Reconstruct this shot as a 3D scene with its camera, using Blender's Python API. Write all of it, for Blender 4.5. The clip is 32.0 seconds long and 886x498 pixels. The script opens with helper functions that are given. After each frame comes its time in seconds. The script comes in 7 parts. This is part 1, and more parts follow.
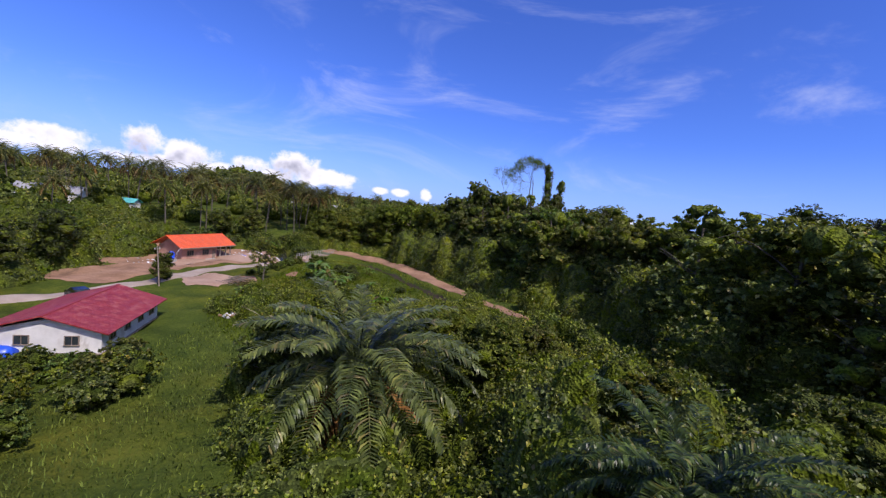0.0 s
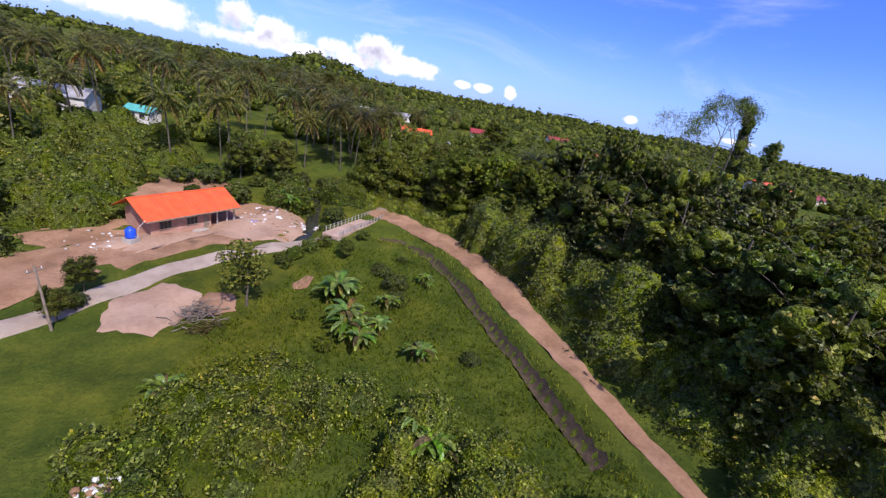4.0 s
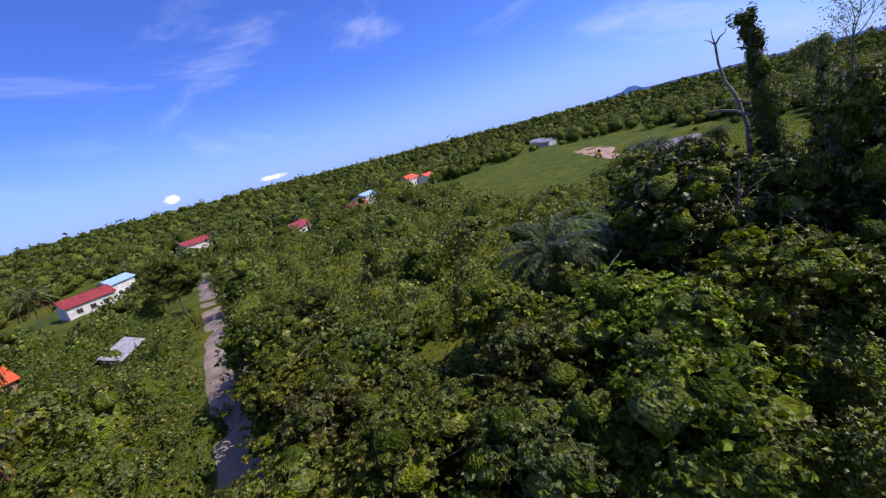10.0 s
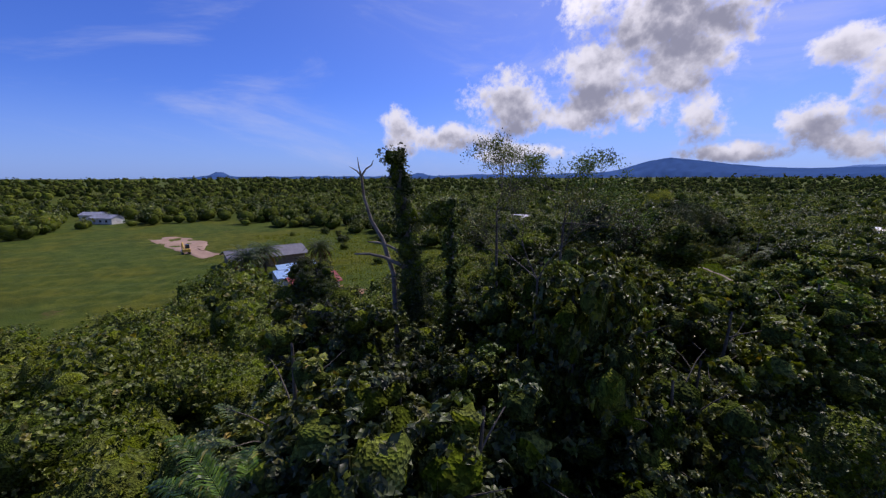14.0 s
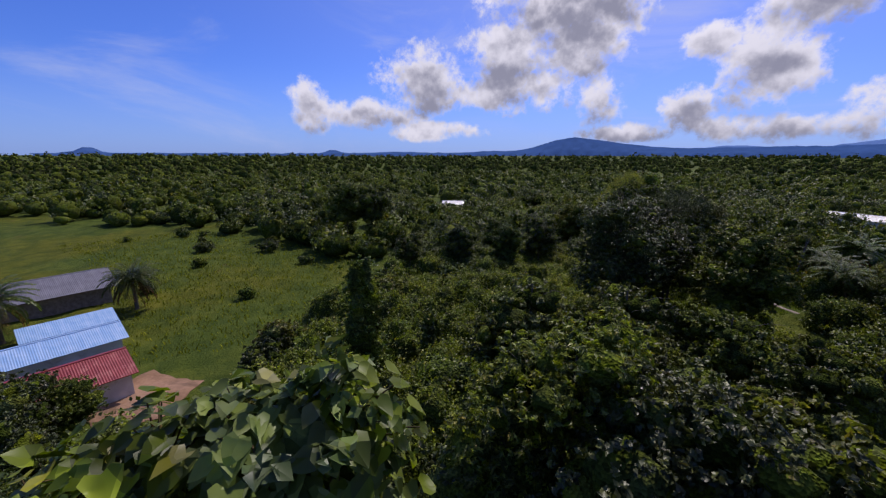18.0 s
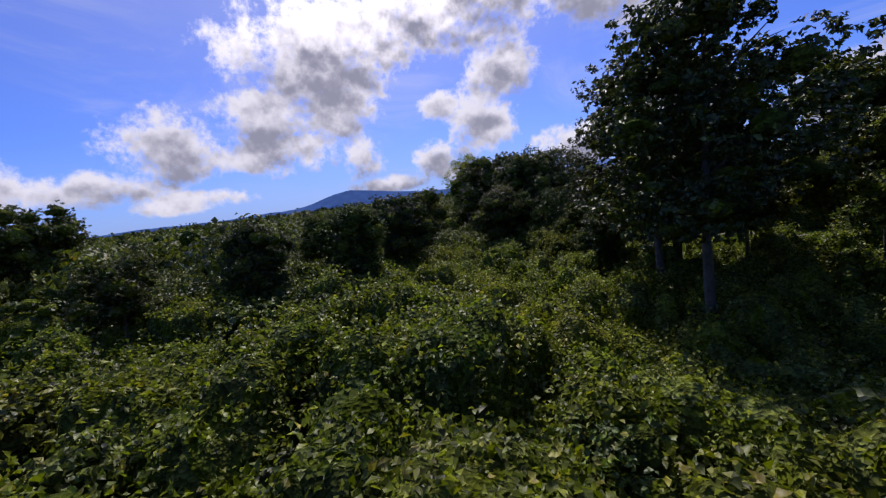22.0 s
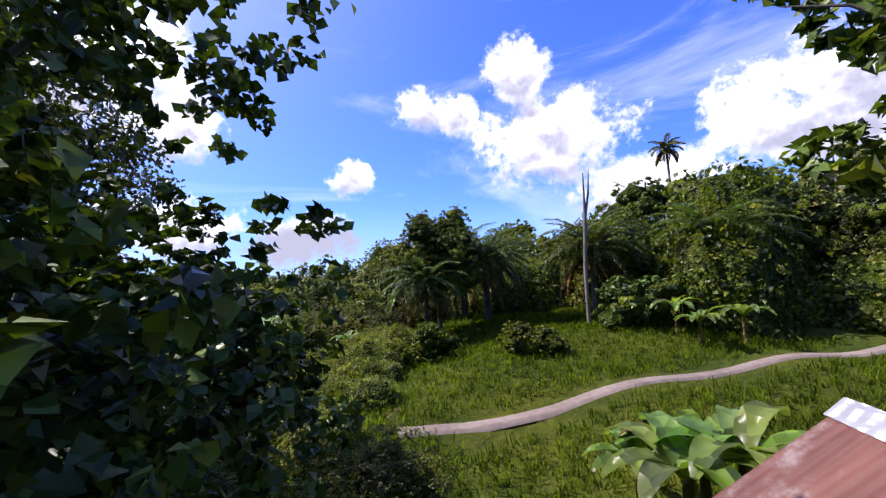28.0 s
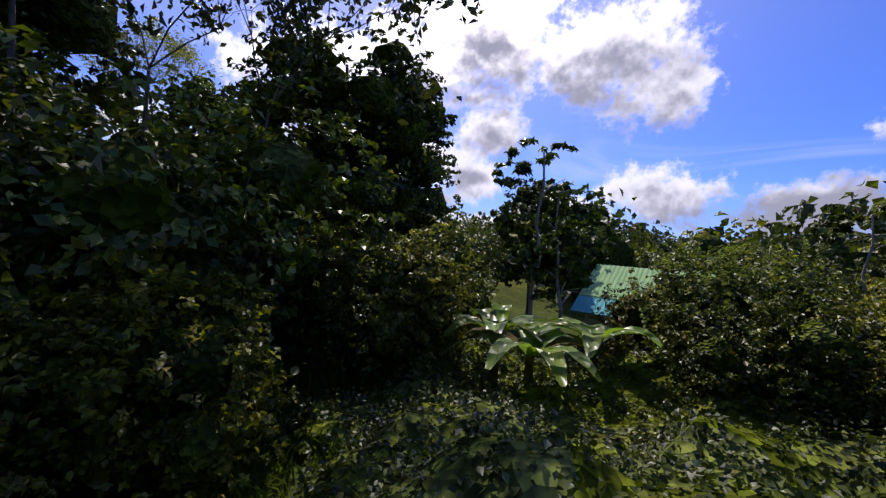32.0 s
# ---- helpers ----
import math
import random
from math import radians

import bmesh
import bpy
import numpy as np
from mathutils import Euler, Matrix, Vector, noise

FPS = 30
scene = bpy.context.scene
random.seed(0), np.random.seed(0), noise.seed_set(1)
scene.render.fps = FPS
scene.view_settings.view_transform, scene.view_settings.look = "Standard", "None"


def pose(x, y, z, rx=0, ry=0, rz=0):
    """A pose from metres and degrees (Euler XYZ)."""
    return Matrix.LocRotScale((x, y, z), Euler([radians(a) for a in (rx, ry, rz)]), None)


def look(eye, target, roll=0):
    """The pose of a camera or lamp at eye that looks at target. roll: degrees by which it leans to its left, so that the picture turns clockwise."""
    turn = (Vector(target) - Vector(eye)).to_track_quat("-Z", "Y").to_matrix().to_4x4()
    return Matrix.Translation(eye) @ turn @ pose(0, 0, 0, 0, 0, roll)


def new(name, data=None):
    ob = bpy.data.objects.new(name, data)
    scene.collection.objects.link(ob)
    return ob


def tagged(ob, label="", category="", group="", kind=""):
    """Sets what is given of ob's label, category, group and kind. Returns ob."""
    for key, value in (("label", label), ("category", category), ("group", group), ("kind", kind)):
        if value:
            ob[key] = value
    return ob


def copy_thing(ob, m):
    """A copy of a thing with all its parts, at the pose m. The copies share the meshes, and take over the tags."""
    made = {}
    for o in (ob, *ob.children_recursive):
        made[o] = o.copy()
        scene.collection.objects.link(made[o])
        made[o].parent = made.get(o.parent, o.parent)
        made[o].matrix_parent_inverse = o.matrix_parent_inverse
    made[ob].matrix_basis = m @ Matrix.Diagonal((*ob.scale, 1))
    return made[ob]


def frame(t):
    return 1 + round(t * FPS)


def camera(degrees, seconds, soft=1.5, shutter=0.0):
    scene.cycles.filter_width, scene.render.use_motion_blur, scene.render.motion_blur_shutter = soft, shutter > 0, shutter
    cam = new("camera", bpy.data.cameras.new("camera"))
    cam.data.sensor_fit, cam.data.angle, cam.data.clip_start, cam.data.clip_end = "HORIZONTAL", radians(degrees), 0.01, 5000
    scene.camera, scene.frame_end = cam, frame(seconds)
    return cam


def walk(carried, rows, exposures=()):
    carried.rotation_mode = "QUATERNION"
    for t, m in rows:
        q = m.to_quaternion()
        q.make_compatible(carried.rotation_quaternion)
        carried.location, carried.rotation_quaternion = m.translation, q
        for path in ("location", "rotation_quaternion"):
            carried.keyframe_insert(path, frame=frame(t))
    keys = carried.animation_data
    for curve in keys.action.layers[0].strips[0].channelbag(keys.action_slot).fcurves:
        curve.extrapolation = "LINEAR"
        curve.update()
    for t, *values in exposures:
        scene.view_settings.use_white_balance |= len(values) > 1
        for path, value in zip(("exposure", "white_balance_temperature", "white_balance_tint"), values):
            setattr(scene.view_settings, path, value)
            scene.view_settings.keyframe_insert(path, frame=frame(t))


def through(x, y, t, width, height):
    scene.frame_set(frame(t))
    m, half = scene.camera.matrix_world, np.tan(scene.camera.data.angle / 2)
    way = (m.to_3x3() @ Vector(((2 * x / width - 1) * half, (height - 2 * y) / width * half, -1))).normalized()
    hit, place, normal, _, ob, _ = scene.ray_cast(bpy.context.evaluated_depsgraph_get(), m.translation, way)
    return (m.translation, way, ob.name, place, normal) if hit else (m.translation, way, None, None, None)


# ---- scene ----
# exposure in stops: the camera closes down where it turns to the sun
EXPOSURES = ((0.0, 0.08, 6400, 20), (3.0, 0.42, 6400, 20), (6.0, 0.10, 6400, 20), (9.0, 0.17, 6400, 20), (11.0, 0.15, 6400, 20), (12.0, -0.06, 6400, 20), (14.0, -0.36, 6400, 20), (17.0, -0.36, 6400, 20), (18.0, -0.42, 6400, 20), (19.0, 0.12, 6400, 20), (20.0, 0.16, 6400, 20), (21.5, -0.18, 6400, 20), (23.0, -0.5, 6400, 20), (24.0, -0.45, 6400, 20), (25.0, 0.22, 6400, 20), (28.0, 0.75, 6400, 20), (29.0, 0.48, 6400, 20), (30.0, 0.10, 6400, 20), (32.0, -0.02, 6400, 20))
SUN_STRENGTH, SKY_STRENGTH = 4.1, 0.096
# cumulus heaps: azimuth (clockwise from +y), elevation, half width, half height, in degrees
CUMULUS = (
    (-48, 1.9, 14, 1.1), (-30, 1.8, 16, 1.0), (-52, 3.2, 4, 1.4), (-45, 2.8, 4.5, 1.3), (-38, 3.9, 2.4, 2.2), (-33, 3.0, 3.6, 1.6), (-27, 2.6, 2.8, 1.4), (-21.5, 3.3, 3.0, 2.2), (-17, 2.4, 4, 1.1), (-10, 1.4, 1.2, 0.6), (-7, 1.5, 1.3, 0.6), (-3.5, 1.5, 1.0, 0.9), (12, 1.2, 1.0, 0.6), (24, 0.9, 2.4, 0.4),
    (95, 6.0, 3.0, 3.6), (103, 5.2, 8, 2.2), (110, 9.5, 6.5, 4.5), (121, 12.5, 6.5, 4.2), (131, 13.0, 5.5, 3.8), (123, 8.0, 9, 3.0), (130, 20.5, 14, 7), (142, 23.5, 9, 6), (112, 3.0, 8, 1.5), (137, 2.6, 6, 1.3), (152, 3.0, 10, 1.8),
    (133, 6.5, 3, 3.4), (143, 5.2, 3.2, 3.2), (150, 9.5, 5, 6), (153.5, 15.5, 5.5, 3.6), (145, 12.2, 3.5, 2.0), (152, 27, 11, 9), (168, 25, 12, 7), (174, 20, 7, 5),
    (176, 7.5, 8, 4.5), (165, 4.5, 9, 3), (190, 5.5, 9, 4), (197, 14, 3.4, 2.6), (208, 23, 4, 3), (213, 22, 3, 3.2), (226, 17, 10.5, 7), (222, 26, 4.5, 5), (238, 9, 10, 5), (256, 15, 12, 7),
)
cam = camera(96.47, 32.0, soft=1.3)
walk(cam, [
    (0, look((-2.40, 3.07, 16.06), (-2.42, 13.02, 15.05), 6.6)),
    (0.5, look((-3.66, 6.60, 17.45), (-3.66, 16.38, 15.40), 4.6)),
    (1, look((-4.45, 10.34, 19.53), (-4.60, 19.92, 16.65), 3.10)),
    (1.5, look((-5.36, 14.58, 21.16), (-5.72, 23.99, 17.78), 2.20)),
    (2, look((-6.17, 19.07, 22.50), (-6.72, 28.39, 18.92), 2.23)),
    (2.5, look((-6.97, 23.66, 23.78), (-7.64, 32.95, 20.14), 3.62)),
    (3, look((-7.62, 28.80, 24.35), (-8.47, 38.08, 20.72), 5.63)),
    (3.5, look((-8.39, 33.85, 24.38), (-9.52, 43.12, 20.81), 8.72)),
    (4, look((-9.33, 39.07, 24.32), (-10.66, 48.30, 20.71), 11.22)),
    (4.5, look((-10.53, 44.41, 24.15), (-12.16, 53.57, 20.47), 13.21)),
    (5, look((-12.14, 49.88, 23.84), (-14.15, 58.94, 20.11), 14.50)),
    (5.5, look((-14.29, 55.52, 23.37), (-16.61, 64.51, 19.65), 14.50)),
    (6, look((-17.19, 61.47, 22.69), (-19.41, 70.52, 19.04), 12.35)),
    (6.5, look((-20.47, 67.73, 21.99), (-22.37, 76.93, 18.54), 9.82)),
    (7, look((-23.97, 74.09, 21.24), (-25.43, 83.47, 18.11), 6.76)),
    (7.5, look((-27.05, 80.18, 21.04), (-27.91, 89.75, 18.27), 4.05)),
    (8, look((-29.77, 86.39, 21.26), (-29.80, 96.09, 18.81), 1.10)),
    (8.5, look((-32.22, 92.45, 21.94), (-31.03, 102.12, 19.68), -2.34)),
    (9, look((-33.47, 97.69, 23.07), (-30.64, 107.00, 20.77), -6.17)),
    (9.5, look((-34.33, 101.17, 24.46), (-29.57, 109.62, 22.03), -9.92)),
    (10, look((-34.41, 106.08, 25.79), (-27.77, 113.10, 23.22), -14.47)),
    (10.5, look((-33.70, 109.97, 26.69), (-25.56, 115.12, 24.03), -18.48)),
    (11, look((-31.53, 113.35, 27.57), (-22.43, 116.47, 24.85), -20.86)),
    (11.5, look((-29.90, 115.59, 28.43), (-20.36, 116.87, 25.72), -21.23)),
    (12, look((-27.02, 116.89, 28.92), (-17.35, 116.81, 26.36), -18.59)),
    (12.5, look((-24.31, 117.36, 29.20), (-14.63, 116.47, 26.83), -14.12)),
    (13, look((-21.27, 117.25, 29.33), (-11.60, 115.89, 27.18), -9.00)),
    (13.5, look((-18.14, 116.72, 29.00), (-8.47, 115.09, 27.06), -4.06)),
    (14, look((-14.06, 115.77, 28.49), (-4.41, 113.90, 26.68), -0.22)),
    (14.5, look((-9.48, 114.66, 27.96), (0.14, 112.56, 26.24), 1.96)),
    (15, look((-4.60, 113.58, 27.47), (4.97, 111.17, 25.84), 3.22)),
    (15.5, look((0.35, 112.54, 27.10), (9.86, 109.88, 25.55), 3.77)),
    (16, look((5.30, 111.50, 26.90), (14.79, 108.70, 25.44), 3.83)),
    (16.5, look((10.22, 110.43, 26.95), (19.69, 107.56, 25.56), 3.59)),
    (17, look((14.85, 109.35, 27.31), (24.28, 106.32, 25.93), 3.35)),
    (17.5, look((19.31, 108.38, 27.82), (28.58, 105.04, 26.12), 1.88)),
    (18, look((22.83, 107.20, 28.37), (31.79, 103.44, 26.03), 0.10)),
    (18.5, look((26.45, 106.20, 28.09), (35.03, 102.06, 25.05), -1.44)),
    (19, look((30.27, 105.12, 27.13), (38.48, 100.68, 23.55), -1.90)),
    (19.5, look((33.75, 103.92, 25.73), (41.76, 99.19, 22.07), -1.99)),
    (20, look((37.63, 102.63, 23.80), (45.50, 97.46, 20.43), -1.92)),
    (20.5, look((42.01, 100.75, 21.52), (49.67, 95.01, 18.62), -2.80)),
    (21, look((46.49, 98.71, 19.26), (53.74, 92.23, 16.92), -4.06)),
    (21.5, look((52.16, 95.54, 16.74), (58.85, 88.34, 14.93), -5.63)),
    (22, look((56.92, 92.52, 14.87), (62.94, 84.64, 13.55), -7.14)),
    (22.5, look((61.51, 88.86, 13.81), (66.69, 80.37, 12.84), -8.55)),
    (23, look((65.64, 84.80, 13.40), (69.84, 75.76, 12.62), -9.58)),
    (23.5, look((69.04, 80.76, 13.31), (72.11, 71.28, 12.46), -11.88)),
    (24, look((72.18, 76.68, 13.11), (73.88, 66.88, 12.04), -13.72)),
    (24.5, look((74.72, 72.41, 12.62), (75.00, 62.51, 11.25), -15.49)),
    (25, look((76.29, 67.82, 12.15), (75.30, 58.01, 10.45), -17.44)),
    (25.5, look((76.91, 63.30, 11.67), (74.93, 53.69, 9.71), -17.71)),
    (26, look((77.04, 59.53, 11.33), (74.09, 50.10, 9.75), -14.50)),
    (26.5, look((76.55, 55.95, 11.07), (72.90, 46.70, 10.17), -9.4)),
    (27, look((75.35, 52.50, 10.88), (71.15, 43.45, 10.69), -4.3)),
    (27.5, look((73.95, 49.30, 10.78), (69.75, 40.22, 11.10), -1.8)),
    (28, look((73.69, 46.55, 10.84), (68.77, 37.87, 11.45), -4.31)),
    (28.5, look((72.72, 44.47, 10.73), (68.14, 35.62, 11.50), -1.20)),
    (29, look((71.84, 42.78, 10.72), (68.55, 33.36, 11.39), 4.63)),
    (29.5, look((70.56, 40.66, 10.42), (69.33, 30.74, 10.67), 10.07)),
    (30, look((69.59, 38.34, 9.87), (70.61, 28.40, 9.61), 12.77)),
    (30.5, look((69.14, 35.66, 9.23), (71.97, 26.08, 8.79), 11.40)),
    (31, look((69.18, 33.33, 8.89), (73.22, 24.19, 8.47), 8.79)),
    (31.5, look((69.52, 31.31, 8.77), (74.33, 22.55, 8.45), 6.13)),
    (32, look((70.34, 29.08, 8.93), (75.73, 20.66, 8.71), 3.85)),
], EXPOSURES)

# ---- world, sun ----
SUN_AZ, SUN_EL = 139.0, 51.0          # clockwise from +y, above the horizon


def direction(az, el):
    a, e = radians(az), radians(el)
    return Vector((math.sin(a) * math.cos(e), math.cos(a) * math.cos(e), math.sin(e)))


world = bpy.data.worlds.new("world")
scene.world = world
world.use_nodes = True


class Nodes:
    """A short way to write node trees."""

    def __init__(self, tree):
        self.tree = tree

    def add(self, kind, inputs=(), operation=None, use_clamp=None, data_type=None, blend_type=None, interpolation_type=None):
        n = self.tree.nodes.new(kind)
        if data_type:
            n.data_type = data_type
        if operation:
            n.operation = operation
        if use_clamp:
            n.use_clamp = True
        if blend_type:
            n.blend_type = blend_type
        if interpolation_type:
            n.interpolation_type = interpolation_type
        for key, value in dict(inputs).items():
            if isinstance(value, bpy.types.NodeSocket):
                self.tree.links.new(value, n.inputs[key])
            else:
                n.inputs[key].default_value = value
        return n

    def math(self, op, a, b=0.0, clamp=False):
        return self.add("ShaderNodeMath", {0: a, 1: b}, operation=op, use_clamp=clamp).outputs[0]

    def noise(self, vec, scale, detail=3.0, rough=0.55, dist=0.0):
        return self.add("ShaderNodeTexNoise", {"Vector": vec, "Scale": scale, "Detail": detail, "Roughness": rough, "Distortion": dist}).outputs["Fac"]

    def ramp(self, fac, stops):
        r = self.add("ShaderNodeValToRGB", {"Fac": fac})
        e = r.color_ramp.elements
        while len(e) < len(stops):
            e.new(0.5)
        for k, (p, c) in zip(e, stops):
            k.position, k.color = p, (*c, 1) if len(c) == 3 else c
        return r.outputs["Color"]

    def mix(self, fac, a, b, blend="MIX"):
        m = self.add("ShaderNodeMix", {0: fac, 6: a, 7: b}, data_type="RGBA", blend_type=blend)
        return m.outputs[2]

    def span(self, v, a, b, c=0.0, d=1.0, smooth=True):
        m = self.add("ShaderNodeMapRange", {0: v, 1: a, 2: b, 3: c, 4: d}, interpolation_type="SMOOTHSTEP" if smooth else "LINEAR")
        return m.outputs[0]


def sky():
    t = world.node_tree
    t.nodes.clear()
    n = Nodes(t)
    nishita = n.add("ShaderNodeTexSky")
    nishita.sky_type, nishita.sun_disc = "NISHITA", False
    nishita.sun_elevation, nishita.sun_rotation = radians(SUN_EL), radians(SUN_AZ)
    nishita.altitude, nishita.air_density, nishita.dust_density, nishita.ozone_density = 50, 1.0, 0.35, 2.5
    tint = n.mix(1.0, nishita.outputs[0], (0.5, 0.8, 1.75, 1), "MULTIPLY")
    co = n.add("ShaderNodeTexCoord").outputs["Generated"]
    # thin high cloud: stretched noise over the dome
    flat = n.add("ShaderNodeVectorMath", {0: co, 1: (1.0, 1.0, 3.2)}, operation="MULTIPLY").outputs[0]
    veil = n.span(n.noise(flat, 2.1, 6, 0.62, 0.8), 0.5, 0.78)
    sep = n.add("ShaderNodeSeparateXYZ", {0: co})
    # heaps of cumulus: each one a soft disc of the dome broken by noise
    warp = n.noise(co, 13.0, 7, 0.62)
    fine = n.noise(co, 60.0, 5, 0.6)
    edge = n.math("ADD", n.math("MULTIPLY", n.math("SUBTRACT", warp, 0.5), 3.4), n.math("MULTIPLY", n.math("SUBTRACT", fine, 0.5), 1.25))
    body = None
    for az, el, wide, high in CUMULUS:
        d = direction(az, el)
        right = Vector((d.y, -d.x, 0)).normalized()
        up = right.cross(d)
        a = n.add("ShaderNodeVectorMath", {0: co, 1: right}, operation="DOT_PRODUCT").outputs["Value"]
        b = n.add("ShaderNodeVectorMath", {0: co, 1: up}, operation="DOT_PRODUCT").outputs["Value"]
        c = n.add("ShaderNodeVectorMath", {0: co, 1: d}, operation="DOT_PRODUCT").outputs["Value"]
        b = n.math("SUBTRACT", b, up.dot(d))
        a = n.math("DIVIDE", a, math.radians(wide))
        b = n.math("DIVIDE", b, math.radians(high))
        r2 = n.math("ADD", n.math("MULTIPLY", a, a), n.math("MULTIPLY", b, b))
        v = n.math("SUBTRACT", 1.0, r2)
        v = n.math("SUBTRACT", v, n.math("MULTIPLY", n.math("LESS_THAN", c, 0.2), 9.0))
        low = n.math("MULTIPLY", b, -0.9)                      # flat, shaded base
        v = n.math("MAXIMUM", v, -3.0)
        grey = n.math("MULTIPLY", n.math("ADD", v, low), min(1.0, high / 2.4))    # small puffs stay white
        pair = (v, grey)
        body = pair if body is None else (n.math("MAXIMUM", body[0], v), n.math("MAXIMUM", body[1], grey))
    dens = n.math("ADD", body[0], edge)
    cover = n.span(dens, -0.1, 0.8)
    # billows: lumps within the heap, lit on their upper side
    lump = n.noise(n.add("ShaderNodeVectorMath", {0: co, 1: (0, 0, 0.016)}, operation="ADD").outputs[0], 12.0, 4, 0.45)
    lump = n.math("SUBTRACT", lump, n.noise(co, 12.0, 4, 0.45))
    shade = n.math("ADD", n.math("MULTIPLY", edge, 0.42), n.math("MULTIPLY", lump, 3.4))
    thick = n.span(n.math("ADD", body[1], shade), 0.3, 1.55)
    # light through the cloud: thick parts turned from the sun are grey, those near the sun glow
    near = n.add("ShaderNodeVectorMath", {0: co, 1: direction(SUN_AZ, SUN_EL)}, operation="DOT_PRODUCT").outputs["Value"]
    glow = n.span(near, 0.75, 1.0)
    white = n.mix(glow, (10.0, 10.2, 11.2, 1), (22.0, 21.5, 22.0, 1))
    grey = n.mix(thick, white, (3.7, 3.9, 5.0, 1))
    tint = n.mix(n.math("MULTIPLY", veil, 0.42), tint, (7.5, 8.2, 10.0, 1))
    haze = n.span(sep.outputs[2], 0.0, 0.2, 0.5, 0.0)
    tint = n.mix(haze, tint, (3.6, 5.6, 11.5, 1))
    halo = n.math("MULTIPLY", n.math("POWER", n.math("MAXIMUM", near, 0.0), 6.0), 0.68)
    tint = n.mix(halo, tint, (8.5, 8.6, 10.5, 1))
    out = n.mix(cover, tint, grey)
    bg = n.add("ShaderNodeBackground", {"Color": out, "Strength": SKY_STRENGTH})
    n.add("ShaderNodeOutputWorld", {"Surface": bg.outputs[0]})


sky()
sun = new("sun", bpy.data.lights.new("sun", "SUN"))
sun.data.energy, sun.data.angle, sun.data.color = SUN_STRENGTH, radians(0.55), (1.0, 0.95, 0.86)
sun.matrix_world = look(direction(SUN_AZ, SUN_EL) * 300, (0, 0, 0))
tagged(sun, "the sun", "sun", kind="structure")

# ---- materials ----


def material(name, rough=0.8, metal=0.0):
    m = bpy.data.materials.new(name)
    m.use_nodes = True
    m.node_tree.nodes.clear()
    n = Nodes(m.node_tree)
    b = n.add("ShaderNodeBsdfPrincipled", {"Roughness": rough, "Metallic": metal})
    out = n.add("ShaderNodeOutputMaterial", {"Surface": b.outputs[0]})
    return m, n, b, out


def bump(n, b, height, strength=0.4, dist=0.05):
    k = n.add("ShaderNodeBump", {"Height": height, "Strength": strength, "Distance": dist})
    n.tree.links.new(k.outputs[0], b.inputs["Normal"])


def leafy(name, dark, light, odd=None, shine=0.47, through=0.18, grain=3.2, vary=True):
    """Leaves: each leaf takes its own tone between two greens, each plant its own share of yellow."""
    m, n, b, out = material(name, shine)
    geo = n.add("ShaderNodeNewGeometry")
    ob = n.add("ShaderNodeObjectInfo")
    isl, rnd = geo.outputs["Random Per Island"], ob.outputs["Random"]
    if not vary:
        where = n.add("ShaderNodeTexCoord").outputs["Object"]
        rnd = n.span(n.noise(where, 0.16, 2), 0.3, 0.7, 0.25, 0.75, False)
    stops = [(0.0, dark), (0.55, tuple((p + q) / 2 for p, q in zip(dark, light))), (0.9, light)]
    if odd:
        stops.append((0.985, odd))
    col = n.ramp(isl, stops)
    hue = n.add("ShaderNodeHueSaturation", {"Hue": n.span(rnd, 0, 1, 0.462, 0.522, False), "Saturation": n.span(n.math("FRACT", n.math("MULTIPLY", rnd, 7.3)), 0, 1, 0.78, 1.08, False), "Value": n.span(n.math("FRACT", n.math("MULTIPLY", rnd, 13.7)), 0, 1, 0.62, 1.3, False), "Color": col}).outputs[0]
    pos = n.add("ShaderNodeTexCoord").outputs["Object"]
    patch = n.noise(pos, 0.55, 3)
    hue = n.mix(n.span(patch, 0.35, 0.7, 0.0, 0.45), hue, n.mix(1.0, hue, (1.45, 1.25, 0.7, 1), "MULTIPLY"))
    cell = n.add("ShaderNodeTexVoronoi", {"Vector": pos, "Scale": grain})
    tone = n.math("FRACT", n.math("MULTIPLY", n.add("ShaderNodeSeparateXYZ", {0: cell.outputs["Color"]}).outputs[0], 3.0))
    hue = n.mix(1.0, hue, n.ramp(tone, [(0.0, (0.5, 0.5, 0.5)), (0.6, (1.0, 1.0, 0.95)), (1.0, (1.5, 1.45, 1.2))]), "MULTIPLY")
    bump(n, b, cell.outputs["Distance"], 0.7, 0.25)
    n.tree.links.new(hue, b.inputs["Base Color"])
    b.inputs["Specular IOR Level"].default_value = 0.4 if shine < 0.6 else 0.12 if shine < 0.8 else 0.02
    tr = n.add("ShaderNodeBsdfTranslucent", {"Color": n.mix(1.0, hue, (1.35, 1.45, 0.6, 1), "MULTIPLY")})
    mix = n.add("ShaderNodeMixShader", {0: through, 1: b.outputs[0], 2: tr.outputs[0]})
    n.tree.links.new(mix.outputs[0], out.inputs[0])
    return m


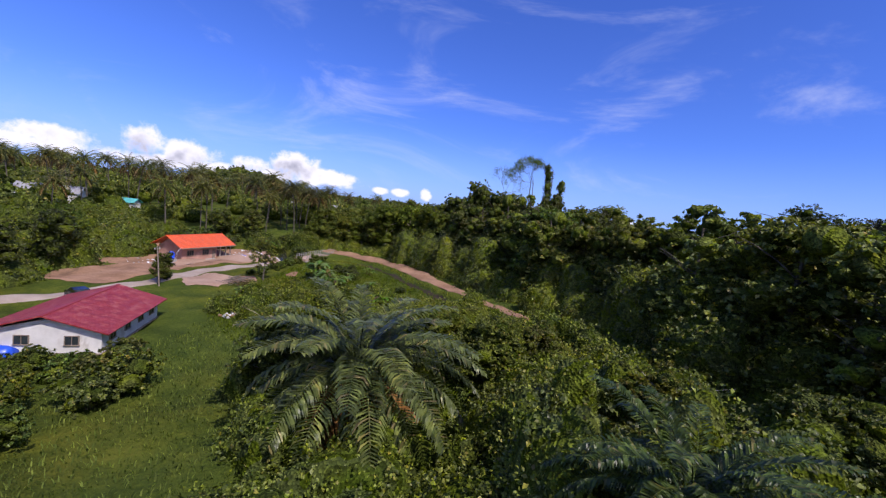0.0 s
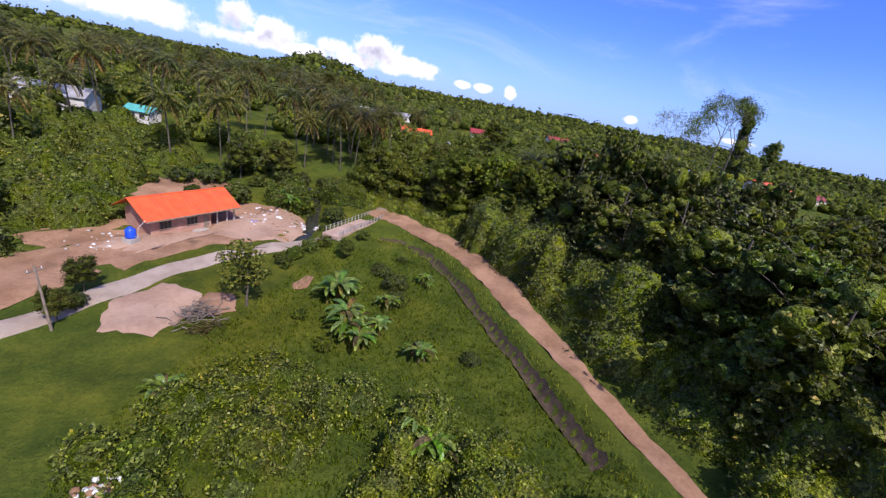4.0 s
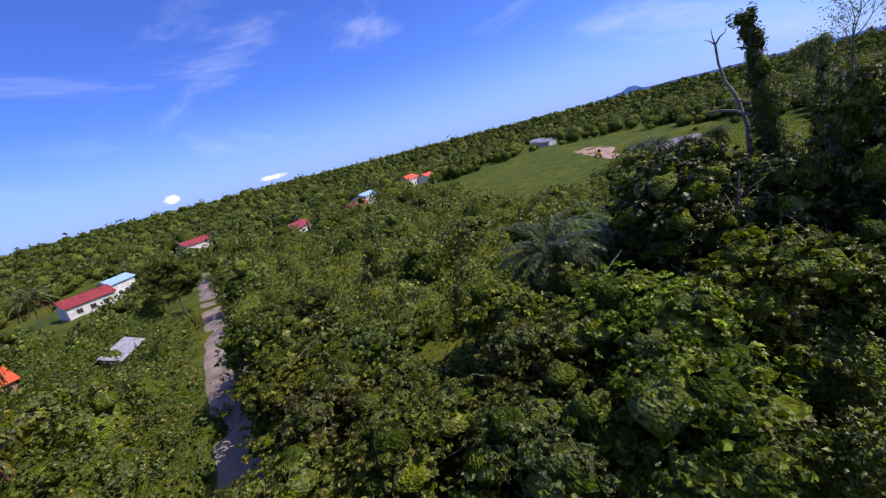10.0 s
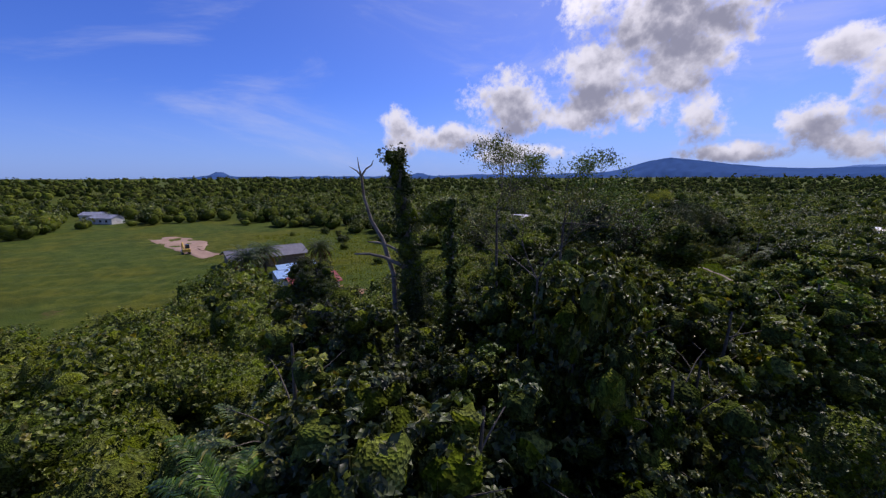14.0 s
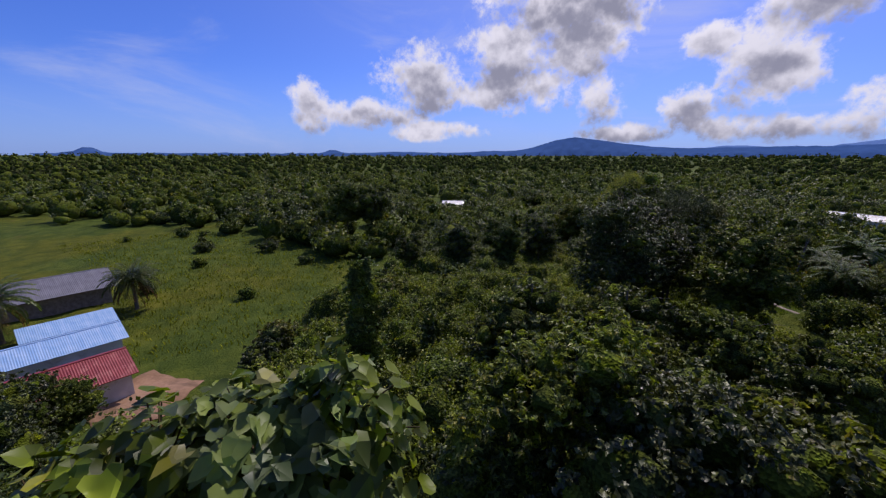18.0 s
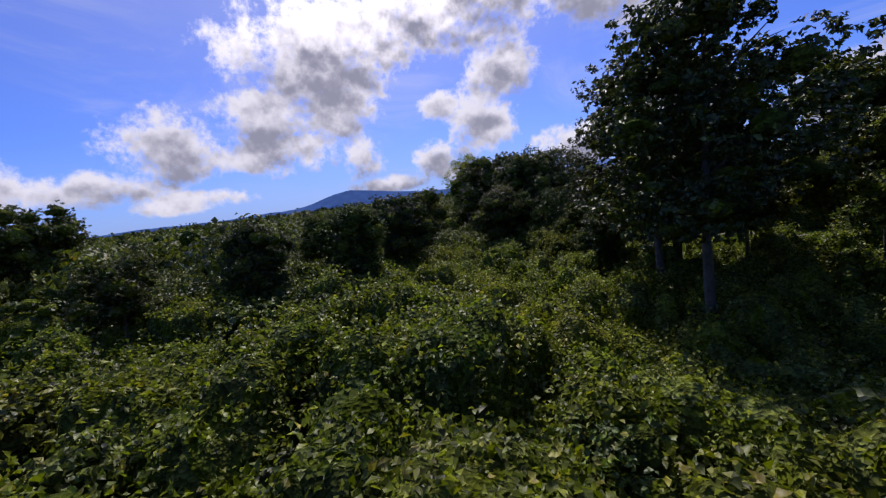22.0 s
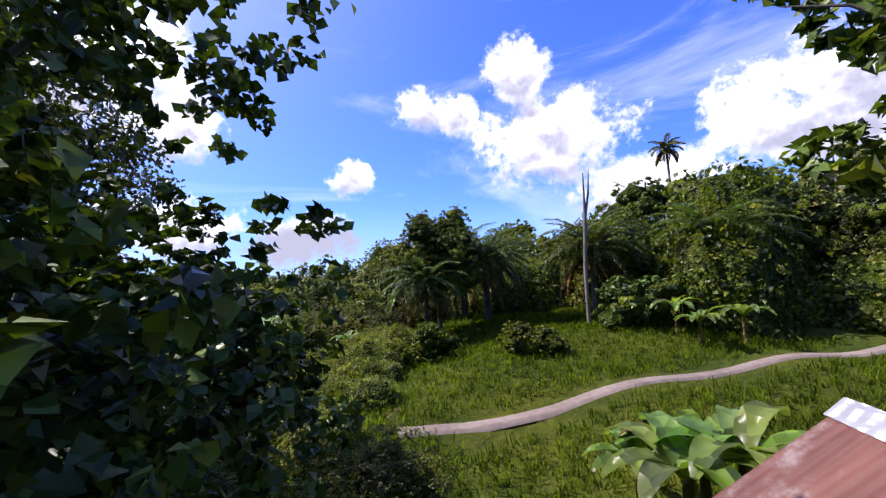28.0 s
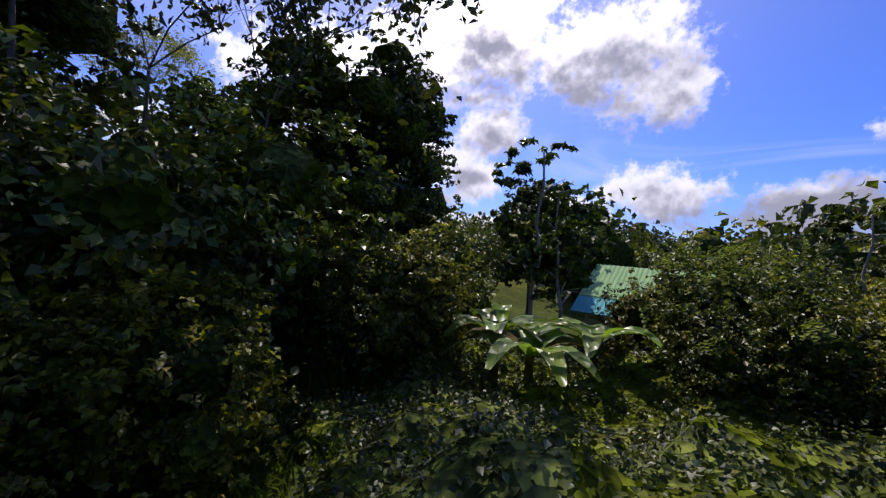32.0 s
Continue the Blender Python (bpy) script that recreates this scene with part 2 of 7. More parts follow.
def rough_mat(name, a, b_, scale=3.0, rough=0.85, metal=0.0, strength=0.4, dist=0.03, fine=30.0, spots=None):
    """Two tones by noise at two scales, with relief; spots: a third tone in stains."""
    m, n, b, _ = material(name, rough, metal)
    pos = n.add("ShaderNodeTexCoord").outputs["Object"]
    big, small = n.noise(pos, scale, 5), n.noise(pos, fine, 4)
    col = n.mix(n.span(n.math("ADD", n.math("MULTIPLY", big, 0.7), n.math("MULTIPLY", small, 0.3)), 0.32, 0.68), (*a, 1), (*b_, 1))
    if spots:
        col = n.mix(n.span(n.noise(pos, scale * 0.6, 6, 0.65, 0.6), 0.55, 0.68, 0, 0.8), col, (*spots, 1))
    n.tree.links.new(col, b.inputs["Base Color"])
    bump(n, b, n.math("ADD", big, n.math("MULTIPLY", small, 0.6)), strength, dist)
    return m


def ground_mat():
    m, n, b, _ = material("grass_ground", 0.95)
    pos = n.add("ShaderNodeTexCoord").outputs["Object"]
    big, mid, small = n.noise(pos, 0.035, 5), n.noise(pos, 0.28, 6, 0.62), n.noise(pos, 3.2, 6, 0.7)
    g = n.ramp(n.math("ADD", n.math("MULTIPLY", mid, 0.55), n.math("MULTIPLY", small, 0.45)), [(0.3, (0.02, 0.036, 0.006)), (0.47, (0.055, 0.082, 0.011)), (0.6, (0.095, 0.122, 0.017)), (0.75, (0.135, 0.15, 0.033))])
    g = n.mix(n.span(big, 0.42, 0.68), g, n.mix(1.0, g, (1.35, 1.05, 0.75, 1), "MULTIPLY"))
    g = n.mix(n.span(n.noise(pos, 0.09, 6, 0.7, 0.5), 0.64, 0.72, 0, 0.55), g, (0.15, 0.085, 0.045, 1))
    n.tree.links.new(g, b.inputs["Base Color"])
    b.inputs["Specular IOR Level"].default_value = 0.1
    bump(n, b, n.math("ADD", mid, n.math("MULTIPLY", small, 0.8)), 0.9, 0.35)
    return m


def corrugated(name, a, b_, rough=0.42, metal=0.0, pitch=5.0, spots=None, amount=0.5):
    """Ribbed roof sheet: ribs as fine relief, with fading and stains."""
    m, n, b, _ = material(name, rough, metal)
    pos = n.add("ShaderNodeTexCoord").outputs["UV"]
    sep = n.add("ShaderNodeSeparateXYZ", {0: pos})
    big = n.noise(pos, 0.8, 6, 0.6)
    streak = n.noise(n.add("ShaderNodeVectorMath", {0: pos, 1: (3.0, 0.25, 1.0)}, operation="MULTIPLY").outputs[0], 1.0, 4)
    col = n.mix(n.span(n.math("ADD", n.math("MULTIPLY", big, 0.5), n.math("MULTIPLY", streak, 0.5)), 0.35, 0.65), (*a, 1), (*b_, 1))
    if spots:
        col = n.mix(n.span(n.noise(pos, 1.3, 7, 0.68), 0.5, 0.62, 0, 0.85), col, (*spots, 1))
    n.tree.links.new(col, b.inputs["Base Color"])
    wave = n.math("SINE", n.math("MULTIPLY", sep.outputs[0], pitch * 6.2832))
    bump(n, b, wave, amount, 0.02)
    return m


M = {}
M["leaf"] = leafy("broad_leaves", (0.042, 0.07, 0.009), (0.15, 0.2, 0.022), (0.22, 0.19, 0.03), through=0.2)
M["leaf_dark"] = leafy("dark_leaves", (0.026, 0.044, 0.009), (0.088, 0.125, 0.019), (0.14, 0.14, 0.03), 0.44, 0.14)
M["leaf_pale"] = leafy("pale_leaves", (0.07, 0.1, 0.011), (0.22, 0.265, 0.028), (0.3, 0.26, 0.05), through=0.38)
M["t_leaf"] = leafy("thicket_leaves", (0.052, 0.08, 0.009), (0.17, 0.225, 0.022), (0.24, 0.21, 0.03), vary=False, through=0.28)
# darker copy of t_leaf: for dark growth, and for shade put into the colour
M["t_dark"] = leafy("dark_shaded_thicket_leaves", (0.03, 0.05, 0.008), (0.1, 0.14, 0.018), (0.15, 0.15, 0.03), vary=False, through=0.16)
M["t_vine"] = leafy("bright_climber_leaves", (0.075, 0.115, 0.009), (0.225, 0.29, 0.022), (0.3, 0.28, 0.04), vary=False, through=0.35)
# paler, greyer green: distance haze is put into the leaf colour
M["far_leaf_haze"] = leafy("distant_woods_haze", (0.05, 0.062, 0.024), (0.1, 0.115, 0.038), None, 0.8, 0.1, 0.5)
# cores inside foliage: the shade between leaves is put into this darker green
M["inner_shade"] = leafy("inner_leaves_shade", (0.03, 0.05, 0.008), (0.11, 0.15, 0.018), None, 0.9, 0.0, 6.5, False)
M["leaf_dry"] = leafy("dry_leaves", (0.05, 0.045, 0.015), (0.16, 0.13, 0.04), (0.2, 0.09, 0.03), 0.7)
M["vine"] = leafy("climber_leaves", (0.03, 0.07, 0.008), (0.12, 0.2, 0.02), (0.2, 0.22, 0.04))
M["frond"] = leafy("palm_fronds", (0.035, 0.07, 0.012), (0.12, 0.18, 0.025), (0.2, 0.18, 0.05), 0.4, 0.34)
M["frond_dry"] = leafy("withered_fronds", (0.09, 0.06, 0.025), (0.24, 0.17, 0.07), None, 0.8, 0.15)
M["coco"] = leafy("coconut_fronds", (0.05, 0.07, 0.014), (0.19, 0.2, 0.038), (0.32, 0.25, 0.08), 0.4, 0.35)
M["banana"] = leafy("banana_leaves", (0.05, 0.12, 0.012), (0.16, 0.28, 0.03), (0.25, 0.3, 0.05), 0.35, 0.35)
M["grass"] = leafy("grass_blades", (0.09, 0.14, 0.014), (0.21, 0.27, 0.03), None, 0.85, 0.45)
M["grass_rough"] = leafy("rough_grass_blades", (0.07, 0.108, 0.012), (0.155, 0.2, 0.025), None, 0.85, 0.4)
M["bark"] = rough_mat("grey_bark", (0.06, 0.05, 0.037), (0.15, 0.125, 0.095), 2.0, 0.9, fine=14)
M["pale_bark"] = rough_mat("pale_bark", (0.26, 0.22, 0.17), (0.45, 0.4, 0.33), 1.6, 0.85, fine=12)
M["dead_wood"] = rough_mat("dead_wood", (0.1, 0.08, 0.06), (0.26, 0.22, 0.18), 1.2, 0.85, fine=18)
M["ground"] = ground_mat()
# mud, taken darker so the shade down in the ditch is in its colour
M["mud"] = rough_mat("mud_shade_dark", (0.03, 0.02, 0.012), (0.09, 0.06, 0.035), 1.2, 0.9, strength=0.8, dist=0.08, fine=6)
M["dirt"] = rough_mat("red_earth", (0.2, 0.105, 0.055), (0.36, 0.21, 0.125), 0.3, 0.95, strength=0.8, dist=0.1, fine=3.0, spots=(0.13, 0.075, 0.04))
M["sand"] = rough_mat("pale_earth", (0.29, 0.18, 0.12), (0.43, 0.29, 0.205), 0.22, 0.95, strength=0.7, dist=0.08, fine=2.5, spots=(0.3, 0.19, 0.12))
M["concrete"] = rough_mat("worn_concrete", (0.28, 0.215, 0.165), (0.4, 0.325, 0.26), 0.4, 0.85, strength=0.35, dist=0.02, fine=6, spots=(0.25, 0.18, 0.12))
M["dusty"] = rough_mat("dusty_concrete", (0.33, 0.225, 0.17), (0.46, 0.34, 0.27), 0.5, 0.9, strength=0.3, dist=0.02, fine=6, spots=(0.27, 0.17, 0.12))
M["cement"] = rough_mat("grey_cement", (0.3, 0.29, 0.27), (0.44, 0.42, 0.39), 0.8, 0.9)
M["asphalt"] = rough_mat("old_track", (0.16, 0.12, 0.1), (0.32, 0.25, 0.2), 0.35, 0.92, strength=0.5, dist=0.03, fine=5, spots=(0.09, 0.07, 0.06))
M["orange"] = corrugated("orange_roof_sheet", (0.62, 0.085, 0.018), (0.78, 0.14, 0.035), 0.38, spots=(0.55, 0.1, 0.04))
M["red"] = corrugated("faded_red_roof_sheet", (0.2, 0.016, 0.018), (0.31, 0.04, 0.036), 0.5, spots=(0.36, 0.095, 0.075))
M["rust"] = corrugated("rusty_roof_sheet", (0.1, 0.03, 0.022), (0.2, 0.075, 0.05), 0.7, pitch=9, spots=(0.27, 0.2, 0.18))
M["zinc"] = corrugated("bare_zinc_sheet", (0.34, 0.34, 0.35), (0.52, 0.52, 0.52), 0.45, 0.3, pitch=7, spots=(0.3, 0.24, 0.2))
M["grey_roof"] = corrugated("grey_roof_sheet", (0.13, 0.12, 0.13), (0.2, 0.19, 0.2), 0.5)
M["blue_roof"] = corrugated("blue_roof_sheet", (0.22, 0.4, 0.66), (0.4, 0.55, 0.75), 0.4)
M["teal_roof"] = corrugated("teal_roof_sheet", (0.05, 0.33, 0.32), (0.1, 0.42, 0.38), 0.8)
M["green_roof"] = corrugated("pale_green_roof_sheet", (0.24, 0.44, 0.16), (0.33, 0.52, 0.2), 0.9)
M["plaster"] = rough_mat("white_plaster", (0.55, 0.53, 0.5), (0.72, 0.7, 0.67), 0.7, 0.9, spots=(0.45, 0.4, 0.35))
M["brick_wall"] = rough_mat("bare_pinkish_wall", (0.38, 0.2, 0.15), (0.5, 0.3, 0.24), 0.8, 0.9, spots=(0.3, 0.2, 0.16))
M["timber"] = rough_mat("grey_timber", (0.16, 0.12, 0.09), (0.3, 0.24, 0.19), 2.0, 0.85)
M["glass"] = rough_mat("dark_window_glass", (0.02, 0.025, 0.03), (0.04, 0.05, 0.055), 2.0, 0.12, strength=0.02)
M["blue_plastic"] = rough_mat("blue_plastic", (0.01, 0.06, 0.55), (0.02, 0.1, 0.68), 1.0, 0.35, strength=0.05)
M["black_paint"] = rough_mat("black_car_paint", (0.012, 0.012, 0.014), (0.02, 0.02, 0.024), 1.0, 0.2, strength=0.02)
M["rubber"] = rough_mat("rubber", (0.015, 0.015, 0.015), (0.03, 0.03, 0.03), 6.0, 0.85)
M["steel"] = rough_mat("dull_steel", (0.3, 0.3, 0.3), (0.45, 0.45, 0.44), 4.0, 0.4, 0.8, strength=0.1)
M["water"] = rough_mat("stream_water", (0.02, 0.022, 0.016), (0.045, 0.045, 0.03), 0.6, 0.12, strength=0.1, fine=5)
M["rubbish"] = rough_mat("pale_rubbish", (0.5, 0.5, 0.5), (0.75, 0.75, 0.75), 2.0, 0.7)
M["yellow"] = rough_mat("digger_yellow", (0.5, 0.3, 0.03), (0.62, 0.4, 0.06), 1.0, 0.5)

# ---- shape helpers ----


def mesh_np(name, verts, faces, mats, which=None, smooth=False):
    """A mesh from arrays: faces all of one size; which: a material slot for each face."""
    verts, faces = np.asarray(verts, np.float32), np.asarray(faces, np.int32)
    me = bpy.data.meshes.new(name)
    k = faces.shape[1]
    me.vertices.add(len(verts))
    me.vertices.foreach_set("co", verts.ravel())
    me.loops.add(faces.size)
    me.loops.foreach_set("vertex_index", faces.ravel())
    me.polygons.add(len(faces))
    me.polygons.foreach_set("loop_start", np.arange(0, faces.size, k, dtype=np.int32))
    me.polygons.foreach_set("loop_total", np.full(len(faces), k, np.int32))
    if which is not None:
        me.polygons.foreach_set("material_index", np.asarray(which, np.int32))
    if smooth:
        me.polygons.foreach_set("use_smooth", np.ones(len(faces), bool))
    for m in mats:
        me.materials.append(m)
    me.update(calc_edges=True)
    return me


def child(name, me, parent, label="", m=None):
    ob = new(name, me)
    ob.parent = parent
    if m is not None:
        ob.matrix_basis = m
    return tagged(ob, label)


def part(name, bm, mat, parent, label="", m=None):
    me = bpy.data.meshes.new(name)
    bm.to_mesh(me)
    bm.free()
    me.materials.append(mat)
    return child(name, me, parent, label, m)


def base(name, label, category, at=(0, 0, 0), turn=0.0, group="", kind=""):
    ob = new(name)
    ob.empty_display_size = 0.3
    ob.matrix_basis = pose(*at, 0, 0, turn)
    return tagged(ob, label, category, group, kind)


def box(bm, x0, x1, y0, y1, z0, z1, soft=0.0):
    r = bmesh.ops.create_cube(bm, size=1.0, matrix=Matrix.Translation(((x0 + x1) / 2, (y0 + y1) / 2, (z0 + z1) / 2)) @ Matrix.Diagonal((x1 - x0, y1 - y0, z1 - z0, 1)))
    if soft:
        edges = list({e for v in r["verts"] for e in v.link_edges})
        bmesh.ops.bevel(bm, geom=edges, offset=soft, segments=2, affect="EDGES", profile=0.6)
    return bm


def boxes(*dims, soft=0.0):
    bm = bmesh.new()
    for d in dims:
        box(bm, *d, soft=soft)
    return bm


def tube(points, radii, sides=7):
    """Vertices and quads of a tapered tube along points."""
    P = [Vector(p) for p in points]
    V, F = [], []
    for i, p in enumerate(P):
        d = (P[min(i + 1, len(P) - 1)] - P[max(i - 1, 0)]).normalized()
        a = d.orthogonal().normalized() if i == 0 else (V_a - d * V_a.dot(d)).normalized()
        V_a = a
        b = d.cross(a)
        for k in range(sides):
            t = 2 * math.pi * k / sides
            V.append(tuple(p + (a * math.cos(t) + b * math.sin(t)) * radii[i]))
    for i in range(len(P) - 1):
        for k in range(sides):
            k2 = (k + 1) % sides
            F.append((i * sides + k, i * sides + k2, (i + 1) * sides + k2, (i + 1) * sides + k))
    return np.array(V), np.array(F)


def joined(pieces):
    V, F, n = [], [], 0
    for v, f in pieces:
        V.append(v)
        F.append(np.asarray(f) + n)
        n += len(v)
    return np.concatenate(V), np.concatenate(F)


def leaves(rng, centres, normals, size, long=1.7, fold=0.25, droop=0.35):
    """A folded, pointed leaf (two quads' worth: four corners) at each centre, facing about its normal."""
    n = len(centres)
    nz = normals + rng.normal(0, 0.55, (n, 3))
    nz /= np.linalg.norm(nz, axis=1, keepdims=True) + 1e-9
    ax = rng.normal(0, 1, (n, 3))
    ax[:, 2] -= droop
    ax -= nz * (ax * nz).sum(1, keepdims=True)
    ax /= np.linalg.norm(ax, axis=1, keepdims=True) + 1e-9
    sd = np.cross(nz, ax)
    s = (size * rng.uniform(0.65, 1.35, n))[:, None]
    V = np.stack([centres - ax * s * long * 0.5, centres + sd * s * 0.5 + nz * s * fold, centres + ax * s * long * 0.5 - nz * s * fold * 0.4, centres - sd * s * 0.5 + nz * s * fold], 1)
    F = np.arange(4 * n).reshape(n, 4)
    return V.reshape(-1, 3), F


def blob(rng, c, r, rings=5, segs=8, rough=0.3):
    """A lumpy closed mass about c with radii r."""
    V = [(0, 0, 1)]
    for i in range(1, rings):
        a = math.pi * i / rings
        V += [(math.sin(a) * math.cos(2 * math.pi * k / segs), math.sin(a) * math.sin(2 * math.pi * k / segs), math.cos(a)) for k in range(segs)]
    V.append((0, 0, -1))
    V = np.array(V)
    V = V * (1 + rng.uniform(-rough, rough, (len(V), 1))) * r + c
    F = []
    for i in range(rings - 2):
        for k in range(segs):
            k2 = (k + 1) % segs
            F.append((1 + i * segs + k, 1 + (i + 1) * segs + k, 1 + (i + 1) * segs + k2, 1 + i * segs + k2))
    last = len(V) - 1
    for k in range(0, segs, 2):
        F.append((0, 1 + k, 1 + (k + 1) % segs, 1 + (k + 2) % segs))
        o = 1 + (rings - 2) * segs
        F.append((last, o + (k + 2) % segs, o + (k + 1) % segs, o + k))
    return V, np.array(F)


def crown_np(seed, lobes, count, size, core=0.55, long=1.7, up=0.25):
    """A crown: lobes (x, y, z, rx, ry, rz), each a core with the shade inside put into its colour, and sprays of leaves
    standing off it. Gives vertices, faces and each face's material slot.
    """
    rng = np.random.default_rng(seed)
    lobes = np.array(lobes, float)
    area = (lobes[:, 3] * lobes[:, 5]) ** 1.0
    share = area / area.sum()
    out, cores = [], []
    for (x, y, z, rx, ry, rz), s in zip(lobes, share):
        n = max(6, int(count * s))
        d = rng.normal(0, 1, (n, 3))
        d /= np.linalg.norm(d, axis=1, keepdims=True)
        # leaves gather in sprays: several about each spray's heart
        k = max(4, n // 11)
        hearts = rng.normal(0, 1, (k, 3))
        hearts[:, 2] += up
        hearts /= np.linalg.norm(hearts, axis=1, keepdims=True)
        pick = rng.integers(0, k, n)
        reach = (rng.uniform(0.35, 1.0, (k, 1)) ** 0.5 * 1.18)[pick]
        r = np.array([rx, ry, rz])
        spread = max(size * 1.3, 0.15 * rx)
        c = np.array([x, y, z]) + hearts[pick] * r * reach + d * spread * rng.uniform(0.2, 1.0, (n, 1)) * (1, 1, 0.6)
        out.append(leaves(rng, c, hearts[pick] * 0.6 + (0, 0, 0.5), size, long))
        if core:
            cores.append(blob(rng, np.array([x, y, z - 0.06 * rz]), r * min(0.8, core * 1.15), 5, 7, 0.35))
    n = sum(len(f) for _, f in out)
    V, F = joined(out + cores)
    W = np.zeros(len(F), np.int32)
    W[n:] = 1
    return V, F, W


def lobes_for(rng, radius, z0, z1, count, flat=0.75):
    """Lobes about a trunk, wider in the middle, uneven."""
    out = []
    for i in range(count):
        a, q = rng.uniform(0, 6.283), rng.uniform(0, 1) ** 0.6
        z = z0 + (z1 - z0) * rng.uniform(0, 1)
        w = 1.0 - 0.55 * abs((z - z0) / (z1 - z0) - 0.4)
        d = radius * q * 0.8 * w
        r = radius * rng.uniform(0.2, 0.38)
        out.append((d * math.cos(a), d * math.sin(a), z, r, r, r * flat))
    return out


def limbs_np(rng, height, radius, reach, z0, count, lean=0.0, sides=7):
    """Trunk with limbs that reach into the crown."""
    top = (lean * height, rng.uniform(-0.3, 0.3), height)
    n = 6
    pts = [(top[0] * (i / n) ** 1.5 + rng.normal(0, 0.06) * (i > 0), top[1] * (i / n) + rng.normal(0, 0.06) * (i > 0), height * i / n - (0.35 if i == 0 else 0)) for i in range(n + 1)]
    rad = [radius * (1.5 if i == 0 else 1 - 0.72 * i / n) for i in range(n + 1)]
    out = [tube(pts, rad, sides)]
    for i in range(count):
        f = rng.uniform(z0, 0.92)
        p = Vector(pts[int(f * n)]).lerp(Vector(pts[min(int(f * n) + 1, n)]), f * n % 1)
        a = 2.4 * i + rng.uniform(-0.5, 0.5)
        l = reach * rng.uniform(0.6, 1.05)
        q = [p]
        for k in (1, 2, 3):
            q.append(p + Vector((math.cos(a) * l * k / 3, math.sin(a) * l * k / 3, l * (0.28 * k - 0.03 * k * k) + rng.normal(0, 0.1))))
        r0 = radius * (1 - 0.7 * f) * 0.55
        out.append(tube(q, [r0, r0 * 0.75, r0 * 0.5, r0 * 0.2], 5))
    return joined(out)


def frond_np(rng, length, arch, pairs, leaf, width, hang=0.5, stem=0.035):
    """A feather palm's frond along +x from the origin: a stem and hanging leaflets."""
    pts, ang = [np.zeros(3)], arch[0]
    steps = 8
    for i in range(steps):
        pts.append(pts[-1] + np.array([math.cos(ang), 0, math.sin(ang)]) * length / steps)
        ang += (arch[1] - arch[0]) / steps
    pts = np.array(pts)
    V, F = tube(pts, [stem * (1.15 - i / steps) for i in range(steps + 1)], 3)
    out = [(V, F)]
    L, Q = [], []
    for i in range(pairs):
        f = 0.16 + 0.84 * i / pairs
        j = min(int(f * steps), steps - 1)
        p = pts[j] + (pts[j + 1] - pts[j]) * (f * steps - j)
        d = pts[j + 1] - pts[j]
        d /= np.linalg.norm(d)
        for s in (-1, 1):
            l = leaf * (math.sin(math.pi * min(1.0, 0.18 + 0.8 * f)) * 0.75 + 0.3) * rng.uniform(0.85, 1.1)
            out_d = np.array([d[0] * 0.55, s * 0.85, d[2] * 0.55 + rng.uniform(0.0, 0.3)])
            out_d /= np.linalg.norm(out_d)
            mid = p + out_d * l * 0.5
            tip = mid + (out_d * (1 - hang) + np.array([0, 0, -1.0]) * hang) * l * 0.55
            w = np.cross(out_d, [0, 0, 1.0])
            w = w / (np.linalg.norm(w) + 1e-9) * width
            k = len(L)
            L += [p - w * 0.35, p + w * 0.35, mid + w, mid - w, tip]
            Q += [(k, k + 1, k + 2, k + 3), (k + 3, k + 2, k + 4, k + 4)]
    Q = np.array(Q)
    # the tip is a triangle: written as a quad with its last corner set apart a little
    L = np.array(L)
    extra = []
    for q in Q[1::2]:
        extra.append(L[q[2]] + (L[q[0]] - L[q[1]]) * 0.08)
    n0 = len(L)
    L = np.concatenate([L, np.array(extra)])
    Q[1::2, 3] = n0 + np.arange(len(extra))
    out.append((L, Q))
    return joined(out)


def turned(vf, m):
    v, f = vf
    a = np.array(m)
    return v @ a[:3, :3].T + a[:3, 3], f


# ---- land ----


def smooth01(a):
    a = np.clip(a, 0, 1)
    return a * a * (3 - 2 * a)


STREAM = [(-39, 90), (-40, 96), (-42, 100.5), (-44.5, 106), (-48, 111), (-54, 117), (-66, 124), (-90, 133)]
DITCH = [(-29, 98.2), (-24, 98.2), (-19, 95.2), (-14.5, 90), (-11.5, 85.4), (-7.6, 79.5), (-3, 72.5), (2, 64)]


def along(x, y, line):
    """Distance of points from a polyline."""
    best = np.full(np.shape(x), 1e9)
    for (ax, ay), (bx, by) in zip(line, line[1:]):
        t = np.clip(((x - ax) * (bx - ax) + (y - ay) * (by - ay)) / ((bx - ax) ** 2 + (by - ay) ** 2), 0, 1)
        best = np.minimum(best, np.hypot(x - ax - t * (bx - ax), y - ay - t * (by - ay)))
    return best


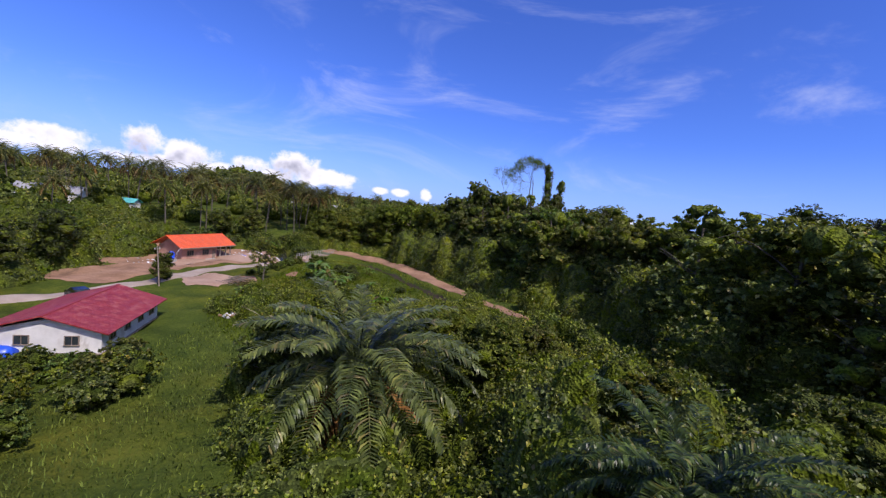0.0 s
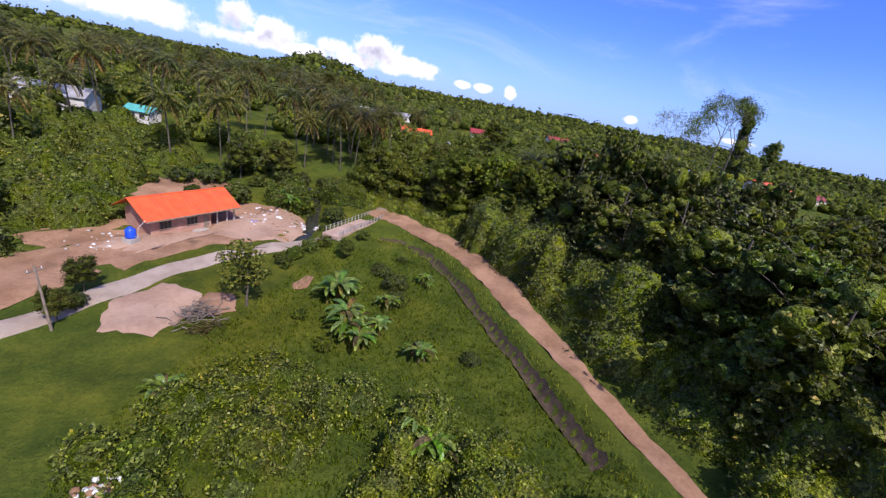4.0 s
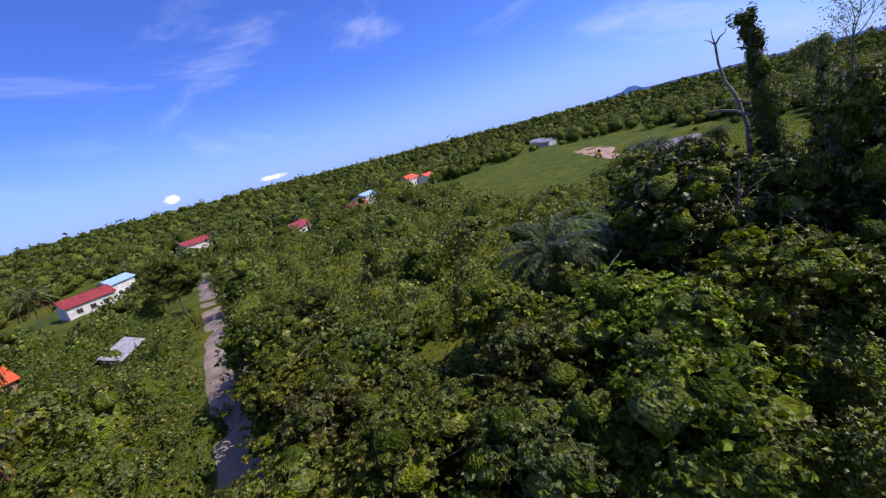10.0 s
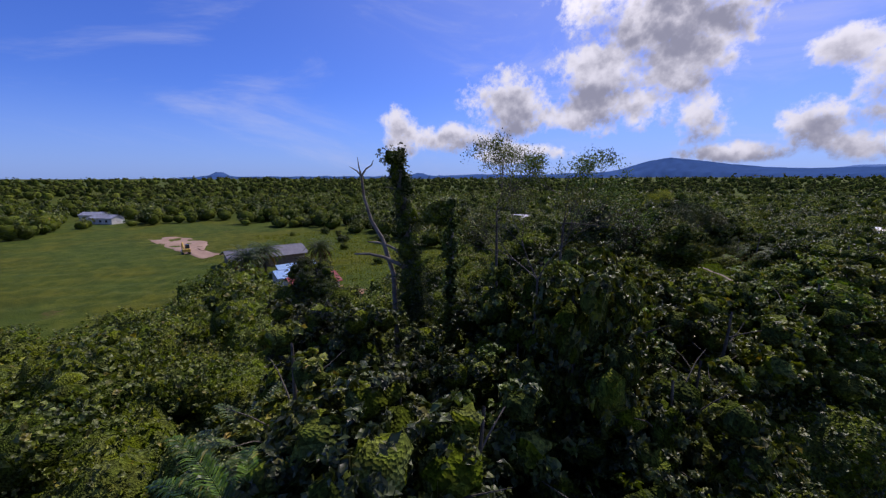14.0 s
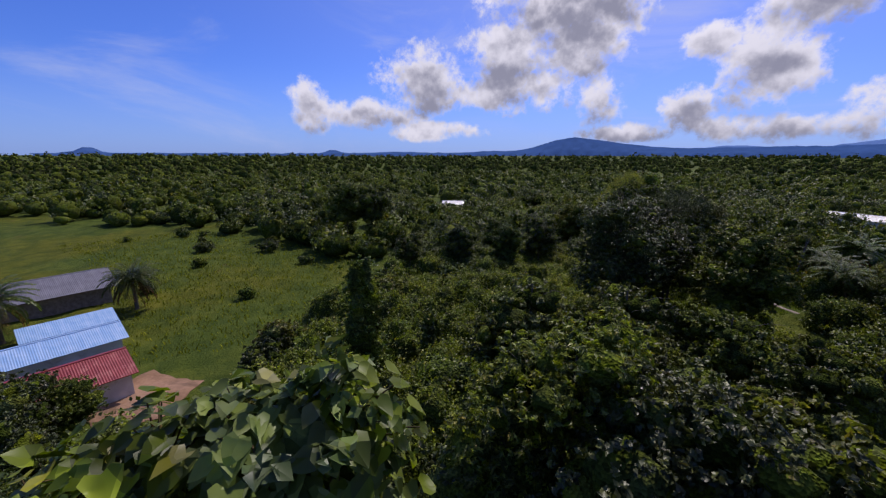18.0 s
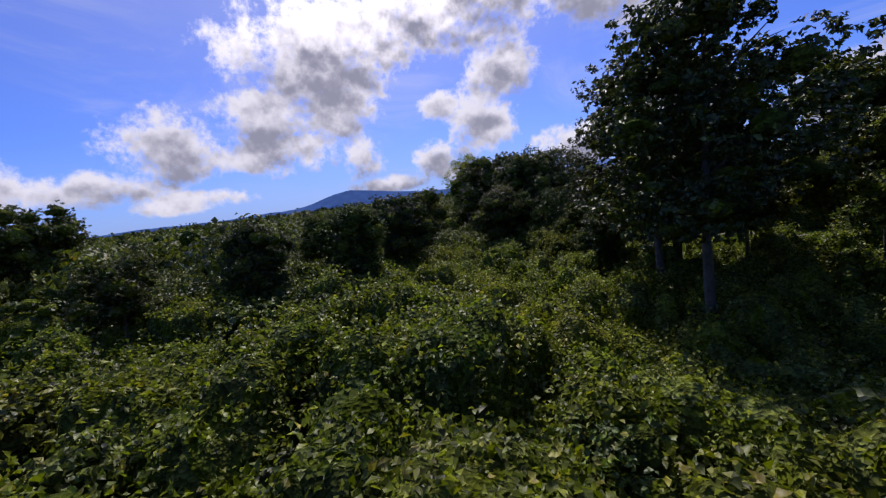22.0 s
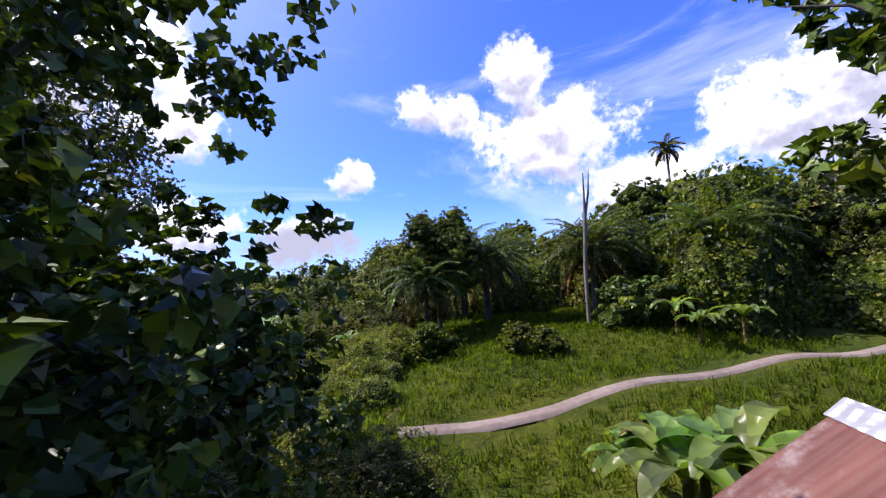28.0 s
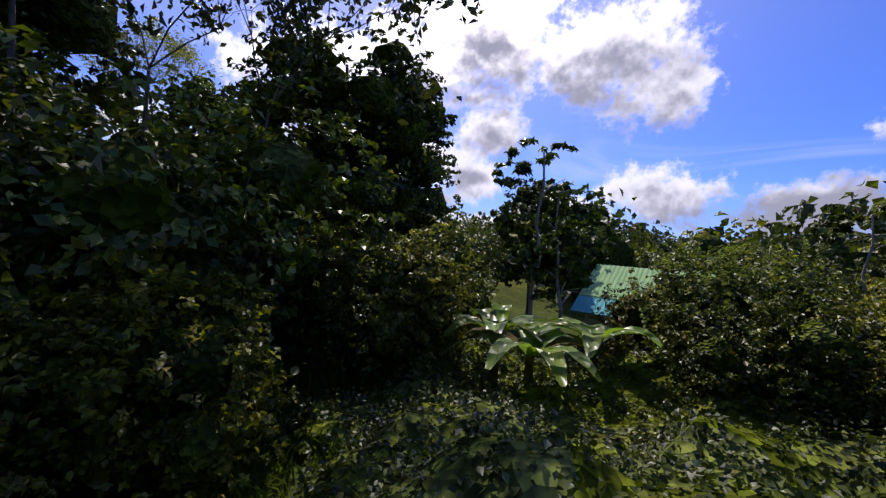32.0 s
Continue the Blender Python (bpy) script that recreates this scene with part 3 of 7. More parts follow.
def land(x, y, fine=True):
    x, y = np.asarray(x, float), np.asarray(y, float)
    d = np.hypot(x + 45, y - 60)
    h = 5.5 * smooth01((d - 25) / 80)
    h -= 2.0 * np.exp(-((x - 75) ** 2 + (y - 1) ** 2) / 11**2)
    h += 2.0 * np.exp(-((x - 55) ** 2 + (y - 30) ** 2) / 18**2)
    h -= 0.9 * np.exp(-((x + 38) ** 2 + (y - 42) ** 2) / 14**2)
    far = smooth01((d - 350) / 1500)
    h += far * (3 + 2.5 * np.sin(x / 410 + 1) + 2.5 * np.sin(y / 530))
    # the wooded knoll and the low ridges behind it
    h += 27 * np.exp(-(((x + 349) / 38) ** 2 + ((y - 663) / 60) ** 2)) + 16 * np.exp(-(((x + 302) / 24) ** 2 + ((y - 690) / 60) ** 2)) + 8 * np.exp(-(((x + 390) / 40) ** 2 + ((y - 640) / 70) ** 2))
    h += 13 * np.exp(-(((x + 800) / 190) ** 2 + ((y - 560) / 260) ** 2)) + 4 * np.exp(-(((x - 300) / 500) ** 2 + ((y - 1500) / 200) ** 2))
    if fine:
        near = 1 - smooth01((d - 200) / 300)
        h += near * 0.12 * (np.sin(x * 0.9 + 1.3 * np.sin(y * 0.37)) + np.sin(y * 0.8 + 1.1 * np.sin(x * 0.43)))
        h -= 1.5 * np.exp(-(along(x, y, STREAM) / 1.7) ** 2) + 1.4 * np.exp(-(along(x, y, DITCH) / 0.95) ** 4)
    return h


def L0(x, y):
    return float(land(x, y))


def axis(lo, hi, step, far):
    core = np.arange(lo, hi + step, step)
    out = [core]
    s, a, b = step, core[0], core[-1]
    left, right = [], []
    while b < far or a > -far:
        s *= 1.22
        a, b = a - s, b + s
        left.append(a)
        right.append(b)
    return np.concatenate([left[::-1], core, right])


xs, ys = axis(-90, 110, 0.7, 4600), axis(-10, 150, 0.7, 4600)
gx, gy = np.meshgrid(xs, ys)
gz = land(gx, gy)
nx, ny = len(xs), len(ys)
idx = np.arange(nx * ny).reshape(ny, nx)
quads = np.stack([idx[:-1, :-1], idx[:-1, 1:], idx[1:, 1:], idx[1:, :-1]], -1).reshape(-1, 4)
ground = new("ground", mesh_np("ground", np.stack([gx, gy, gz], -1).reshape(-1, 3), quads, [M["ground"]], smooth=True))
tagged(ground, "rolling ground of rough bright green grass", "ground", kind="structure")


def strip(name, line, widths, mat, label, category, lift=0.09, step=0.8, wave=0.0, seed=1, follow=False, rut=0.0):
    """A road or path laid over the land along a line of places."""
    rng = np.random.default_rng(seed)
    pts, wid = [], []
    for i, ((ax, ay), (bx, by)) in enumerate(zip(line, line[1:])):
        n = max(2, int(math.hypot(bx - ax, by - ay) / step))
        for k in range(n):
            t = k / n
            pts.append((ax + (bx - ax) * t, ay + (by - ay) * t))
            wid.append(widths[i] + (widths[i + 1] - widths[i]) * t)
    pts.append(line[-1])
    wid.append(widths[-1])
    pts, wid = np.array(pts, float), np.array(wid)
    for _ in range(6):
        pts[1:-1] = (pts[:-2] + 2 * pts[1:-1] + pts[2:]) / 4
    d = np.gradient(pts, axis=0)
    d /= np.linalg.norm(d, axis=1, keepdims=True)
    side = np.stack([-d[:, 1], d[:, 0]], 1)
    cols = 7
    V = []
    for c in range(cols):
        f = c / (cols - 1) - 0.5
        off = wid[:, None] * f * (1 + (rng.uniform(-wave, wave, (len(pts), 1)) if c in (0, cols - 1) else 0))
        q = pts + side * off
        z = land(q[:, 0], q[:, 1]) * 1.0
        mid = land(pts[:, 0], pts[:, 1], False)
        z = z + lift if follow else np.minimum(np.maximum(z, mid - 0.15), mid + 0.3) + lift - (0.12 if c in (0, cols - 1) else 0)
        if rut:
            z = z + (0, 0.03, -rut, 0.05, -rut, 0.03, 0)[c]
        V.append(np.concatenate([q, z[:, None]], 1))
    V = np.stack(V, 1).reshape(-1, 3)
    n = len(pts)
    i = np.arange(n * cols).reshape(n, cols)
    F = np.stack([i[:-1, :-1], i[:-1, 1:], i[1:, 1:], i[1:, :-1]], -1).reshape(-1, 4)
    ob = new(name, mesh_np(name, V, F, [mat], smooth=True))
    return tagged(ob, label, category, kind="structure")


def patch(name, outline, mat, label, category, lift=0.17, seed=3):
    """A bare patch of earth with a ragged edge, laid over the land."""
    rng = np.random.default_rng(seed)
    c = np.mean(outline, 0)
    ring = []
    m = len(outline)
    for i in range(m):
        a, b = np.array(outline[i]), np.array(outline[(i + 1) % m])
        for k in range(6):
            p = a + (b - a) * k / 6
            ring.append(p + (p - c) * rng.uniform(-0.06, 0.06))
    ring = np.array(ring)
    rings = [c + (ring - c) * f for f in (0.02, 0.2, 0.4, 0.6, 0.8, 0.95, 1.0)]
    V = []
    for k, r in enumerate(rings):
        z = land(r[:, 0], r[:, 1]) + lift - (0.1 if k == 6 else 0)
        V.append(np.concatenate([r, z[:, None]], 1))
    n = len(ring)
    V = np.concatenate(V)
    F = []
    for k in range(6):
        for i in range(n):
            j = (i + 1) % n
            F.append((k * n + i, (k + 1) * n + i, (k + 1) * n + j, k * n + j))
    ob = new(name, mesh_np(name, V, np.array(F), [mat], smooth=True))
    return tagged(ob, label, category, kind="structure")


DIRT_ROAD = [(-32.5, 109.5), (-28, 106.8), (-20, 102.3), (-13.5, 98), (-8, 90.8), (-4, 83.5), (-1, 79), (4, 70.2), (8.3, 62.8), (11, 56.5), (13.2, 50), (16, 40), (19, 25), (24, 5), (30, -30), (40, -90)]
strip("road_dirt", DIRT_ROAD, [4.2, 5.0, 5.2, 5.0, 4.6, 4.0, 3.0, 2.2] + [1.7] * 8, M["dirt"], "rutted reddish dirt track beside the wood", "dirt road", wave=0.09, lift=0.14, rut=0.09)
CONC_ROAD = [(-33.2, 104.5), (-34, 99), (-35, 93.5), (-38.6, 87.5), (-42, 82), (-44.6, 76), (-45.6, 70), (-46, 64), (-47.5, 57), (-52, 48), (-62, 34), (-80, 15), (-120, -20)]
strip("road_concrete", [(-35.2, 92.6)] + CONC_ROAD[3:], [2.8] + [3.0] * 10, M["concrete"], "narrow pale concrete lane past the houses", "road", lift=0.1)
strip("road_north", [(-32, 108), (-33, 116), (-33, 126), (-31.5, 136), (-29.3, 144), (-25, 162), (-20, 180), (-16, 197), (-12, 215), (-6, 240)], [3.6] * 10, M["asphalt"], "narrow worn country road between trees", "road", lift=0.1)
strip("road_field", [(69.6, 36.1), (67.7, 36.8), (63.5, 38.2), (58, 39.8), (51, 41.8)], [0.62] * 5, M["asphalt"], "narrow pale path across the grass", "path", lift=0.07)
patch("dirt_patch", [(-44.5, 66.5), (-43.2, 71), (-38.5, 71.2), (-36.5, 68), (-36.8, 63.5), (-41, 62)], M["sand"], "bare patch of pale sandy earth beside the lane", "bare earth")
patch("dirt_yard", [(-52, 92.5), (-48, 97), (-44, 99), (-41, 96.5), (-38, 91.5), (-42, 86.5), (-47, 85), (-51, 85), (-54, 79), (-57, 77), (-56, 73.5), (-51, 75), (-49.5, 82)], M["sand"], "trodden pale earth yard before the orange-roofed house", "yard")
patch("dirt_cleared", [(-64, 72), (-55, 69.5), (-48.5, 72), (-47, 80), (-43, 86), (-39.4, 92), (-41, 98.5), (-47, 101), (-55, 98), (-62, 94), (-67, 84)], M["dirt"], "cleared reddish earth round the orange-roofed house", "bare earth", seed=21, lift=0.1)
patch("dirt_junction", [(-34.4, 105.8), (-34.0, 108.8), (-31.5, 110.0), (-27.5, 108.6), (-27.8, 105.4), (-31.2, 105.2)], M["dirt"], "trodden reddish earth where the track meets the bridge", "bare earth", seed=14, lift=0.2)
patch("bare_scar", [(-32.0, 77.6), (-31.6, 80.2), (-30.6, 80.4), (-30.2, 78.0), (-31.2, 76.8)], M["dirt"], "small bare brown scar in the grass", "bare earth", seed=12)
patch("burnt_patch", [(-38.4, 68.6), (-38.0, 71.8), (-35.4, 72.4), (-33.6, 70.0), (-35.4, 67.6)], M["dirt"], "brown trampled patch round the cut branches", "bare earth", seed=13)
patch("dirt_back", [(-60, 92), (-56, 101), (-66, 106), (-72, 98), (-68, 90)], M["dirt"], "cleared strip of bare reddish earth behind the house", "bare earth", seed=5)
patch("dirt_west", [(-50, 58), (-50, 70), (-58, 72), (-62, 64), (-58, 56)], M["dirt"], "scraped reddish earth beside the lane", "bare earth", seed=6)
patch("dirt_field", [(136, 186), (150, 196), (158, 190), (140, 172), (120, 166), (112, 158), (108, 162), (124, 176)], M["sand"], "scraped orange earth in the green field", "bare earth", seed=8)
patch("soil_bank", [(62, 19.5), (64.4, 19), (66, 20.4), (65.4, 22.4), (63, 22.6)], M["dirt"], "small bank of bare brown soil under the trees", "bare earth", seed=9, lift=0.25)
patch("yard_red", [(66, 116), (70, 121), (66, 127), (60, 122.5), (61, 118)], M["dirt"], "bare reddish yard beside the red-roofed house", "yard", seed=10)

# mud strip whose darkness also paints the ditch's shaded depth
strip("ditch", DITCH, [1.9] * len(DITCH), M["mud"], "narrow eroded ditch of mud beside the track, darkened for its shade", "ditch", lift=0.16, step=0.5, wave=0.1, follow=True)
strip("stream_water", STREAM, [2.1] * len(STREAM), M["water"], "dark narrow stream between overgrown banks", "stream", lift=-0.72)

# ---- buildings ----


def uv_sheet(name, corners, thick, mat, parent, label="", nu=12, nv=4):
    """A roof sheet: four corners (eave a, eave b, ridge b, ridge a), with thickness and a UV in metres, x along the eave."""
    a, b, c, d = [Vector(p) for p in corners]
    nrm = (b - a).cross(d - a).normalized()
    bm = bmesh.new()
    uv = bm.loops.layers.uv.new("UVMap")
    grid = {}
    for i in range(nu + 1):
        for j in range(nv + 1):
            p = a.lerp(b, i / nu).lerp(d.lerp(c, i / nu), j / nv)
            sag = -0.012 * math.sin(i * 2.1) * math.sin(j * 1.7)
            for k, o in enumerate((thick / 2, -thick / 2)):
                grid[i, j, k] = bm.verts.new(p + nrm * (o + sag))
    lu, lv = (b - a).length, (d - a).length

    def face(keys):
        f = bm.faces.new([grid[k] for k in keys])
        for loop, (i, j, _) in zip(f.loops, keys):
            loop[uv].uv = (i / nu * lu, j / nv * lv)
    for i in range(nu):
        for j in range(nv):
            face([(i, j, 0), (i + 1, j, 0), (i + 1, j + 1, 0), (i, j + 1, 0)])
            face([(i, j, 1), (i, j + 1, 1), (i + 1, j + 1, 1), (i + 1, j, 1)])
    for i in range(nu):
        face([(i, 0, 0), (i, 0, 1), (i + 1, 0, 1), (i + 1, 0, 0)])
        face([(i, nv, 0), (i + 1, nv, 0), (i + 1, nv, 1), (i, nv, 1)])
    for j in range(nv):
        face([(0, j, 0), (0, j + 1, 0), (0, j + 1, 1), (0, j, 1)])
        face([(nu, j, 0), (nu, j, 1), (nu, j + 1, 1), (nu, j + 1, 0)])
    return part(name, bm, mat, parent, label)


def gable_roof(parent, x0, x1, y0, y1, ez, rz, mat, label="", over=0.0, thick=0.08):
    """Two sheets over a plan, ridge along x."""
    ym = (y0 + y1) / 2
    uv_sheet("roof_sheet", [(x0, y0, ez), (x1, y0, ez), (x1, ym, rz), (x0, ym, rz)], thick, mat, parent, label)
    uv_sheet("roof_sheet", [(x1, y1, ez), (x0, y1, ez), (x0, ym, rz), (x1, ym, rz)], thick, mat, parent, label)
    bm = bmesh.new()
    box(bm, x0 - 0.02, x1 + 0.02, ym - 0.16, ym + 0.16, rz - 0.03, rz + 0.07, soft=0.03)
    part("ridge_cap", bm, mat, parent, label)


def gable_wall(bm, x, y0, y1, z0, z1, ridge, thick=0.14):
    ym = (y0 + y1) / 2
    vs = []
    for dx in (-thick / 2, thick / 2):
        vs.append([bm.verts.new((x + dx, y, z)) for y, z in ((y0, z0), (y1, z0), (y1, z1), (ym, ridge), (y0, z1))])
    bm.faces.new(vs[0][::-1])
    bm.faces.new(vs[1])
    for i in range(5):
        j = (i + 1) % 5
        bm.faces.new((vs[0][i], vs[0][j], vs[1][j], vs[1][i]))
    return bm


def window(parent, x, y, z, w, h, side, frame_mat, bars=2):
    """A framed window on a wall that faces along side ('-y', '+y', '-x', '+x')."""
    d = {"-y": (0, -1), "+y": (0, 1), "-x": (-1, 0), "+x": (1, 0)}[side]
    turn = {"-y": 0, "+y": 180, "-x": -90, "+x": 90}[side]
    m = pose(x, y, z, 0, 0, turn)
    fr = part("window_frame", boxes((-w / 2, -w / 2 + 0.06, -0.1, 0.02, 0, h), (w / 2 - 0.06, w / 2, -0.1, 0.02, 0, h), (-w / 2, w / 2, -0.1, 0.02, h - 0.06, h), (-w / 2 - 0.05, w / 2 + 0.05, -0.14, 0.02, -0.05, 0.01), *[(-w / 2 + w * k / (bars + 1) - 0.02, -w / 2 + w * k / (bars + 1) + 0.02, -0.09, 0.01, 0, h) for k in range(1, bars + 1)]), frame_mat, parent, "", m)
    for k in range(bars + 1):
        a = -w / 2 + w * k / (bars + 1)
        part("pane", boxes((a + 0.03, a + w / (bars + 1) - 0.03, -0.05, -0.035, 0.03, h - 0.04)), M["glass"], fr)
    return fr


def walls(parent, x0, x1, y0, y1, z0, z1, mat, ridge=None, label="", thick=0.14, name="wall"):
    """Four walls, one mesh each, gable ends up to the ridge."""
    part(name, boxes((x0, x1, y0, y0 + thick, z0, z1)), mat, parent, label)
    part(name, boxes((x0, x1, y1 - thick, y1, z0, z1)), mat, parent, label)
    for x in (x0 + thick / 2 + 0.003, x1 - thick / 2 - 0.003):
        if ridge:
            part(name, gable_wall(bmesh.new(), x, y0 + thick, y1 - thick, z0, z1, ridge, thick), mat, parent, label)
        else:
            part(name, boxes((x - thick / 2, x + thick / 2, y0 + thick, y1 - thick, z0, z1)), mat, parent, label)


def orange_house():
    # long axis from the south-west end to the north-east end
    z = L0(-52, 85)
    h = base("house", "low house with a bright orange sheet roof and bare pinkish walls", "house", (-52.4, 78.5, z - 0.1), 73.0)
    n = 12.7
    part("floor_slab", boxes((-0.3, n + 0.3, 0.3, 7.9, 0, 0.22), soft=0.03), M["cement"], h, "grey cement plinth")
    walls(h, 0.6, n * 0.68, 1.1, 7.2, 0.22, 2.75, M["brick_wall"], 4.6)
    part("wall", boxes((n * 0.68, n - 0.4, 5.2, 5.34, 0.22, 2.75)), M["brick_wall"], h)
    for x in (n * 0.76, n * 0.88, n - 0.35):
        part("post", boxes((x - 0.09, x + 0.09, 1.15, 1.33, 0.22, 2.72), soft=0.02), M["cement"], h, "grey cement porch post")
    part("beam", boxes((n * 0.68, n - 0.2, 1.15, 1.33, 2.62, 2.8)), M["timber"], h)
    for x in (2.4, 5.9):
        window(h, x, 1.1, 1.15, 1.5, 1.1, "-y", M["timber"], 2)
    part("door", boxes((7.5, 8.35, 1.06, 1.12, 0.25, 2.25), soft=0.01), M["timber"], h, "brown wooden door")
    gable_roof(h, -0.5, n, 0.0, 8.2, 2.85, 4.95, M["orange"], "bright orange ribbed sheet")
    part("fascia", boxes((-0.5, n, -0.03, 0.02, 2.72, 2.9)), M["timber"], h)
    # water tank on its stand
    t = base("water_tank", "blue plastic water tank on a grey block stand", "water tank", (-53.6, 76.9, L0(-53.6, 76.9)))
    part("stand", boxes((-0.65, 0.65, -0.65, 0.65, 0, 0.7), soft=0.04), M["cement"], t, "grey block stand")
    V, F = tube([(0, 0, z) for z in (0.7, 0.75, 1.0, 1.05, 1.3, 1.35, 1.75, 1.9, 1.98, 2.05)], [0.5, 0.6, 0.6, 0.57, 0.6, 0.57, 0.6, 0.45, 0.25, 0.25], 16)
    child("tank", mesh_np("tank", V, F, [M["blue_plastic"]], smooth=True), t, "ribbed bright blue tank")
    bm = bmesh.new()
    bmesh.ops.create_cone(bm, cap_ends=True, segments=14, radius1=0.27, radius2=0.22, depth=0.09, matrix=Matrix.Translation((0, 0, 2.08)))
    part("lid", bm, M["blue_plastic"], t)
    V, F = tube([(0.55, 0, 1.0), (0.9, 0.1, 1.0), (1.0, 0.2, 2.2), (1.3, 1.0, 3.0)], [0.03] * 4, 6)
    child("pipe", mesh_np("pipe", V, F, [M["rubbish"]]), t, "thin white pipe")


def red_house():
    z = L0(-37, 43)
    h = base("house", "long white house under a faded red sheet roof with rusty patches", "house", (-31.2, 37.0, z), 106.0)
    # x runs north-west along the eave, y to the west
    n, w = 12.9, 10.0
    for x in (0.8, 4.2, 7.6, n - 0.9):
        for y in (1.0, w / 2, w - 1.0):
            part("stilt", boxes((x - 0.14, x + 0.14, y - 0.14, y + 0.14, -0.5, 0.45)), M["cement"], h, "short grey stilt")
    part("floor", boxes((0.5, n - 0.5, 0.7, w - 0.7, 0.4, 0.55)), M["timber"], h)
    walls(h, 0.6, n - 0.6, 0.8, w - 0.8, 0.55, 2.55, M["plaster"], 3.6)
    for x in (2.4, 5.2, 8.0, 10.6):
        window(h, x, 0.8, 1.35, 1.1, 0.8, "-y", M["timber"], 1)
    for y in (3.0, 6.6):
        window(h, 0.6, y, 1.3, 1.1, 0.85, "-x", M["timber"], 1)
    part("porch", boxes((-0.1, 0.5, 1.2, 3.0, 0.1, 0.4)), M["timber"], h, "small timber porch")
    gable_roof(h, 0.0, n, 0.0, w, 2.5, 4.0, M["red"], "faded red ribbed sheet", thick=0.1)
    # the lean-to beside it
    s = base("carport", "open lean-to with a red sheet roof beside the white house", "carport", (-40.0, 37.2, L0(-40, 36)), 106.0)
    for x, y in ((-4.0, 0.6), (-4.0, 4.6), (-0.4, 0.6), (-0.4, 4.6)):
        part("post", boxes((x - 0.07, x + 0.07, y - 0.07, y + 0.07, -0.2, 1.9)), M["timber"], s)
    uv_sheet("roof_sheet", [(-4.4, 0, 1.9), (0.2, 0, 1.95), (0.2, 5.2, 2.35), (-4.4, 5.2, 2.3)], 0.07, M["red"], s, "darker red ribbed sheet")
    b = base("tarpaulin", "heap covered by a crumpled blue tarpaulin", "tarpaulin", (-38.9, 35.0, L0(-38.9, 35.0)), 20)
    rng = np.random.default_rng(5)
    V, F = blob(rng, np.array([0, 0, 0.4]), np.array([1.3, 0.8, 0.7]), 7, 14, 0.16)
    child("sheet", mesh_np("sheet", V, F, [M["blue_plastic"]]), b)


def car(at, turn):
    c = base("car", "black parked car beside the red-roofed house", "car", at, turn)
    bm = bmesh.new()
    prof = [(-2.1, 0.35), (-2.12, 0.75), (-1.95, 0.9), (-1.5, 0.95), (-1.0, 1.4), (0.5, 1.45), (1.15, 0.98), (1.95, 0.85), (2.12, 0.6), (2.1, 0.35)]
    rows = []
    for y, f in ((-0.82, 0.96), (-0.7, 1.0), (0.7, 1.0), (0.82, 0.96)):
        rows.append([bm.verts.new((x * f, y * (0.86 if zz > 1.1 else 1.0), zz)) for x, zz in prof])
    for a, b in zip(rows, rows[1:]):
        for i in range(len(prof)):
            j = (i + 1) % len(prof)
            bm.faces.new((a[i], a[j], b[j], b[i]))
    bm.faces.new(rows[0][::-1])
    bm.faces.new(rows[-1])
    bmesh.ops.recalc_face_normals(bm, faces=bm.faces)
    part("body", bm, M["black_paint"], c)
    part("windscreen", boxes((-0.02, 0.02, -0.62, 0.62, -0.28, 0.28)), M["glass"], c, "", pose(0.86, 0, 1.22, 0, -54, 0))
    part("rear_window", boxes((-0.02, 0.02, -0.6, 0.6, -0.25, 0.25)), M["glass"], c, "", pose(-1.28, 0, 1.19, 0, 48, 0))
    for x in (-1.3, 1.3):
        for y in (-0.8, 0.8):
            bm = bmesh.new()
            bmesh.ops.create_cone(bm, cap_ends=True, segments=16, radius1=0.32, radius2=0.32, depth=0.2, matrix=pose(x, y, 0.32, 90, 0, 0))
            w = part("tyre", bm, M["rubber"], c)
            bm = bmesh.new()
            bmesh.ops.create_cone(bm, cap_ends=True, segments=12, radius1=0.19, radius2=0.19, depth=0.22, matrix=pose(x, y, 0.32, 90, 0, 0))
            part("rim", bm, M["steel"], w)
    for y in (-0.6, 0.6):
        part("headlight", boxes((2.02, 2.1, y - 0.16, y + 0.16, 0.62, 0.76), soft=0.02), M["rubbish"], c)


def bridge():
    a, b = Vector((-34.9, 93.4, 0)), Vector((-32.4, 106.6, 0))
    d = (b - a).normalized()
    length = (b - a).length
    turn = math.degrees(math.atan2(d.y, d.x))
    z0 = 0.75
    o = base("bridge", "short pale concrete bridge with low steel rails over the stream", "bridge", (a.x, a.y, z0), turn)
    part("deck", boxes((-0.5, length + 1.4, -1.4, 1.4, -0.35, 0.18), soft=0.04), M["dusty"], o, "worn pale concrete deck under reddish dust")
    for x in (0.2, length - 0.2):
        part("abutment", boxes((x - 0.5, x + 0.5, -1.5, 1.5, -2.4, -0.352)), M["cement"], o)
    for y in (-1.32, 1.32):
        for k in range(14):
            x = 0.3 + (length - 0.6) * k / 13
            part("rail_post", boxes((x - 0.06, x + 0.06, y - 0.06, y + 0.06, 0.18, 1.1), soft=0.01), M["cement"], o)
        for zz in (0.6, 1.02):
            V, F = tube([(0.1, y, zz), (length - 0.1, y, zz)], [0.028, 0.028], 6)
            child("rail", mesh_np("rail", V, F, [M["steel"]]), o)


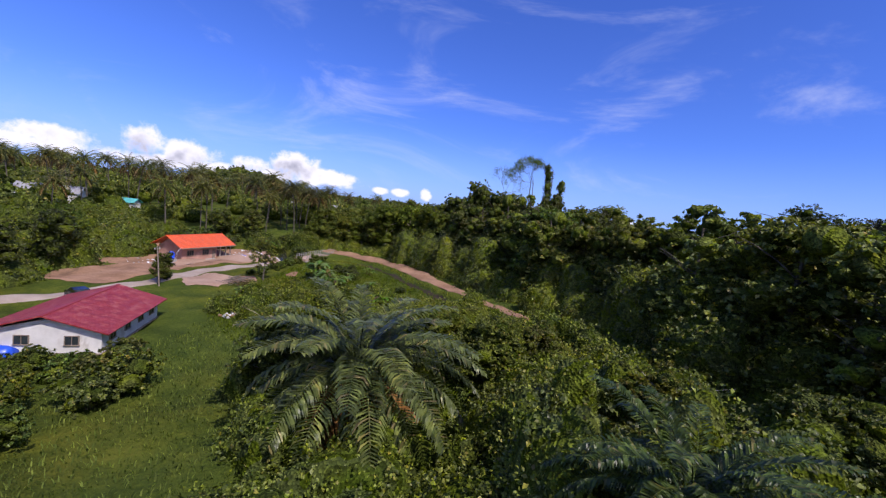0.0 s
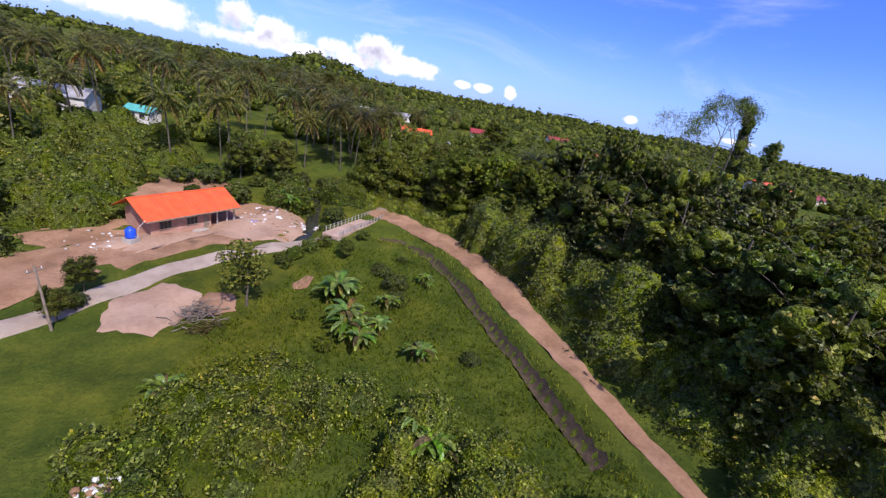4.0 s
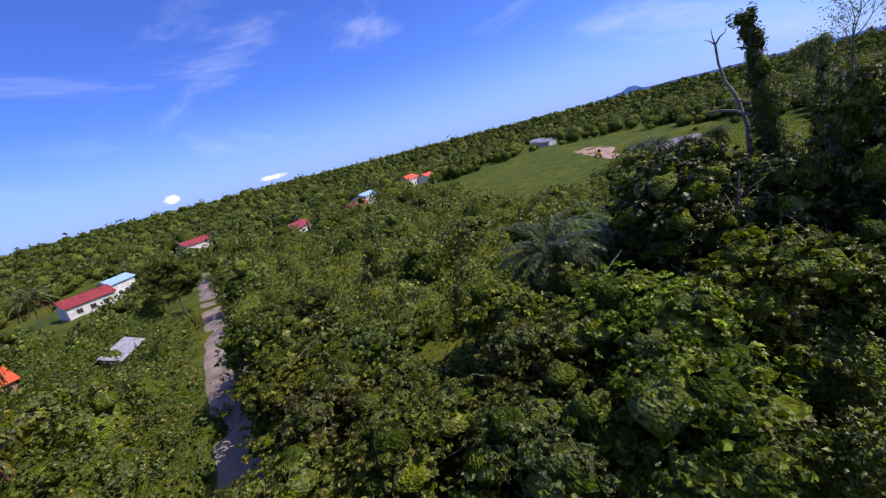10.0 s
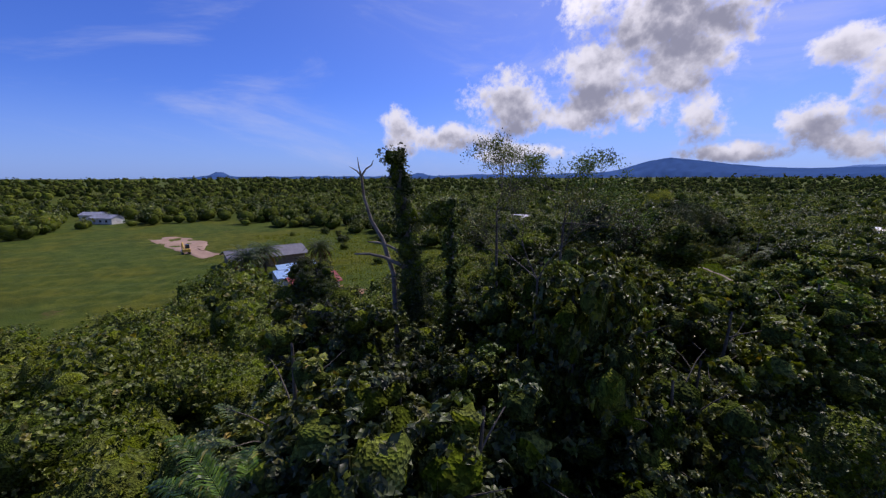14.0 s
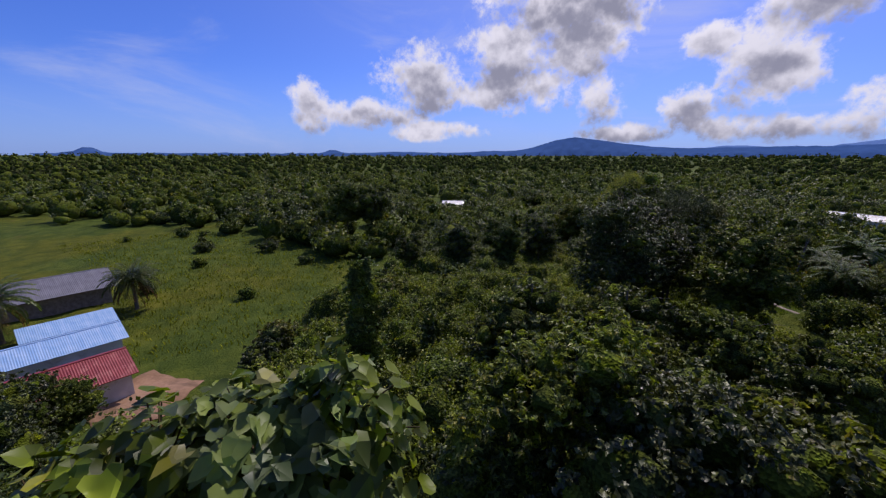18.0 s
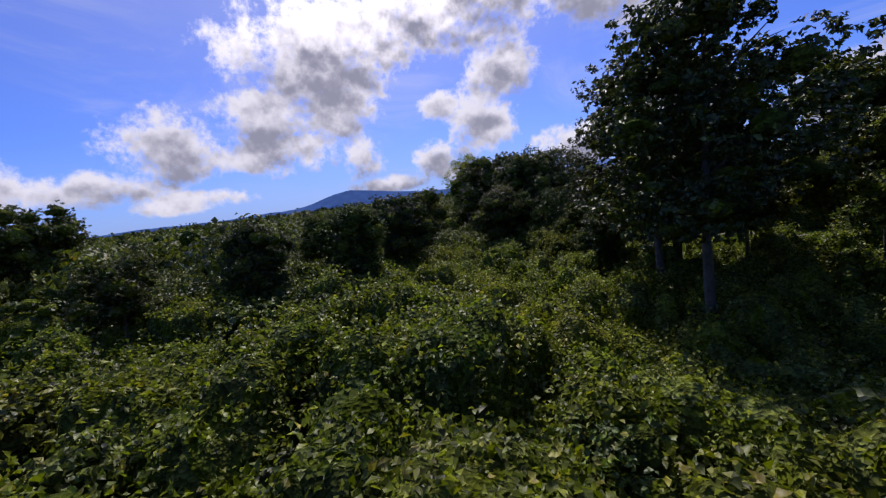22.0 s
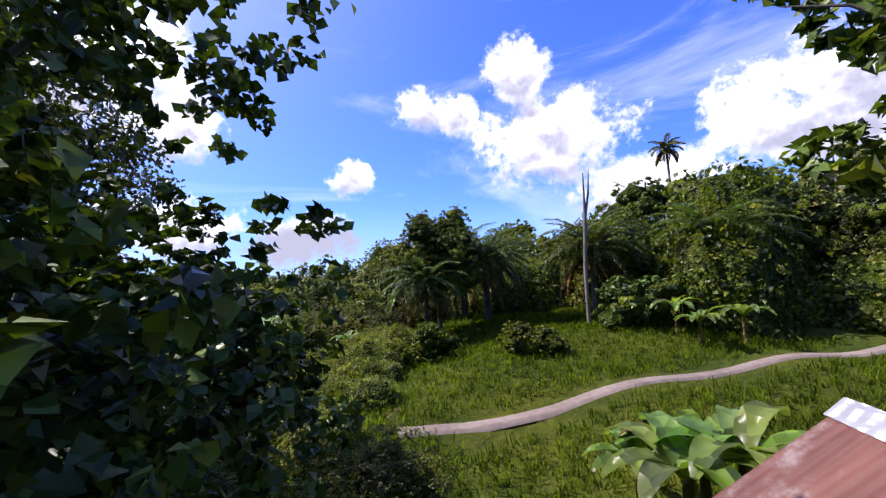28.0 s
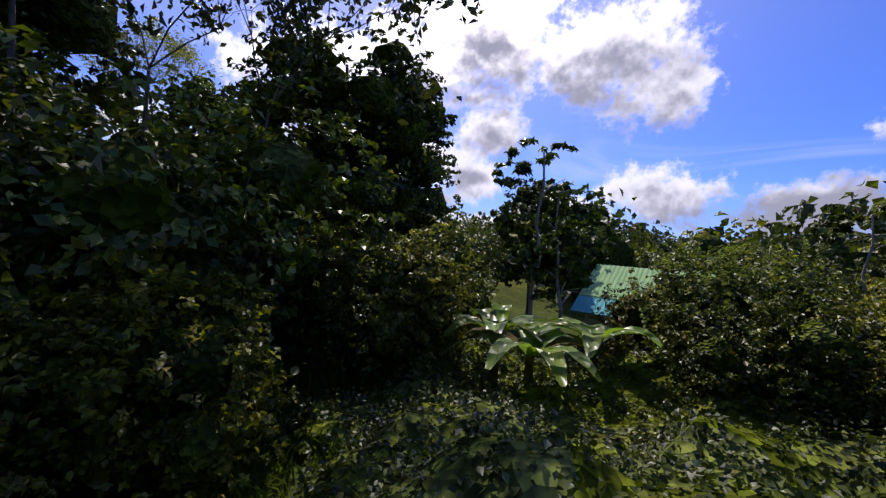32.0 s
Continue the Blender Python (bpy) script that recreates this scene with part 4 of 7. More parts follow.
def plain_house(x, y, turn, length, width, eave, rise, roof, wall, label, windows=3, group="distant houses", zoff=0.0):
    h = base("house", label, "house", (x, y, L0(x, y) + zoff), turn, group)
    walls(h, -length / 2 + 0.5, length / 2 - 0.5, -width / 2 + 0.5, width / 2 - 0.5, -0.4, eave, wall, eave + rise * 0.8)
    gable_roof(h, -length / 2, length / 2, -width / 2, width / 2, eave - 0.05, eave + rise, roof)
    for k in range(windows):
        xx = -length / 2 + length * (k + 1) / (windows + 1)
        for yy, s in ((-width / 2 + 0.5, "-y"), (width / 2 - 0.5, "+y")):
            window(h, xx, yy, 1.0, 1.3, 1.1, s, M["timber"], 1)
    return h


def hut():
    z = 5.75
    h = base("hut", "small timber hut under a rusty sheet roof", "hut", HUT[:2] + (z,), HUT[2])
    # ridge along x, away from the first gable
    n, w, e, r = 2.7, 1.45, 2.75, 3.75
    walls(h, 0.2, n - 0.25, -w * 0.72, w * 0.72, -0.3, e + 0.15, M["timber"], r - 0.15)
    uv_sheet("roof_sheet", [(0, -w, e), (n, -w, e), (n, 0, r), (0, 0, r)], 0.03, M["rust"], h, "rusty brown corrugated sheet")
    uv_sheet("roof_sheet", [(n, w, e), (0, w, e), (0, 0, r), (n, 0, r)], 0.03, M["rust"], h, "rusty brown corrugated sheet")
    for s in (-1, 1):
        a, b = (-0.03, s * 0.17, r - 0.09), (n + 0.03, s * 0.17, r - 0.09)
        uv_sheet("ridge_cap", [a, b, (n + 0.03, 0, r + 0.045), (-0.03, 0, r + 0.045)] if s < 0 else [b, a, (-0.03, 0, r + 0.045), (n + 0.03, 0, r + 0.045)], 0.02, M["zinc"], h, "dented pale zinc ridge cap")
        a, b = (-0.05, s * (w + 0.02), e + 0.03), (0.16, s * (w + 0.02), e + 0.03)
        uv_sheet("verge_cap", [a, b, (0.16, s * 0.02, r + 0.03), (-0.05, s * 0.02, r + 0.03)] if s < 0 else [b, a, (-0.05, 0.02, r + 0.03), (0.16, 0.02, r + 0.03)], 0.02, M["zinc"], h, "pale zinc verge strip", 2, 4)
    s = base("lean_to", "low rusty sheet lean-to against the hut", "lean-to", HUT[:2] + (z,), HUT[2])
    uv_sheet("roof_sheet", [(-1.1, -0.2, 2.05), (-1.1, 1.6, 2.05), (0.1, 1.6, 2.4), (0.1, -0.2, 2.4)][::-1], 0.03, M["rust"], s, "rusty corrugated sheet")
    for x, y in ((-1.0, -0.1), (-1.0, 1.5), (0.0, -0.1), (0.0, 1.5)):
        part("post", boxes((x - 0.05, x + 0.05, y - 0.05, y + 0.05, -0.3, 2.1 + 0.27 * (x > -0.5))), M["timber"], s)


def barn():
    b = base("barn", "long grey sheet-roofed barn on the green field", "barn", (98, 143, L0(98, 143)), 118)
    walls(b, -9, 9, -5, 5, -0.3, 2.6, M["timber"], 4.0)
    gable_roof(b, -10, 10, -6, 6, 2.5, 4.3, M["grey_roof"], "grey ribbed sheet")
    c = base("shed", "low grey shed with a blue sheet roof end", "shed", (84, 133, L0(84, 133)), 118)
    walls(c, -4, 4, -2.2, 2.2, -0.3, 1.9, M["plaster"], 2.6)
    uv_sheet("roof_sheet", [(-4.6, -2.8, 1.85), (4.6, -2.8, 1.85), (4.6, 0, 2.9), (-4.6, 0, 2.9)], 0.06, M["zinc"], c, "pale grey sheet")
    uv_sheet("roof_sheet", [(4.6, 2.8, 1.85), (-4.6, 2.8, 1.85), (-4.6, 0, 2.9), (4.6, 0, 2.9)], 0.06, M["blue_roof"], c, "blue sheet")
    d = base("house", "small house with a pale blue roof by the red-roofed one", "house", (76.5, 131, L0(76, 131)), 118)
    walls(d, -5, 5, -2.5, 2.5, -0.3, 2.2, M["plaster"], 3.0)
    gable_roof(d, -5.6, 5.6, -3.2, 3.2, 2.15, 3.3, M["blue_roof"], "faded pale blue sheet")
    e = base("house", "house with a dull red sheet roof at the wood's edge", "house", (66.5, 127, L0(66, 127)), 118)
    walls(e, -4.5, 4.5, -3, 3, -0.3, 2.4, M["plaster"], 3.4)
    gable_roof(e, -5, 5, -3.7, 3.7, 2.35, 3.7, M["red"], "dull red sheet")


HUT = (70.85, 47.35, 232.0)
orange_house()
red_house()
car((-46.5, 50.5, L0(-46.5, 50.5) + 0.08), 150)
bridge()
hut()
barn()
plain_house(-117, 117, 25, 15, 8, 3.0, 2.0, M["zinc"], M["plaster"], "white-walled house with a pale metal roof among palms")
plain_house(-101, 124, 10, 7, 5, 2.6, 1.2, M["teal_roof"], M["plaster"], "small house with a bright teal sheet roof", 2)
plain_house(-33, 181, 60, 8, 5, 2.4, 1.2, M["zinc"], M["timber"], "small hut with a pale metal roof by the road", 1)
plain_house(-50, 190, 20, 12, 7, 3.0, 1.8, M["orange"], M["brick_wall"], "house with a weathered orange roof beside the road")
plain_house(-32, 250, 15, 12, 8, 3.2, 2.0, M["red"], M["plaster"], "house with a red roof behind the trees")
plain_house(-24, 258, 40, 9, 6, 4.5, 1.5, M["blue_roof"], M["plaster"], "two-storey house with a light blue roof")
plain_house(10, 305, 20, 14, 8, 4.5, 2.0, M["red"], M["plaster"], "white house with a red roof in the woods")
plain_house(30, 250, 30, 14, 8, 3, 2.0, M["red"], M["plaster"], "long house with a dull red roof")
plain_house(78, 269, 25, 13, 8, 4.2, 1.6, M["blue_roof"], M["plaster"], "house with a pale blue roof and white walls")
plain_house(62, 255, 15, 12, 7, 3, 1.8, M["red"], M["brick_wall"], "low house with a brownish red roof")
plain_house(117, 280, 20, 13, 9, 4.5, 2.2, M["orange"], M["plaster"], "large house with an orange-red hipped roof")
plain_house(128, 276, 20, 12, 8, 3, 2.0, M["orange"], M["plaster"], "house with an orange-red roof beside another")
plain_house(146, 284, 30, 13, 8, 3, 1.8, M["red"], M["plaster"], "house with a dark red roof and white walls")
plain_house(-95, 247, 10, 14, 7, 3, 1.5, M["zinc"], M["plaster"], "house with a pale metal roof beyond the palms")
plain_house(-80, 262, 30, 12, 7, 3, 1.5, M["zinc"], M["plaster"], "white house with a pale metal roof")
plain_house(-110, 235, 45, 10, 6, 2.6, 1.2, M["blue_roof"], M["timber"], "shack with a bluish sheet roof")
plain_house(170, 41, 60, 9, 6, 3, 1.2, M["zinc"], M["plaster"], "small white house far off in the woods", 2)
plain_house(86, -62, 0, 16, 8, 3.2, 1.4, M["zinc"], M["plaster"], "long shed with a bright metal roof")
plain_house(215, 245, 70, 14, 8, 3, 1.5, M["zinc"], M["plaster"], "white house with a metal roof at the field's edge")
plain_house(235, 262, 80, 12, 8, 3, 1.5, M["zinc"], M["plaster"], "white house with a metal roof by the wood")
t_h = base("house", "house with a pale green and teal sheet roof behind shrubs", "house", (71.6, 9.0, 4.2), -4)
walls(t_h, -2.4, 2.4, -2.6, 2.6, -1.6, 2.3, M["plaster"], 3.7)
window(t_h, -1.0, 2.6, 1.0, 1.1, 0.9, "+y", M["timber"], 1)
uv_sheet("roof_sheet", [(2.8, 3.4, 2.15), (-2.8, 3.4, 2.15), (-2.8, 2.4, 2.71), (2.8, 2.4, 2.71)], 0.06, M["teal_roof"], t_h, "bright teal ribbed sheet")
uv_sheet("roof_sheet", [(2.8, 2.4, 2.75), (-2.8, 2.4, 2.75), (-2.8, 0, 4.05), (2.8, 0, 4.05)], 0.06, M["green_roof"], t_h, "pale green ribbed sheet")
uv_sheet("roof_sheet", [(-2.8, -3.2, 2.2), (2.8, -3.2, 2.2), (2.8, 0, 4.05), (-2.8, 0, 4.05)], 0.06, M["green_roof"], t_h, "pale green ribbed sheet")


def digger(at, turn):
    g = base("excavator", "small yellow excavator parked on the scraped earth", "excavator", at, turn)
    for y in (-0.9, 0.9):
        part("track", boxes((-1.5, 1.5, y - 0.25, y + 0.25, 0, 0.7), soft=0.25), M["rubber"], g, "black crawler track")
    part("body", boxes((-1.4, 0.8, -1.0, 1.0, 0.75, 1.7), soft=0.12), M["yellow"], g)
    part("cab", boxes((-0.1, 1.1, -1.0, 0.1, 1.7, 2.9), soft=0.1), M["glass"], g, "dark glazed cab")
    V, F = tube([(0.9, 0.4, 1.5), (2.8, 0.4, 3.3), (4.4, 0.4, 2.2), (4.6, 0.4, 0.8)], [0.22, 0.2, 0.16, 0.12], 6)
    child("arm", mesh_np("arm", V, F, [M["yellow"]]), g)
    part("bucket", boxes((4.2, 4.9, 0.0, 0.8, 0.1, 0.8), soft=0.1), M["steel"], g)


digger((117, 170, L0(117, 170) + 0.1), 30)

# ---- plants: one of each kind is built, then copied ----


def broadleaf(seed, height, radius, lobes, count, leaf, mat, bark, label, clear=0.45, category="tree", flat=0.75, limbs=7, core=0.55, long=1.7):
    """A broad-leaved tree of its own shape, at the origin."""
    rng = np.random.default_rng(seed)
    t = base("tree", label, category)
    V, F = limbs_np(rng, height * 0.9, 0.026 * radius + 0.007 * height, radius * 0.75, clear * 0.85, limbs, rng.uniform(-0.06, 0.06))
    child("trunk", mesh_np("trunk", V, F, [bark], smooth=True), t)
    V, F, W = crown_np(seed + 1, lobes_for(rng, radius, height * clear, height * 0.92, lobes, flat), count, leaf, core, long)
    child("crown", mesh_np("crown", V, F, [mat, M["inner_shade"]], W, True), t)
    return t


def shrub(seed, height, radius, lobes, count, leaf, mat, label, core=0.55, long=1.6):
    rng = np.random.default_rng(seed)
    t = base("shrub", label, "shrub")
    out = []
    for i in range(5):
        a = i * 1.3 + rng.uniform(0, 0.5)
        out.append(tube([(0, 0, -0.2), (math.cos(a) * radius * 0.3, math.sin(a) * radius * 0.3, height * 0.4), (math.cos(a) * radius * 0.5, math.sin(a) * radius * 0.5, height * 0.75)], [0.05, 0.035, 0.015], 5))
    V, F = joined(out)
    child("stems", mesh_np("stems", V, F, [M["bark"]]), t)
    lob = [(rng.uniform(-0.55, 0.55) * radius, rng.uniform(-0.55, 0.55) * radius, height * rng.uniform(0.25, 0.75), radius * rng.uniform(0.35, 0.6), radius * rng.uniform(0.35, 0.6), height * rng.uniform(0.2, 0.34)) for _ in range(lobes)]
    V, F, W = crown_np(seed + 1, lob, count, leaf, core, long)
    child("foliage", mesh_np("foliage", V, F, [mat, M["inner_shade"]], W, True), t)
    return t


def palm(kind, seed, height, fronds, length, mat, label, pairs=26, lean=0.0, dry=4, trunk_r=0.16, bark=None, leaf=0.75, wide=0.045):
    rng = np.random.default_rng(seed)
    t = base(kind, label, "palm tree")
    n = 9
    pts = [(lean * height * (i / n) ** 1.6, 0, height * i / n - (0.4 if i == 0 else 0)) for i in range(n + 1)]
    rad = [trunk_r * (1.5 if i == 0 else 1.08 - 0.3 * i / n + 0.03 * (i % 2)) for i in range(n + 1)]
    V, F = tube(pts, rad, 9)
    child("trunk", mesh_np("trunk", V, F, [bark or M["bark"]], smooth=True), t)
    top = Vector(pts[-1])
    green, brown = [], []
    for i in range(fronds + dry):
        a = i * 2.39996 + rng.uniform(-0.2, 0.2)
        f = i / fronds
        if i < fronds:
            start = 1.35 - 1.35 * f + rng.uniform(-0.1, 0.1)
            end = start - 1.35 - 0.5 * f + rng.uniform(-0.15, 0.15)
        else:
            start, end = -0.5 + rng.uniform(-0.2, 0.2), -1.6
        fr = frond_np(rng, length * rng.uniform(0.85, 1.08), (start, end), pairs, leaf, wide, 0.35 + 0.35 * f)
        m = Matrix.Translation(top) @ Matrix.Rotation(a, 4, "Z") @ Matrix.Translation((trunk_r * 0.6, 0, 0))
        (green if i < fronds else brown).append(turned(fr, m))
    V, F = joined(green)
    child("fronds", mesh_np("fronds", V, F, [mat]), t)
    if brown:
        V, F = joined(brown)
        child("dead_fronds", mesh_np("dead_fronds", V, F, [M["frond_dry"]]), t, "withered brown hanging fronds")
    V, F = joined([blob(rng, np.array(top) + (math.cos(k) * 0.25, math.sin(k) * 0.25, -0.25), np.array([0.14, 0.14, 0.17]), 5, 6, 0.05) for k in (0, 1.3, 2.5, 3.8, 5.1)])
    child("fruit", mesh_np("fruit", V, F, [M["frond_dry"]]), t, "bunched fruit under the fronds")
    return t


def banana(seed, height, blades, label):
    rng = np.random.default_rng(seed)
    t = base("banana_plant", label, "banana plant")
    V, F = tube([(0, 0, -0.2), (0, 0, height * 0.3), (0.05, 0, height * 0.6)], [0.14, 0.11, 0.08], 8)
    child("stem", mesh_np("stem", V, F, [M["leaf_dry"]]), t, "pale fleshy stem")
    for i in range(blades):
        a, up = i * 2.4 + rng.uniform(-0.3, 0.3), rng.uniform(0.5, 1.25)
        l, w = height * rng.uniform(0.55, 0.75), height * 0.088
        V = []
        p, ang = np.array([0.05, 0, height * 0.58]), up
        steps = 14
        for k in range(steps + 1):
            f = k / steps
            ww = w * math.sin(math.pi * min(0.97, 0.08 + 0.9 * f)) ** 0.6
            for s, dz in ((-1, 0.25), (0, 0.0), (1, 0.25)):
                V.append(p + np.array([0, s * ww, dz * ww + rng.uniform(-0.1, 0.1) * ww * abs(s)]))
            p = p + np.array([math.cos(ang), 0, math.sin(ang)]) * l / steps
            ang -= (up + 0.9) / steps
        F = []
        for k in range(steps):
            for c in range(2):
                F.append((3 * k + c, 3 * k + c + 1, 3 * k + c + 4, 3 * k + c + 3))
        V, F = turned((np.array(V), np.array(F)), Matrix.Rotation(a, 4, "Z"))
        child("leaf", mesh_np("leaf", V, F, [M["leaf_dry"] if i >= blades - 2 and seed % 2 else M["banana"]], smooth=True), t)
    return t


def climber_tower(name, label, at, height, radius, bend, count, leaf, arms=(), clear=0.0):
    """A dead trunk wrapped all over in climbers, with a drooping head."""
    rng = np.random.default_rng(int(height * 10))
    t = base(name, label, "dead tree", at)
    n = 10
    pts = [(bend[0] * (i / n) ** 2, bend[1] * (i / n) ** 2, height * i / n - (0.5 if i == 0 else 0)) for i in range(n + 1)]
    V, F = tube(pts, [radius * (0.5 - 0.2 * i / n) for i in range(n + 1)], 9)
    child("trunk", mesh_np("trunk", V, F, [M["dead_wood"]], smooth=True), t)
    lob = []
    for i in range(n * 3):
        f = (i + 0.5) / (n * 3)
        r = radius * (1.6 - 0.8 * f + 0.3 * math.sin(i * 1.7)) * (1.0 if f < 0.55 else 0.8)
        a = i * 2.1
        lob.append((bend[0] * f * f + math.cos(a) * radius * 0.35, bend[1] * f * f + math.sin(a) * radius * 0.35, height * f, r, r, radius * 1.3))
    lob.append((bend[0] * 1.15, bend[1] * 1.15, height - 0.2, radius * 1.1, radius * 1.1, radius * 0.8))
    V, F, W = crown_np(7 + int(height), lob, count, leaf, 0.6, 1.4, 0.0)
    child("foliage", mesh_np("foliage", V, F, [M["vine"], M["inner_shade"]], W, True), t, "dense green climber leaves")
    for (z, a, l, r) in arms:
        f = z / height
        p = Vector((bend[0] * f * f, bend[1] * f * f, z))
        q = [p + Vector((math.cos(a) * l * k / 4, math.sin(a) * l * k / 4, l * (0.22 * k - 0.03 * k * k))) for k in range(5)]
        V, F = tube(q, [r, r * 0.85, r * 0.7, r * 0.55, r * 0.3], 6)
        child("bare_branch", mesh_np("bare_branch", V, F, [M["dead_wood"]], smooth=True), t, "bare grey branch")
    return t


def climber_head(thing, seed, lumps, count):
    """Broad heart-shaped climber leaves on stalks over rounded masses (x, y from the thing's foot, height above the sea, radii)."""
    rng = np.random.default_rng(seed)
    outline = np.array([(0, 0), (0.3, -0.14), (0.5, 0.12), (0.37, 0.52), (0, 1.0), (-0.37, 0.52), (-0.5, 0.12), (-0.3, -0.14)])
    lift = np.array([0, 0.1, 0.16, 0.1, -0.12, 0.1, 0.16, 0.1])
    foot = thing.matrix_basis.translation.z
    pieces, stalks = [], []
    for x, y, z, rx, ry, rz in lumps:
        c, rad = np.array([x, y, z - foot]), np.array([rx, ry, rz])
        d = rng.normal(0, 1, (count, 3)) + (0, 0, 0.35)
        d /= np.linalg.norm(d, axis=1, keepdims=True)
        p = c + d * rad * rng.uniform(0.65, 1.3, (count, 1))
        nz = d * 0.8 + rng.normal(0, 0.35, (count, 3)) + (-0.1, -0.1, 0.75)
        nz /= np.linalg.norm(nz, axis=1, keepdims=True)
        ax = d * (1, 1, 0.2) + rng.normal(0, 0.5, (count, 3)) + (0, 0, -0.45)
        ax -= nz * (ax * nz).sum(1, keepdims=True)
        ax /= np.linalg.norm(ax, axis=1, keepdims=True)
        sd = np.cross(ax, nz)
        s = rng.uniform(0.11, 0.27, count)[:, None, None]
        V = p[:, None] + s * (sd[:, None] * outline[None, :, :1] + ax[:, None] * outline[None, :, 1:] + nz[:, None] * lift[None, :, None])
        F = (np.arange(count) * 8)[:, None, None] + np.array([(0, 1, 2, 3), (0, 3, 4, 5), (0, 5, 6, 7)])
        pieces.append((V.reshape(-1, 3), F.reshape(-1, 4)))
        for q in p[:40]:
            m = c + (q - c) * 0.6 + (0, 0, 0.06)
            stalks.append(tube([tuple(c + (q - c) * 0.3), tuple(m), tuple(q)], [0.012, 0.009, 0.006], 4))
    V, F = joined(pieces)
    child("climber_leaves", mesh_np("climber_leaves", V, F, [M["t_vine"]]), thing, "large bright heart-shaped climber leaves")
    V, F = joined(stalks)
    child("twining_stem", mesh_np("twining_stem", V, F, [M["leaf_dry"]]), thing, "thin twining stalks")


def bare_tree(at, height, seed, label, leaf_count=500, spread=0.45, mat=None, high=0.68, leaf=0.09):
    """A nearly leafless tree of forking twigs."""
    rng = np.random.default_rng(seed)
    t = base("bare_tree", label, "tree", at)
    tubes, tips = [], []

    def grow(p, d, l, r, depth):
        q = p + d * l
        tubes.append(tube([p, p.lerp(q, 0.5) + Vector(rng.normal(0, 0.03 * l, 3)), q], [r, r * 0.82, r * 0.62], 5 if depth > 1 else 4))
        if depth == 0:
            tips.append(np.array(q))
            return
        for k in range(3 if depth > 1 else 2):
            v = (d + Vector(rng.normal(0, spread, 3)) + Vector((0, 0, 0.12))).normalized()
            grow(q, v, l * rng.uniform(0.62, 0.82), r * 0.62, depth - 1)
    stem = Vector((rng.normal(0, 0.3), rng.normal(0, 0.3), height * high))
    tubes.append(tube([(0, 0, -0.4), stem * 0.5 + Vector((0.15, 0.1, 0)), stem], [height * 0.008, height * 0.006, height * 0.003], 8))
    for k in range(3):
        grow(stem, (Vector((0, 0, 1)) + Vector(rng.normal(0, spread, 3))).normalized(), height * (1 - high) * 0.36, height * 0.0019, 4)
    V, F = joined(tubes)
    child("trunk", mesh_np("trunk", V, F, [M["bark"] if leaf_count else M["dead_wood"]], smooth=True), t)
    tips = np.array(tips)
    if not leaf_count:
        return t
    c = tips[rng.integers(0, len(tips), leaf_count)] + rng.normal(0, 0.3, (leaf_count, 3))
    V, F = leaves(rng, c, rng.normal(0, 1, (leaf_count, 3)) * (1, 1, 0.6), leaf, 1.9)
    child("leaves", mesh_np("leaves", V, F, [mat or M["leaf"]]), t, "sparse leaves at the twig ends")
    return t


def scatter(rng, outline, step, keep=1.0):
    """Jittered places inside an outline."""
    o = np.array(outline, float)
    out = []
    for x in np.arange(o[:, 0].min(), o[:, 0].max(), step):
        for y in np.arange(o[:, 1].min(), o[:, 1].max(), step):
            px, py = x + rng.uniform(-0.45, 0.45) * step, y + rng.uniform(-0.45, 0.45) * step
            inside = False
            for (ax, ay), (bx, by) in zip(outline, outline[1:] + outline[:1]):
                if (ay > py) != (by > py) and px < (bx - ax) * (py - ay) / (by - ay) + ax:
                    inside = not inside
            if inside and rng.uniform() < keep:
                out.append((px, py))
    return out


MEADOW = [(63, 107), (60, 117), (70, 123), (80, 127), (74, 150), (50, 146), (42, 160), (68, 205), (80, 236), (125, 246), (172, 240), (203, 221), (184, 180), (174, 140), (138, 113), (110, 95), (98, 96), (79, 102)]


def within(x, y, outline):
    hit = False
    for (ax, ay), (bx, by) in zip(outline, outline[1:] + outline[:1]):
        if (ay > y) != (by > y) and x < (bx - ax) * (y - ay) / (by - ay) + ax:
            hit = not hit
    return hit


CLEAR = [  # ground that must stay open: line, half width
    (DIRT_ROAD, 3.6), (CONC_ROAD, 3.2), (DITCH, 1.9), (STREAM, 2.0), ([(-31.5, 134), (-29, 144), (-25, 162), (-16, 197)], 2.6),
    ([(68, 37), (56, 40.4), (51, 41.4)], 1.6)]


def is_open(x, y, r=0.0):
    return all(float(along(x, y, line)) > w + r * 0.6 for line, w in CLEAR)


def plant(protos, places, rng, lo, hi, group="", sink=0.15, limit=None):
    n = 0
    for x, y in places:
        if limit and n >= limit:
            break
        s = rng.uniform(lo, hi)
        k = protos[int(rng.integers(0, len(protos)))]
        ob = copy_thing(k, pose(x, y, L0(x, y) - sink, rng.uniform(-3, 3), rng.uniform(-3, 3), rng.uniform(0, 360)))
        ob.scale = (s * rng.uniform(0.9, 1.1), s * rng.uniform(0.9, 1.1), s)
        if group:
            ob["group"] = group
        n += 1
    return n


def drop(obs):
    """Take away the first one of each kind once it has been copied."""
    for ob in obs:
        for o in (*ob.children_recursive, ob):
            bpy.data.objects.remove(o)


rng = np.random.default_rng(11)

